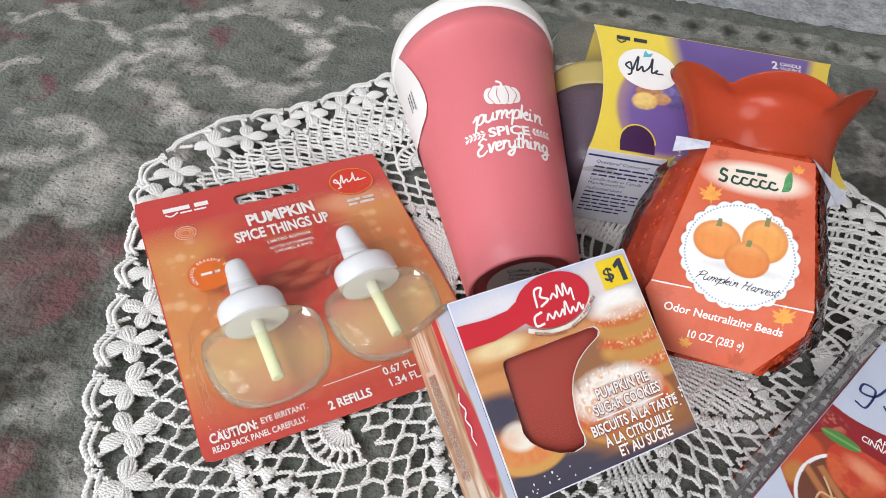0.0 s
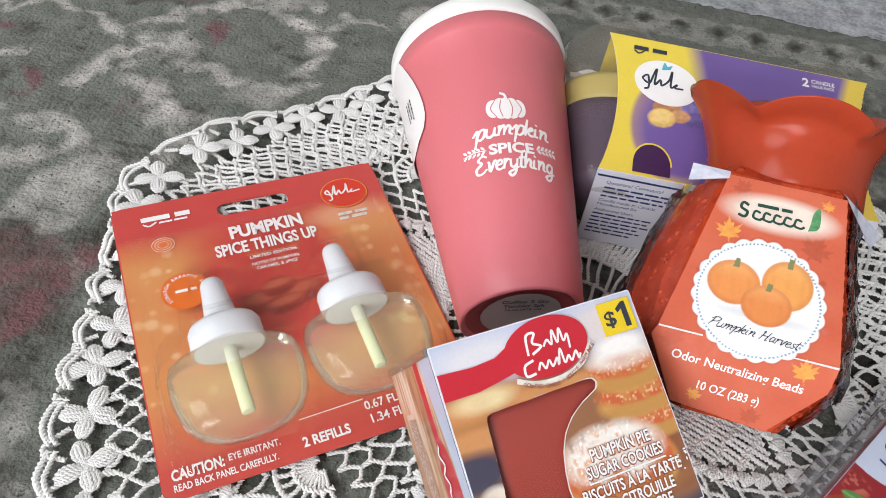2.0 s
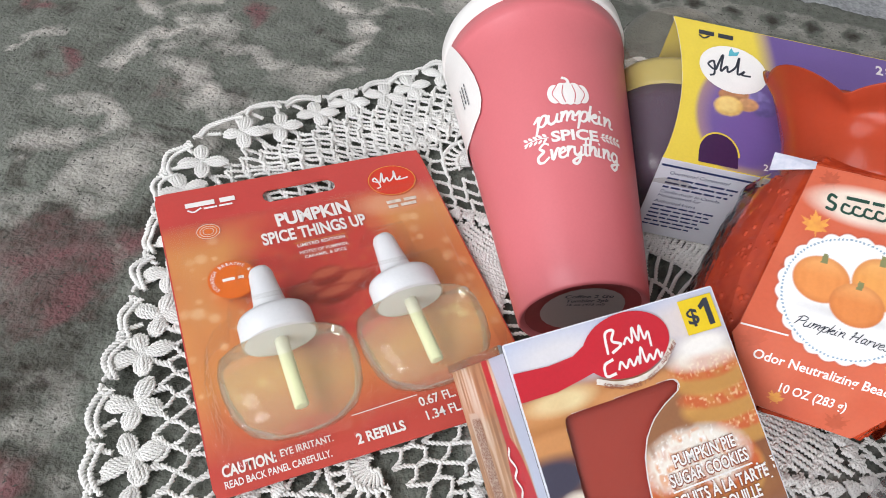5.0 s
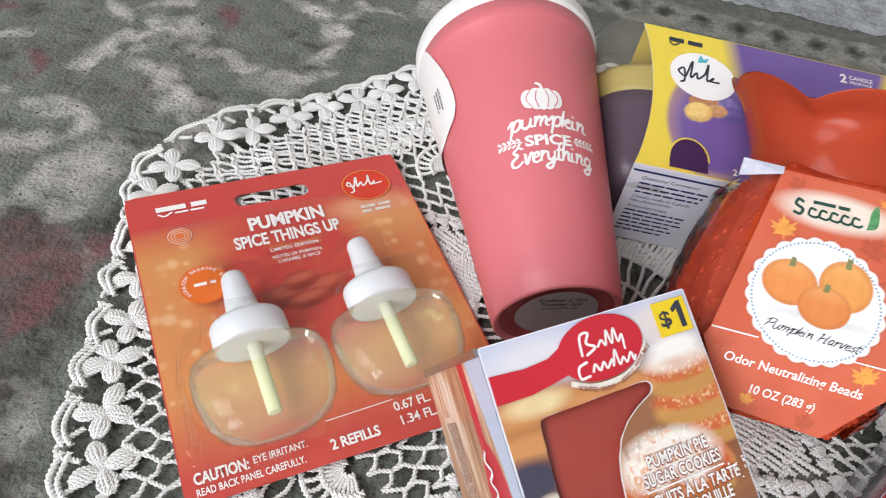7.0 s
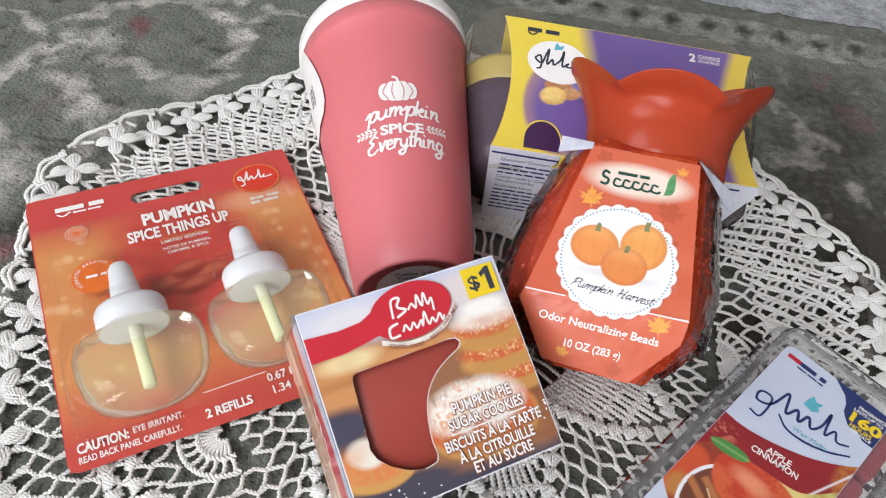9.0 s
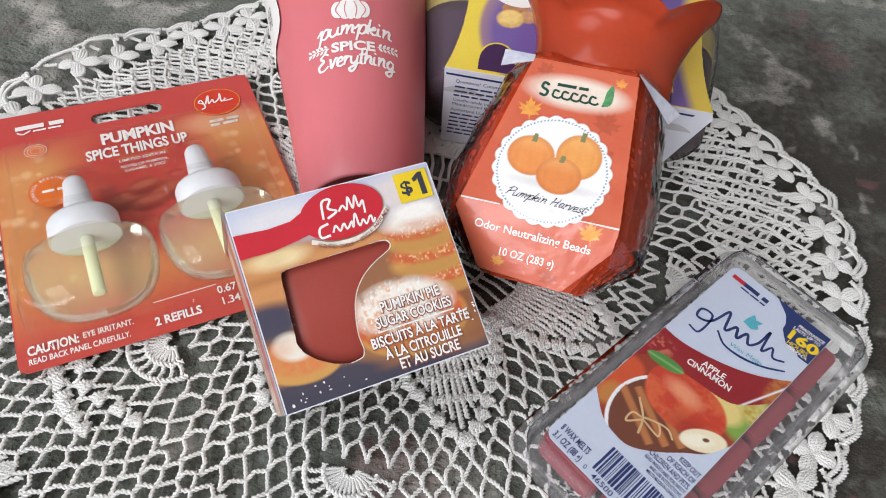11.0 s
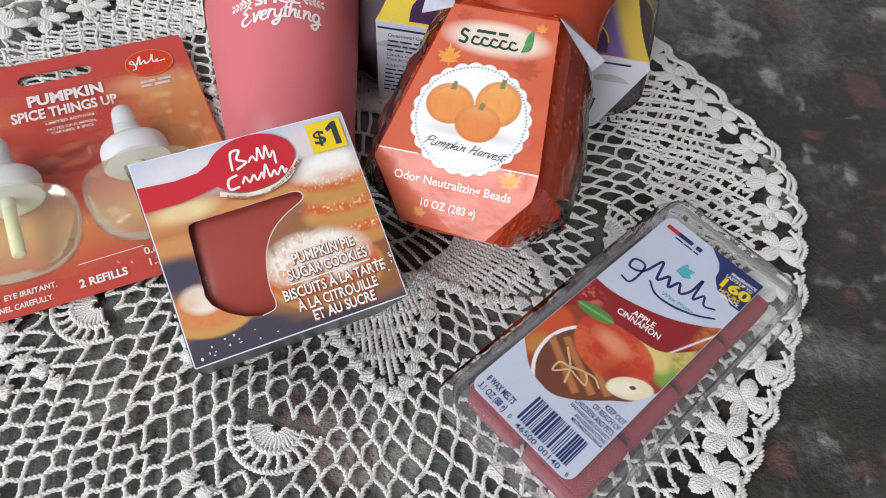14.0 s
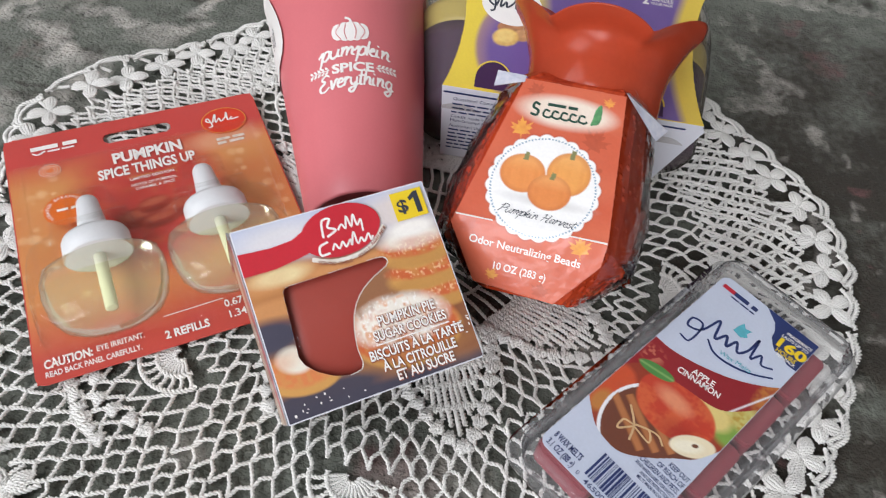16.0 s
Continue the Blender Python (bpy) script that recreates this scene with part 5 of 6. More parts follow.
    prof = [(0.0272, 0.0625, 0), (0.0284, 0.0645, 0), (0.0286, 0.0740, 0), (0.0300, 0.0845, 0.02), (0.0335, 0.0945, 0.06), (0.0370, 0.1025, 0.10), (0.0408, 0.1085, 0.13), (0.0415, 0.1092, 0.135),
            (0.0398, 0.1088, 0.13), (0.0358, 0.1025, 0.10), (0.0322, 0.0945, 0.06), (0.0286, 0.0845, 0.02), (0.0272, 0.0740, 0), (0.0, 0.0730, 0)]
    vs, fs = [], []
    for i, (r, v, dep) in enumerate(prof):
        for j in range(n):
            a = 2 * math.pi * j / n
            w = 2.0 * abs(math.cos(3 * (a - radians(92)))) ** 0.8 - 1.0
            lob = 1 + dep * 0.28 * w
            nn = r * lob * math.sin(a)
            vs.append((cu + r * lob * math.cos(a), v + dep * 0.034 * w - nn * 0.58 * min(1.0, dep * 9), cn + nn))
    for i in range(len(prof) - 1):
        for j in range(n):
            fs.append((i * n + j, (i + 1) * n + j, (i + 1) * n + (j + 1) % n, i * n + (j + 1) % n))
    part("lid", mesh_of(vs, fs, True), LID, t, "translucent orange scalloped lid")


build_bead_jar()

# ---- two-candle pack with its sleeve ----


def build_candle_pack():
    bl, br, tl = Vector((0.1674, 0.3964, 0.0545)), Vector((0.2884, 0.4020, 0.0492)), Vector((0.1624, 0.4684, 0.0770))
    t = thing("candle_pack", axes(bl, br - bl, tl - bl), "two jar candles in a yellow and purple card sleeve", "candle pack")
    W, H = 0.1275, 0.0760
    z = 0.00015

    def edge_x(y, side):
        """The sleeve's waisted sides."""
        k = 0.0062 * math.sin(math.pi * min(max(y / H, 0), 1)) ** 0.8
        return k if side < 0 else W - k

    def curved(x0f, x1f, zz, n=20, m=16, y0=0.0, y1=1.0):
        vs, fs = [], []
        for i in range(n + 1):
            y = H * (y0 + (y1 - y0) * i / n)
            a, b = x0f(y), x1f(y)
            for j in range(m + 1):
                x = a + (b - a) * j / m
                vs.append((x, y, zz + 0.0 * y))
        for i in range(n):
            for j in range(m):
                k = i * (m + 1) + j
                fs.append((k, k + 1, k + m + 2, k + m + 1))
        return mesh_of(vs, fs, True)

    front = curved(lambda y: edge_x(y, -1), lambda y: edge_x(y, 1), 0.0)
    under = curved(lambda y: edge_x(y, -1), lambda y: edge_x(y, 1), -0.0006)
    part("front_panel", front, YELLOW_CARD, t, "yellow card front with purple print")
    part("front_backing", under, CARD_EDGE, t)
    cv = Canvas(0.0002, 0.0004, W - 0.0002, H - 0.0004, 0.0006)
    X, Y = cv.X, cv.Y
    haze_ = cloud(X, Y, 0.010, 8)
    cv.lay(np.ones(X.shape), (0.78, 0.60, 0.07))
    cv.lay((X - 0.040 - 0.006 * np.sin(Y / H * 3.0)) / 0.009 + 0.5, (0.155, 0.095, 0.300))
    cv.lay(np.clip((X - 0.044) / 0.03, 0, 1) * np.clip(0.5 + 0.6 * haze_, 0, 1) * 0.6, (0.20, 0.13, 0.38))
    cv.lay((X - (W - 0.0105) + 0.007 * np.sin(math.pi * Y / H)) / 0.005 + 0.5, (0.74, 0.54, 0.08))
    jar_ = cv.disc(0.0335, 0.0280, 0.0205, 0.0285, 0.10)
    cv.lay(jar_, (0.36, 0.22, 0.24))
    cv.lay(cv.disc(0.0360, 0.0265, 0.0190, 0.0260, 0.35), (0.17, 0.105, 0.33))
    cv.lay(np.clip(jar_ * (0.0040 - Y) / 0.004, 0, 1) * 0.5, (0.70, 0.52, 0.10))
    seeds = cloud(X, Y, 0.0016, 9)
    for cx, cy, rx, ry, tone in ((0.0395, 0.0385, 0.0062, 0.0050, (0.20, 0.17, 0.40)), (0.0430, 0.0345, 0.0055, 0.0042, (0.14, 0.11, 0.30)), (0.0310, 0.0395, 0.0052, 0.0036, (0.46, 0.22, 0.10)),
                                 (0.0355, 0.0350, 0.0050, 0.0034, (0.56, 0.30, 0.14)), (0.0262, 0.0385, 0.0038, 0.0028, (0.38, 0.17, 0.08)), (0.0272, 0.0325, 0.0064, 0.0050, (0.76, 0.47, 0.14))):
        blob = cv.disc(cx, cy, rx, ry, 0.22, 12)
        cv.lay(blob, tone)
        cv.lay(blob * np.clip(0.25 + 0.7 * seeds, 0, 0.55), tuple(min(1.0, c * 1.5) for c in tone))
        cv.lay(cv.disc(cx, cy - ry * 0.6, rx * 0.8, ry * 0.35, 0.8, 12) * 0.4, tuple(c * 0.5 for c in tone))
    cv.lay(cv.disc(0.0272, 0.0330, 0.0048, 0.0037, 0.4, 12) * (0.8 + 0.3 * seeds), (0.84, 0.62, 0.22))
    part("front_print", cv.sheet(z, keep=lambda a, b: (a > 0.0062 * np.sin(math.pi * np.clip(b / H, 0, 1)) ** 0.8) & (a < W - 0.0062 * np.sin(math.pi * np.clip(b / H, 0, 1)) ** 0.8)), PRINT, t, "purple print fading into yellow")
    part("logo_oval", (flat(oval(0.0285, 0.0520, 0.0155, 0.0125, 40, -8), z * 4)), INK_WHITE, t, "white oval with a script mark")
    part("logo_mark", (joined(ribbon([(0.0195, 0.0500), (0.0170, 0.0525), (0.0195, 0.0545), (0.0200, 0.0480), (0.0180, 0.0465)], 0.0010, z * 5),
                                   ribbon([(0.0205, 0.0500), (0.0235, 0.0590), (0.0228, 0.0500), (0.0255, 0.0530), (0.0262, 0.0500), (0.0295, 0.0535), (0.0310, 0.0590), (0.0305, 0.0500),
                                           (0.0335, 0.0520), (0.0325, 0.0500), (0.0365, 0.0500)], 0.0010, z * 5))), INK_DARK, t)
    part("logo_leaf", (flat([(0.0260, 0.0590), (0.0300, 0.0600), (0.0310, 0.0625), (0.0285, 0.0615), (0.0272, 0.0638), (0.0262, 0.0615)], z * 5)), AQUA, t)
    part("maker_mark", (bars(0.0120, 0.0685, (0.016,), 0.003, 0.0024, z * 3, 3)), INK_DARK, t)
    part("maker_mark", (ribbon([(0.0122, 0.0680), (0.0145, 0.0666), (0.0170, 0.0682)], 0.0008, z * 3)), INK_DARK, t)
    part("count_lettering", (words("2", 0.0046, 0.0945, 0.0665, z * 3, 0.0034, 0.05)), INK_WHITE, t)
    part("count_lettering", (words("CANDLE", 0.0022, 0.0990, 0.0690, z * 3, 0.0115, 0.03)), INK_WHITE, t)
    part("count_lettering", (words("VALUE PACK", 0.0016, 0.0990, 0.0666, z * 3, 0.0115, 0.03)), INK_WHITE, t)
    part("weight_lettering", (words("2", 0.0030, 0.0430, 0.0035, z * 3, 0.0020, 0.03)), INK_WHITE, t)
    # thumb cut-outs, showing the dark jar below
    for cx in (0.0235, 0.0985):
        hole = oval(cx, 0.0068, 0.0085, 0.0100, 20, 0, 0, 0, 0, 180) + [(cx - 0.0085, 0.0014), (cx + 0.0085, 0.0014)]
        part("thumb_hole", (flat(hole, z * 3)), PURPLE_WAX, t, "thumb hole showing the dark jar")
        part("thumb_rim", (ribbon(oval(cx, 0.0068, 0.0088, 0.0103, 16, 0, 0, 0, 0, 180), 0.0008, z * 4)), YELLOW_CARD, t)
    # bottom flap, white, with small print and a barcode
    foot = Vector((0.0, -0.0110, -0.0490))

    def on_flap(me, k=0.0003):
        out = Vector((0, -0.976, 0.219))
        for v in me.vertices:
            s = -v.co.y / 0.0502
            v.co = Vector((v.co.x, 0, 0)) + foot * s + out * (k + v.co.z)
        return me

    shape = [(0.0, 0.0), (W, 0.0), (W - 0.016, -0.0495), (0.004, -0.0495)]
    part("bottom_flap", on_flap(slab(shape, -0.0005, 0.0)), PAPER, t, "white card flap with small dark print")
    part("flap_rule", on_flap(flat([(0.001, -0.0030), (0.120, -0.0030), (0.1195, -0.0042), (0.0012, -0.0042)], 0.0001)), INK_NAVY, t)
    part("flap_lettering", on_flap(words("Questions? Comments?", 0.0020, 0.0060, -0.0082, 0.0002, 0.026)), INK_NAVY, t)
    part("flap_print", on_flap(bars(0.0062, -0.0113, (0.031, 0.030, 0.029), 0.0028, 0.0011, 0.0002, 5)), INK_NAVY, t)
    part("flap_lettering", on_flap(words("Candle made in Canada.", 0.0019, 0.0062, -0.0202, 0.0002, 0.0270)), INK_NAVY, t)
    part("flap_lettering", on_flap(words("Manufactured for", 0.0019, 0.0062, -0.0230, 0.0002, 0.0190)), INK_NAVY, t)
    part("flap_lettering", on_flap(words("Authorized Users", 0.0019, 0.0062, -0.0268, 0.0002, 0.0185)), INK_NAVY, t)
    part("flap_print", on_flap(bars(0.0062, -0.0294, (0.028, 0.027, 0.029, 0.024, 0.026, 0.022), 0.0027, 0.0010, 0.0002, 6)), INK_NAVY, t)
    rnd = random.Random(4)
    x, code = 0.0985, []
    while x < 0.1105:
        w = rnd.choice((0.0003, 0.0005, 0.0009))
        code.append(flat([(x, -0.0440), (x + w, -0.0440), (x + w, -0.0270), (x, -0.0270)], 0.0002))
        x += w + rnd.choice((0.0003, 0.0005, 0.0007))
    tagged(part("barcode", on_flap(joined(*code)), INK_DARK, t), kind="stuff")
    # side print right of the flap's fold
    part("right_tab", on_flap(slab([(W - 0.0005, 0.0), (W + 0.0015, -0.004), (W - 0.012, -0.046), (W - 0.0155, -0.0490)], -0.0005, 0.0)), PAPER, t)
    # back panel
    bk = [(0.004, 0.0), (W - 0.004, 0.0), (W - 0.004, H), (0.004, H)]
    part("back_panel", slab([(x_, y_ - 0.008) for x_, y_ in bk], -0.0515, -0.0509), CARD_EDGE, t)
    part("top_panel", mesh_of([(0.001, H, 0), (W - 0.001, H, 0), (W - 0.004, H - 0.008, -0.051), (0.004, H - 0.008, -0.051)], [(0, 1, 2, 3)]), YELLOW_CARD, t)
    # jars: tapered glass with two waxes
    for cx in (0.0095, 0.1120):
        m = pose(cx, -0.0035, -0.0302, -90 + 0.3, 0, 0)
        prof = [(0.0, 0.0), (0.0190, 0.0), (0.0215, 0.0025), (0.0235, 0.012), (0.0262, 0.032), (0.0284, 0.050), (0.0292, 0.066), (0.0284, 0.080), (0.0262, 0.089), (0.0235, 0.0925)]
        vs, fs = lathe(prof, 56)
        me = mesh_of(vs, fs, True)
        me.transform(m)
        jar = part("jar", me, JAR_GLASS, t, "clear glass jar")
        jar.visible_shadow = False
        rr = lambda s: 0.0215 + 0.0065 * min(1.0, s / 0.055) - 0.0012
        for name, s0, s1, m_ in (("purple_wax", 0.003, 0.046, PURPLE_WAX), ("yellow_wax", 0.0462, 0.060, YELLOW_WAX)):
            pts = [(0.0, s0)] + [(rr(s0 + (s1 - s0) * k / 6), s0 + (s1 - s0) * k / 6) for k in range(7)] + [(0.0, s1)]
            vs, fs = lathe(pts, 48)
            me = mesh_of(vs, fs, True)
            me.transform(m)
            part(name, me, m_, jar)


build_candle_pack()

# ---- oil refill pack on a printed card ----


def build_refill_pack():
    bl = Vector((0.0325, 0.2330, 0.0080))
    t = thing("refill_pack", axes(bl, (0.1050, 0.0680, -0.0030), (-0.078, 0.120, 0.0030)), "blister card with two scented oil refills, on the doily", "refill pack")
    W, H = 0.1248, 0.1432
    slot = rrect(0.0455, 0.1268, 0.0790, 0.1345, 0.0036, 5)
    slot = [(x, y + (0.0014 if abs(x - 0.0622) < 0.006 and y > 0.13 else 0)) for x, y in slot]
    bm = bmesh.new()
    edges = []
    for poly in (rrect(0, 0, W, H, 0.0045, 5), slot):
        vs = [bm.verts.new((x, y, 0)) for x, y in poly]
        edges += [bm.edges.new((vs[i], vs[(i + 1) % len(vs)])) for i in range(len(vs))]
    bmesh.ops.triangle_fill(bm, use_beauty=True, edges=edges)
    bm.normal_update()
    for f in bm.faces:
        if f.normal.z < 0:
            f.normal_flip()
    r = bmesh.ops.extrude_face_region(bm, geom=bm.faces[:])
    bmesh.ops.translate(bm, vec=(0, 0, -0.0007), verts=[g for g in r["geom"] if isinstance(g, bmesh.types.BMVert)])
    part("card", bm_mesh(bm), CARD_RED, t, "glossy red card with orange print")
    z = 0.00015
    # printed ground: red above and below, a red glow between orange sides with sparks of light, caramel sweets
    cv = Canvas(0.0006, 0.0006, W - 0.0006, H - 0.0006, 0.0006)
    X, Y = cv.X, cv.Y
    soft, fine = cloud(X, Y, 0.014, 21), cloud(X, Y, 0.004, 22)
    cv.lay(np.ones(X.shape), (0.64, 0.22, 0.075))
    cv.lay(np.clip(0.45 + 0.6 * soft, 0, 1), (0.68, 0.30, 0.10))
    rnd = random.Random(2)
    for _ in range(70):
        bx, by, br_ = rnd.choice((rnd.uniform(0.002, 0.034), rnd.uniform(0.090, 0.122))), rnd.uniform(0.030, 0.120), rnd.uniform(0.0006, 0.0026)
        cv.lay(cv.disc(bx, by, br_, br_, 0.8) * rnd.uniform(0.15, 0.6), (0.85, 0.55, 0.30))
    cv.lay(cv.disc(0.0610, 0.0860, 0.0330, 0.0440, 0.45) + 0.2 * fine * cv.disc(0.0610, 0.0860, 0.0330, 0.0440, 0.45), (0.55, 0.060, 0.045))
    cv.lay((Y - 0.1130 + 0.004 * soft) / 0.016 + 0.3, (0.56, 0.065, 0.055))
    cv.lay((0.0370 - Y + 0.004 * soft) / 0.030 + 0.1, (0.56, 0.075, 0.055))
    cv.lay(cv.disc(0.1010, 0.1130, 0.0160, 0.0060, 0.9) * 0.6, (0.76, 0.40, 0.24))
    for cx, cy, rx, ry in ((0.0530, 0.0740, 0.0105, 0.0062), (0.0705, 0.0745, 0.0105, 0.0062), (0.0610, 0.0800, 0.0080, 0.0050), (0.0620, 0.0700, 0.0090, 0.0048)):
        cv.lay(cv.disc(cx, cy, rx, ry, 0.25, 8), (0.36, 0.050, 0.030))
        cv.lay(cv.disc(cx, cy + ry * 0.35, rx * 0.8, ry * 0.4, 0.7, 8) * 0.7, (0.60, 0.15, 0.08))
        cv.lay(cv.disc(cx, cy - ry * 0.6, rx * 0.7, ry * 0.3, 0.8, 8) * 0.6, (0.20, 0.022, 0.016))
    part("card_print", cv.sheet(z, keep=lambda a, b: ~within(a, b, slot)), PRINT, t, "red and orange print with sparks of light")
    part("band_rule", flat([(0.052, 0.0152), (0.078, 0.0158), (0.078, 0.0162), (0.052, 0.0156)], z * 4), INK_WHITE, t)
    for txt, size, x0, y, w, b in (("PUMPKIN", 0.0068, 0.0475, 0.1115, 0.0335, 0.06), ("SPICE THINGS UP", 0.0062, 0.0395, 0.1025, 0.0465, 0.05), ("LIMITED EDITION", 0.0017, 0.0530, 0.0975, 0.0210, 0.03),
                                   ("NOTES OF PUMPKIN,", 0.0017, 0.0530, 0.0935, 0.0215, 0.02), ("CARAMEL & SPICE", 0.0017, 0.0545, 0.0908, 0.0185, 0.02), ("2 REFILLS", 0.0038, 0.0510, 0.0040, 0.0185, 0.05),
                                   ("CAUTION:", 0.0040, 0.0040, 0.0068, 0.0185, 0.05), ("EYE IRRITANT.", 0.0026, 0.0240, 0.0080, 0.0190, 0.03), ("READ BACK PANEL CAREFULLY.", 0.0026, 0.0040, 0.0026, 0.0370, 0.03),
                                   ("0.67 FL. OZ", 0.0036, 0.0775, 0.0110, 0.0230, 0.03), ("1.34 FL. OZ", 0.0036, 0.0775, 0.0050, 0.0230, 0.03)):
        part("card_lettering", words(txt, size, x0, y, z * 5, w, b), INK_WHITE, t, "white lettering")
    part("edition_frame", ribbon([(0.052, 0.1000), (0.075, 0.1000), (0.0752, 0.0968)], 0.0003, z * 4, 1), LEAF_GOLD, t)
    part("badge", flat(oval(0.1055, 0.1255, 0.0118, 0.0098, 40), z * 4), BADGE_RED, t, "red oval badge with a white script mark")
    part("badge_ring", ribbon(oval(0.1055, 0.1255, 0.0113, 0.0093, 40) + [oval(0.1055, 0.1255, 0.0113, 0.0093, 40)[0]], 0.0004, z * 5, 2), LEAF_GOLD, t)
    part("badge_mark", joined(ribbon([(0.0985, 0.1255), (0.0965, 0.1270), (0.0980, 0.1285), (0.0990, 0.1230), (0.0970, 0.1218)], 0.0008, z * 6),
                              ribbon([(0.0995, 0.1250), (0.1020, 0.1310), (0.1012, 0.1250), (0.1035, 0.1275), (0.1040, 0.1250), (0.1068, 0.1275), (0.1080, 0.1310), (0.1076, 0.1250), (0.1100, 0.1268),
                                      (0.1092, 0.1250), (0.1135, 0.1255)], 0.0008, z * 6)), INK_WHITE, t)
    part("line_mark", bars(0.0985, 0.1115, (0.0145, 0.0135), 0.0028, 0.0018, z * 4, 9), ICING, t, "pale small print")
    part("maker_mark", bars(0.0120, 0.1318, (0.0215,), 0.003, 0.0028, z * 4, 5), INK_WHITE, t, "white maker's mark")
    part("maker_mark", ribbon([(0.0125, 0.1305), (0.0150, 0.1290), (0.0185, 0.1308)], 0.0009, z * 4), INK_WHITE, t)
    part("maker_mark", bars(0.0195, 0.1295, (0.0140,), 0.003, 0.0011, z * 4, 6), INK_WHITE, t)
    part("drop_badge", flat(oval(0.0190, 0.1165, 0.0050, 0.0042, 28), z * 3), BADGE_ORANGE, t)
    for k in (0.0048, 0.0035, 0.0022):
        ringp = oval(0.0190, 0.1165, k, k * 0.84, 24)
        part("drop_ring", ribbon(ringp + ringp[:1], 0.0003, z * 4, 2), ICING, t)
    # scratch badge
    part("scratch_badge", flat(oval(0.0235, 0.0860, 0.0098, 0.0095, 36), 0.0042), BADGE_ORANGE, t, "orange round scratch badge")
    for i, ch in enumerate("SCRATCH BREATHE & FEEL"):
        if ch != " ":
            a = 215 - 250 * i / 21
            part("badge_lettering", words(ch, 0.0015, 0.0235 + 0.0072 * math.cos(radians(a)), 0.0860 + 0.0070 * math.sin(radians(a)), 0.0044, None, 0.02, "CENTER", a - 90), INK_WHITE, t)
    part("badge_number", bars(0.0195, 0.0853, (0.0085,), 0.002, 0.0015, 0.0044, 7), INK_WHITE, t)

    # two refills
    def refill(cx, cy, turn):
        m = pose(cx, cy, 0.0122, 0, 0, turn) @ Matrix.Diagonal((0.94, 1.04, 0.90, 1))

        def lob(prof, flatten, n=40):
            """Rings along y with half-width and half-thickness."""
            rings = []
            for y, w, h, ex in prof:
                ring = []
                for j in range(n):
                    a = 2 * math.pi * j / n
                    c, s = math.cos(a), math.sin(a)
                    ring.append((w * math.copysign(abs(c) ** ex, c), y, h * math.copysign(abs(s) ** ex, s)))
                rings.append(ring)
            vs, fs = loft(rings)
            bm = bmesh.new()
            bv = [bm.verts.new(v) for v in vs]
            for f in fs:
                bm.faces.new([bv[k] for k in f])
            me = bm_mesh(bm, True)
            me.transform(m)
            return me

        def upper_half(prof):
            """The upper skin of the oil, which lies against the bottle below."""
            me = lob(prof, 1)
            bm = bmesh.new()
            bm.from_mesh(me)
            mid = sum(v.co.z for v in bm.verts) / len(bm.verts)
            bmesh.ops.delete(bm, geom=[f for f in bm.faces if f.calc_center_median().z < mid], context="FACES")
            return bm_mesh(bm, True)

        body = lob([(-0.0225, 0.010, 0.006, 0.9), (-0.0220, 0.0145, 0.009, 0.85), (-0.0190, 0.0205, 0.0112, 0.8), (-0.0130, 0.0248, 0.0122, 0.8), (-0.0040, 0.0268, 0.0126, 0.8), (0.0035, 0.0268, 0.0124, 0.8),
                    (0.0085, 0.0255, 0.0116, 0.8), (0.0110, 0.0215, 0.0105, 0.8), (0.0125, 0.0150, 0.0096, 0.9), (0.0132, 0.0105, 0.0090, 1.0), (0.0150, 0.0100, 0.0090, 1.0)], 1)
        b = part("bottle", body, BOTTLE, t, "clear bottle of pale yellow oil")
        b.visible_shadow = False
        oil = upper_half([(-0.0212, 0.009, 0.005, 0.9), (-0.0205, 0.0135, 0.008, 0.85), (-0.0180, 0.0190, 0.0098, 0.8), (-0.0125, 0.0232, 0.0108, 0.8), (-0.0040, 0.0250, 0.0112, 0.8), (0.0010, 0.0250, 0.0110, 0.8)])
        part("oil", oil, OIL, b, "pale yellow oil").visible_shadow = False
        collar = lob([(0.0125, 0.0140, 0.0112, 1), (0.0129, 0.0152, 0.0120, 1), (0.0215, 0.0150, 0.0118, 1), (0.0232, 0.0142, 0.0112, 1), (0.0238, 0.0104, 0.0092, 1)], 1)
        part("collar", collar, CAP_WHITE, b, "white ribbed collar")
        cap = lob([(0.0230, 0.0074, 0.0070, 1), (0.0255, 0.0071, 0.0067, 1), (0.0370, 0.0056, 0.0054, 1), (0.0430, 0.0050, 0.0049, 1), (0.0446, 0.0042, 0.0041, 1), (0.0452, 0.0022, 0.0022, 1)], 1)
        part("cap", cap, CAP_WHITE, b, "white tapered cap")
        wick = lob([(-0.0150, 0.0018, 0.0018, 1), (-0.0148, 0.0028, 0.0028, 1), (0.0140, 0.0028, 0.0028, 1), (0.0142, 0.0018, 0.0018, 1)], 1)
        part("wick", wick, WICK, b, "pale wick")

    refill(0.0345, 0.0345, 1)
    refill(0.0868, 0.0375, 1)
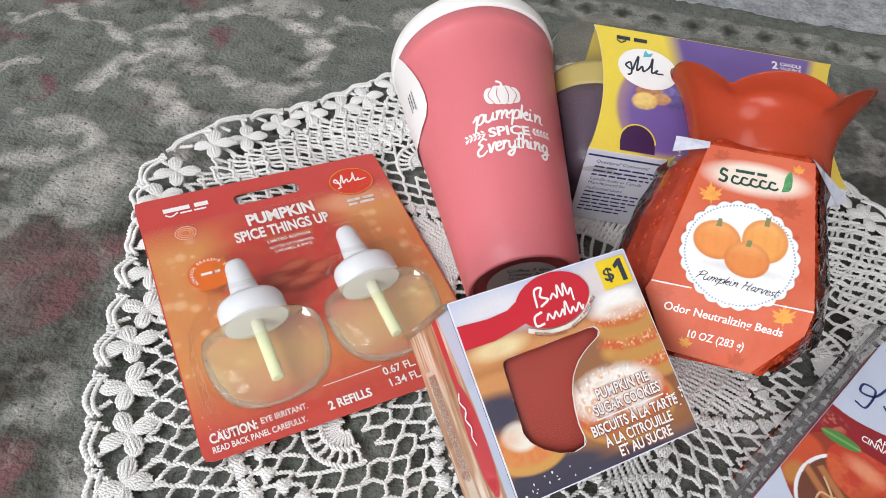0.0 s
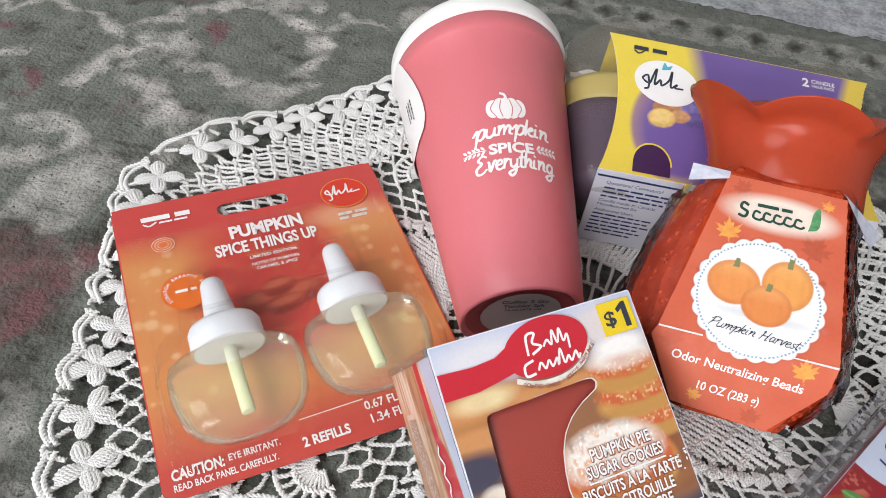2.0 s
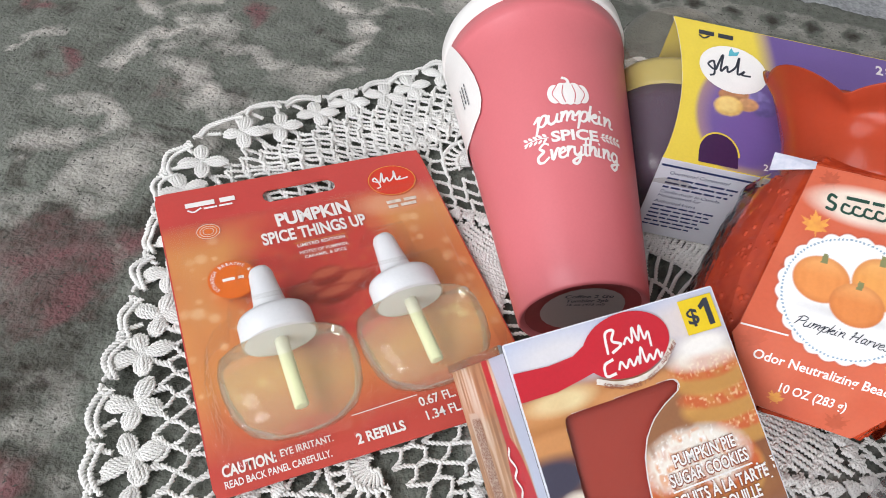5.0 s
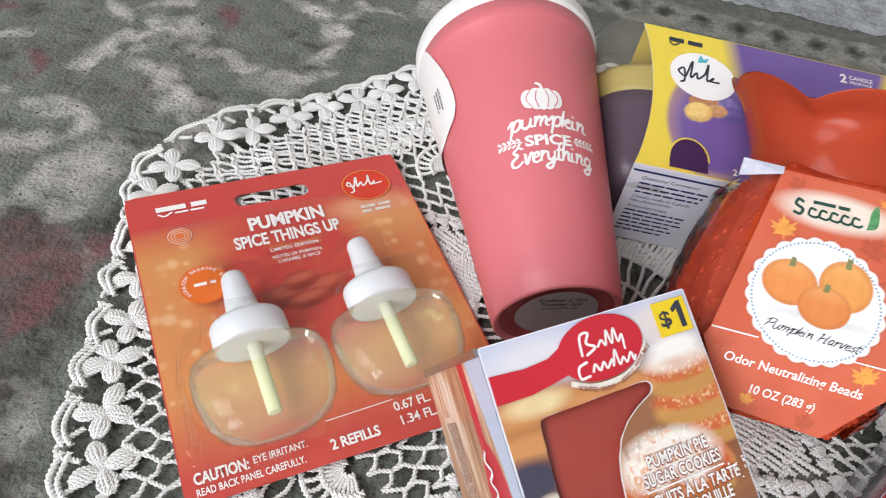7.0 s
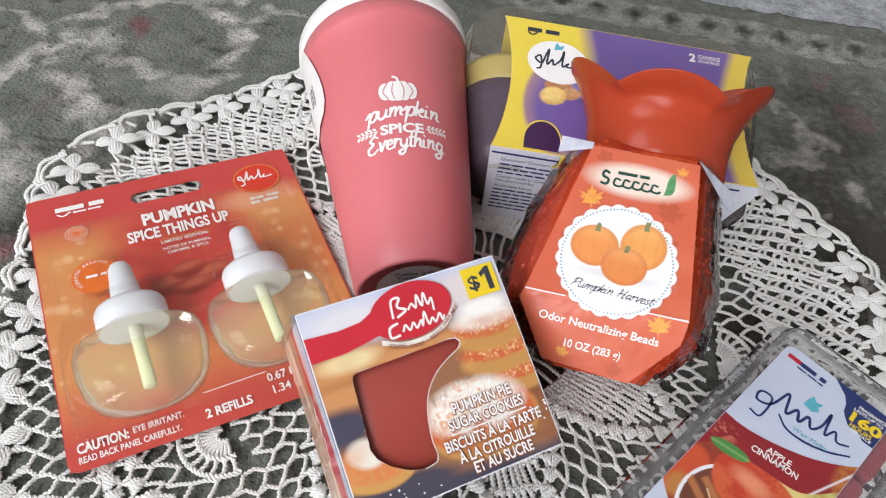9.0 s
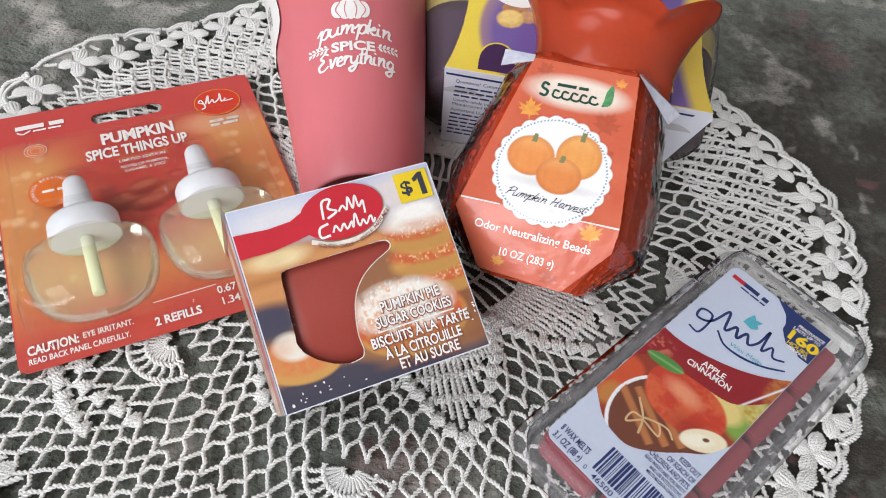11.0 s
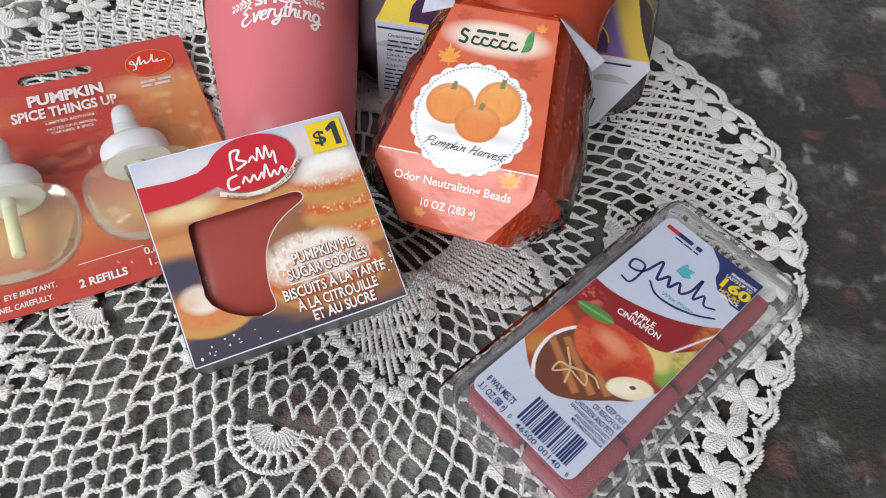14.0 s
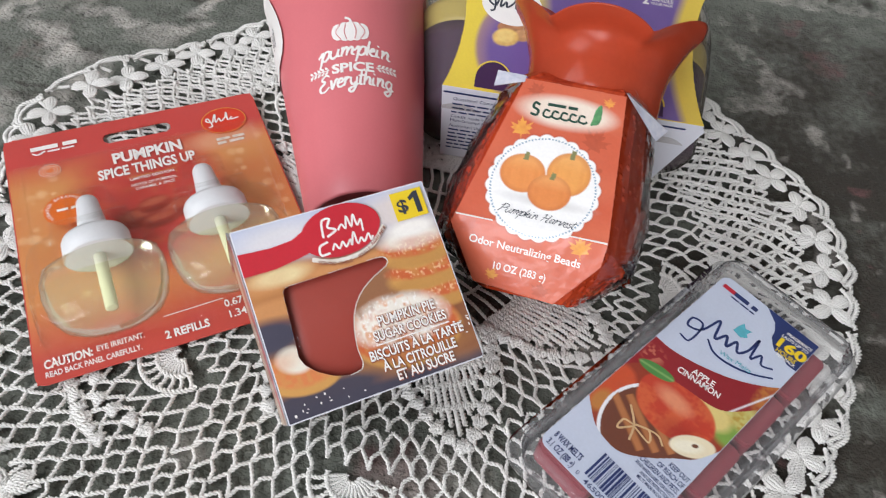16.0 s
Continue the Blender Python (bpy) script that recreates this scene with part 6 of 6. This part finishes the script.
    # blister: plateau with two domes
    def dome(x, y):
        h = 0.0
        ex = min(x - 0.006, W - 0.006 - x, y - 0.010, 0.1200 - y)
        if ex > 0:
            h = 0.0035 * min(1.0, ex / 0.0025)
        for cx, cy in ((0.0345, 0.0345), (0.0868, 0.0375)):
            q = 1 - ((x - cx) / 0.0295) ** 4 - ((y - cy + 0.003) / 0.0255) ** 4
            if q > 0:
                h = max(h, 0.0035 + 0.0210 * min(1.0, q * 2.6) ** 0.5)
            q = min(1 - ((x - cx) / 0.0098) ** 4, 1 - ((y - cy - 0.022) / 0.0272) ** 6)
            if q > 0:
                h = max(h, 0.0035 + 0.0155 * min(1.0, q * 2.4) ** 0.5)
            q = min(1 - ((x - cx) / 0.0172) ** 6, 1 - ((y - cy - 0.0160) / 0.0115) ** 6)
            if q > 0:
                h = max(h, 0.0035 + 0.0205 * min(1.0, q * 2.6) ** 0.5)
        return h

    nx, ny = 96, 100
    vs, fs = [], []
    for i in range(nx + 1):
        for j in range(ny + 1):
            x, y = 0.003 + (W - 0.006) * i / nx, 0.006 + 0.1170 * j / ny
            vs.append((x, y, 0.0011 + dome(x, y)))
    for i in range(nx):
        for j in range(ny):
            k = i * (ny + 1) + j
            fs.append((k, k + ny + 1, k + ny + 2, k + 1))
    bl_part = part("blister", mesh_of(vs, fs, True), BLISTER, t, "clear plastic blister")
    bl_part.visible_shadow = False


build_refill_pack()

# ---- wax melt clamshell ----


def build_clamshell():
    t = thing("wax_melt_pack", axes((0.2195, 0.2390, 0.0040), (0.764, -0.646, 0.0), (0.638, 0.770, 0.0)), "clear clamshell of red wax melts with a printed label", "wax melts")
    W, L, HT = 0.0685, 0.1462, 0.0185

    def shell(grow, z0, z1, r):
        """Rounded tub walls with ribs."""
        rings = []
        for k, (z, inset) in enumerate(((z0, 0.0035), (z0 + 0.002, 0.0025), (z1 - 0.003, 0.0008), (z1 - 0.0006, 0.0014), (z1, 0.0026))):
            pts = rrect(inset - grow, inset - grow, W - inset + grow, L - inset + grow, r, 6)
            rings.append([(x, y, z) for x, y in pts])
        vs, fs = loft(rings)
        return vs, fs

    # eight cubes of wax, two by four
    cw, cl = 0.0265, 0.0285
    cube = None
    for i in range(2):
        for j in range(4):
            x0, y0 = 0.0060 + i * 0.0288, 0.0085 + j * 0.0312
            me = slab(rrect(-cw / 2, -cl / 2, cw / 2, cl / 2, 0.003, 3), 0.0012, 0.0150, 0.0012) if cube is None else cube
            if cube is None:
                cube = me
                me.materials.append(WAX_CUBE)
            ob = new("wax_cube", cube)
            ob.parent = t
            ob.location = (x0 + cw / 2, y0 + cl / 2, 0)
            if i == 0 and j == 0:
                tagged(ob, "pink-red cube of wax")
    vs, fs = shell(0.0, 0.0, HT, 0.009)
    tub = part("clamshell", mesh_of(vs, fs, True), CLAMSHELL, t, "clear plastic clamshell")
    tub.visible_shadow = False
    # rim flange and hinge ribs
    ring_o, ring_i = rrect(-0.0030, -0.0030, W + 0.0030, L + 0.0030, 0.010, 6), rrect(0.0022, 0.0022, W - 0.0022, L - 0.0022, 0.008, 6)
    n = len(ring_o)
    vs = [(x, y, z) for z in (0.0085, 0.0097) for ring in (ring_o, ring_i) for x, y in ring]
    fs = []
    for j in range(n):
        k = (j + 1) % n
        fs += [(j, k, n + k, n + j), (2 * n + j, 3 * n + j, 3 * n + k, 2 * n + k), (j, 2 * n + j, 2 * n + k, k)]
    fl = part("rim", mesh_of(vs, fs, True), CLAMSHELL, t, "clear plastic rim")
    fl.visible_shadow = False
    ridge_o, ridge_i = rrect(0.0030, 0.0030, W - 0.0030, L - 0.0030, 0.008, 6), rrect(0.0052, 0.0052, W - 0.0052, L - 0.0052, 0.007, 6)
    vs = [(x, y, HT + 0.0001) for x, y in ridge_o] + [((a[0] + b[0]) / 2, (a[1] + b[1]) / 2, HT + 0.0012) for a, b in zip(ridge_o, ridge_i)] + [(x, y, HT + 0.0001) for x, y in ridge_i]
    fs = []
    for j in range(n):
        k = (j + 1) % n
        fs += [(j, k, n + k, n + j), (n + j, n + k, 2 * n + k, 2 * n + j)]
    rd = part("ridge", mesh_of(vs, fs, True), CLAMSHELL, t)
    rd.visible_shadow = False
    for y in (0.012, 0.030, 0.048, 0.066, 0.084, 0.102, 0.120, 0.136):
        for x in (0.0006, W - 0.0006):
            rb = part("rib", box_mesh(x - 0.0012, y - 0.0035, 0.0105, x + 0.0012, y + 0.0035, HT - 0.0035, 0.0008), CLAMSHELL, t)
            rb.visible_shadow = False
    # label
    z0, z = HT + 0.0006, 0.00015
    x0, y0, x1, y1 = 0.0065, 0.0085, 0.0546, 0.1310
    part("label", slab(rrect(x0, y0, x1, y1, 0.004, 6), HT + 0.0002, z0), LABEL_BLUE, t, "pale printed paper label")
    zz = z0 + z

    def put(name, me, m_, label=""):
        part(name, me, m_, t, label)

    def inside(poly):
        return [(min(max(x, x0 + 0.0002), x1 - 0.0002), min(max(y, y0 + 0.0002), y1 - 0.0002)) for x, y in poly]

    put("maker_mark", bars(0.0092, 0.1242, (0.0062,), 0.003, 0.0022, zz, 5), RED_INK, "small red and navy maker's mark")
    put("maker_mark", bars(0.0152, 0.1242, (0.0118,), 0.003, 0.0022, zz, 7), INK_NAVY)
    put("maker_mark", bars(0.0150, 0.1222, (0.0120,), 0.003, 0.0008, zz, 6), INK_NAVY)
    # script mark with its underline, climbing across the label
    tilt = pose(0.0115, 0.0885, 0, 0, 0, 14)

    def brush(pts, w=0.00125):
        me = ribbon([(x * 0.0385, y * 0.0170) for x, y in pts], w, zz, 8, 0.3)
        me.transform(tilt)
        return me

    put("script_mark", joined(brush([(0.02, 0.02), (0.14, -0.02), (0.19, 0.60), (0.06, 0.66), (0.05, 0.38), (0.20, 0.45), (0.33, 1.00), (0.36, 0.42), (0.46, 0.68), (0.50, 0.38), (0.58, 0.66), (0.63, 0.38), (0.72, 0.60), (0.78, 1.06),
                                     (0.77, 0.42), (0.86, 0.66), (0.90, 0.40), (1.02, 0.46)])), INK_NAVY, "dark blue script mark")
    put("script_underline", brush([(0.30, 0.30), (0.42, 0.02), (0.62, -0.06), (0.85, 0.02), (1.06, 0.22)], 0.0011), INK_NAVY)
    put("leaf_mark", flat([(0.0258, 0.1085), (0.0300, 0.1078), (0.0322, 0.1100), (0.0308, 0.1115), (0.0318, 0.1142), (0.0290, 0.1132), (0.0272, 0.1152), (0.0262, 0.1120)], zz + z), AQUA, "aqua leaf mark")
    put("label_lettering", words("Wax Melts", 0.0021, 0.0285, 0.0940, zz + z, 0.0140, 0.0, "LEFT", 9, 0.1), AQUA)
    put("corner_flash", flat(inside([(0.0290, 0.1308), (0.0544, 0.1308), (0.0544, 0.1125), (0.0500, 0.1122), (0.0470, 0.1145), (0.0430, 0.1140), (0.0405, 0.1165), (0.0385, 0.1190), (0.0378, 0.1225), (0.0355, 0.1262)]), zz), INK_NAVY, "navy corner flash")
    for txt, s, x_, y_, w, m_ in (("FRAGRANCE", 0.0016, 0.0420, 0.1250, 0.0115, INK_WHITE), ("LASTS UP TO", 0.0016, 0.0410, 0.1226, 0.0120, INK_WHITE), ("160", 0.0048, 0.0402, 0.1170, 0.0128, YELLOW),
                                  ("HOURS", 0.0022, 0.0430, 0.1142, 0.0090, YELLOW), ("PER PACK", 0.0014, 0.0445, 0.1127, 0.0085, INK_WHITE)):
        put("flash_lettering", words(txt, s, x_, y_, zz + z, w, 0.06 if txt == "160" else 0.03, "LEFT", 4), m_)
    # printed picture: maroon swash over apples, cinnamon and spice
    cv = Canvas(x0 + 0.0002, 0.0270, x1 - 0.0002, 0.1040, 0.00030)
    X, Y = cv.X, cv.Y
    soft, fine = cloud(X, Y, 0.006, 11), cloud(X, Y, 0.0012, 12)
    cv.lay(np.ones(X.shape), (0.54, 0.59, 0.70))
    curve = lambda pts: [(p.x, p.y) for p in smooth_line(pts, 6)]
    below = curve([(0.0040, 0.0395), (0.0100, 0.0345), (0.0165, 0.0298), (0.0230, 0.0282), (0.0300, 0.0288), (0.0380, 0.0350), (0.0450, 0.0430), (0.0510, 0.0500), (0.0570, 0.0660)])
    above = curve([(0.0570, 0.0900), (0.0500, 0.0790), (0.0430, 0.0725), (0.0300, 0.0700), (0.0180, 0.0680), (0.0100, 0.0640), (0.0050, 0.0560)])
    fruit = within(X, Y, below + above)
    cv.lay(fruit, (0.30, 0.045, 0.022))
    cv.lay(fruit * cv.disc(0.0500, 0.0745, 0.0110, 0.0100, 0.5), (0.55, 0.50, 0.16))
    cv.lay(fruit * cv.disc(0.0515, 0.0735, 0.0085, 0.0060, 0.6) * np.clip(0.6 + fine, 0, 1), (0.46, 0.30, 0.05))
    cv.lay(fruit * cv.disc(0.0530, 0.0665, 0.0060, 0.0050, 0.6), (0.20, 0.34, 0.06))
    cv.lay(fruit * cv.disc(0.0430, 0.0690, 0.0085, 0.0060, 0.4), (0.70, 0.56, 0.20))
    cv.lay(fruit * cv.disc(0.0095, 0.0475, 0.0085, 0.0120, 0.2) * (0.9 + 0.3 * soft), (0.58, 0.085, 0.030))
    cv.lay(fruit * cv.disc(0.0110, 0.0395, 0.0035, 0.0055, 0.6), (0.50, 0.20, 0.05))
    ring_d = np.hypot(X - 0.0315, (Y - 0.0440) * 0.93)
    cv.lay(fruit * (ring_d < 0.0185), (0.16, 0.050, 0.028))
    cv.lay(fruit * (np.abs(ring_d - 0.0188) < 0.0007) * (X < 0.0300), (0.82, 0.82, 0.84))
    for k in range(3):
        ax, ay = 0.0165 + 0.0030 * k, 0.0475 + 0.0012 * k
        d = np.abs((X - ax) * 0.44 + (Y - ay) * 0.90 - 0.0032 * (k - 1))
        run = (X - ax) * 0.90 - (Y - ay) * 0.44
        stick = np.clip((0.0019 - d) / 0.0004, 0, 1) * (run > -0.003) * (run < 0.0215) * (ring_d < 0.0185)
        cv.lay(fruit * stick, (0.44, 0.165, 0.060))
        cv.lay(fruit * stick * np.clip((d - 0.0009) / 0.0009, 0, 0.8), (0.22, 0.065, 0.025))
    apple = np.clip(cv.disc(0.0330, 0.0590, 0.0165, 0.0118, 0.07, 8) + cv.disc(0.0250, 0.0605, 0.0095, 0.0085, 0.07), 0, 1) * fruit
    cv.lay(apple, (0.52, 0.050, 0.024))
    cv.lay(apple * np.clip(0.35 + 0.8 * soft + 0.35 * fine, 0, 0.7), (0.66, 0.14, 0.05))
    cv.lay(apple * cv.disc(0.0300, 0.0620, 0.0075, 0.0035, 0.9) * 0.6, (0.80, 0.36, 0.20))
    cv.lay(apple * cv.disc(0.0430, 0.0510, 0.0100, 0.0060, 0.9) * 0.6, (0.30, 0.022, 0.014))
    cv.lay(fruit * cv.disc(0.0465, 0.0520, 0.0088, 0.0046, 0.10, 42), (0.80, 0.70, 0.48))
    cv.lay(fruit * cv.disc(0.0450, 0.0505, 0.0060, 0.0026, 0.5, 42), (0.86, 0.80, 0.62))
    cv.lay(fruit * cv.disc(0.0470, 0.0530, 0.0013, 0.0008, 0.3, 42), (0.16, 0.06, 0.03))
    top_ = curve([(0.0050, 0.0800), (0.0150, 0.0800), (0.0270, 0.0832), (0.0390, 0.0885), (0.0490, 0.0955), (0.0570, 0.1030)])
    swash = within(X, Y, top_ + above)
    cv.lay(swash, (0.27, 0.016, 0.022))
    cv.lay(swash * cv.disc(0.0545, 0.0930, 0.0050, 0.0100, 0.5) * (0.8 + 0.5 * fine), (0.46, 0.155, 0.035))
    cv.lay(swash * np.clip(1 - np.abs(X - 0.0475 - (Y - 0.0760) * 0.36) / 0.0007, 0, 1) * (X > 0.0420), (0.80, 0.80, 0.83))
    cv.lay(swash * cv.disc(0.0110, 0.0720, 0.0055, 0.0040, 0.6) * np.clip(fine * 2, 0, 0.6), (0.62, 0.20, 0.12))
    green = cv.disc(0.0170, 0.0672, 0.0078, 0.0028, 0.12, 12)
    cv.lay(green, (0.075, 0.24, 0.055))
    cv.lay(green * np.clip(1 - np.abs(Y - 0.0672 - (X - 0.0170) * 0.2) / 0.0008, 0, 0.7), (0.24, 0.42, 0.14))
    put("fruit_print", cv.sheet(zz, keep=lambda a, b: within(a, b, below + top_[::-1])), PRINT, "printed red apple, cinnamon sticks and maroon swash")
    put("twine_print", joined(ribbon([(0.0200, 0.0470), (0.0262, 0.0415), (0.0290, 0.0350)], 0.0009, zz + z), ribbon([(0.0262, 0.0415), (0.0315, 0.0440), (0.0345, 0.0400), (0.0272, 0.0408)], 0.0008, zz + 1.4 * z),
                              ribbon([(0.0258, 0.0412), (0.0222, 0.0400), (0.0228, 0.0355), (0.0264, 0.0404)], 0.0008, zz + 1.8 * z), ribbon([(0.0266, 0.0420), (0.0345, 0.0450), (0.0390, 0.0430)], 0.0008, zz + 2.2 * z)), TWINE)
    put("swash_lettering", words("APPLE", 0.0028, 0.0268, 0.0775, zz + z, 0.0100, 0.03, "LEFT", 9), INK_WHITE)
    put("swash_lettering", words("CINNAMON", 0.0028, 0.0222, 0.0735, zz + z, 0.0188, 0.03, "LEFT", 9), INK_WHITE)
    # small print and barcode
    put("label_lettering", words("8 WAX MELTS", 0.0027, 0.0092, 0.0142, zz, 0.0132, 0.03), INK_NAVY)
    put("label_lettering", words("3.1 OZ (88 g)", 0.0027, 0.0090, 0.0100, zz, 0.0130, 0.03), INK_NAVY)
    for txt, s, w, y_ in (("KEEP OUT", 0.0022, 0.0088, 0.0388), ("OF REACH OF", 0.0022, 0.0120, 0.0356), ("CHILDREN AND PETS.", 0.0022, 0.0175, 0.0324), ("READ INSIDE LABEL FOR SAFETY", 0.0014, 0.0178, 0.0302),
                          ("AND USE INSTRUCTIONS.", 0.0014, 0.0140, 0.0282), ("MELTS MADE IN CANADA", 0.0014, 0.0140, 0.0262)):
        put("label_lettering", words(txt, s, 0.0538 - w, y_, zz, w, 0.02), INK_NAVY)
    rnd = random.Random(9)
    x, code = 0.0266, []
    while x < 0.0500:
        w = rnd.choice((0.00025, 0.0004, 0.0007, 0.0010))
        code.append(flat([(x, 0.0122), (x + w, 0.0122), (x + w, 0.0242), (x, 0.0242)], zz))
        x += w + rnd.choice((0.00025, 0.0004, 0.0006))
    tagged(part("barcode", joined(*code), INK_NAVY, t), kind="stuff")
    put("barcode_digits", words("0", 0.0018, 0.0242, 0.0096, zz), INK_NAVY)
    put("barcode_digits", words("46500", 0.0021, 0.0282, 0.0092, zz, 0.0095, 0.01), INK_NAVY)
    put("barcode_digits", words("00140", 0.0021, 0.0392, 0.0092, zz, 0.0095, 0.01), INK_NAVY)
    put("barcode_digits", words("6", 0.0018, 0.0515, 0.0096, zz), INK_NAVY)


build_clamshell()
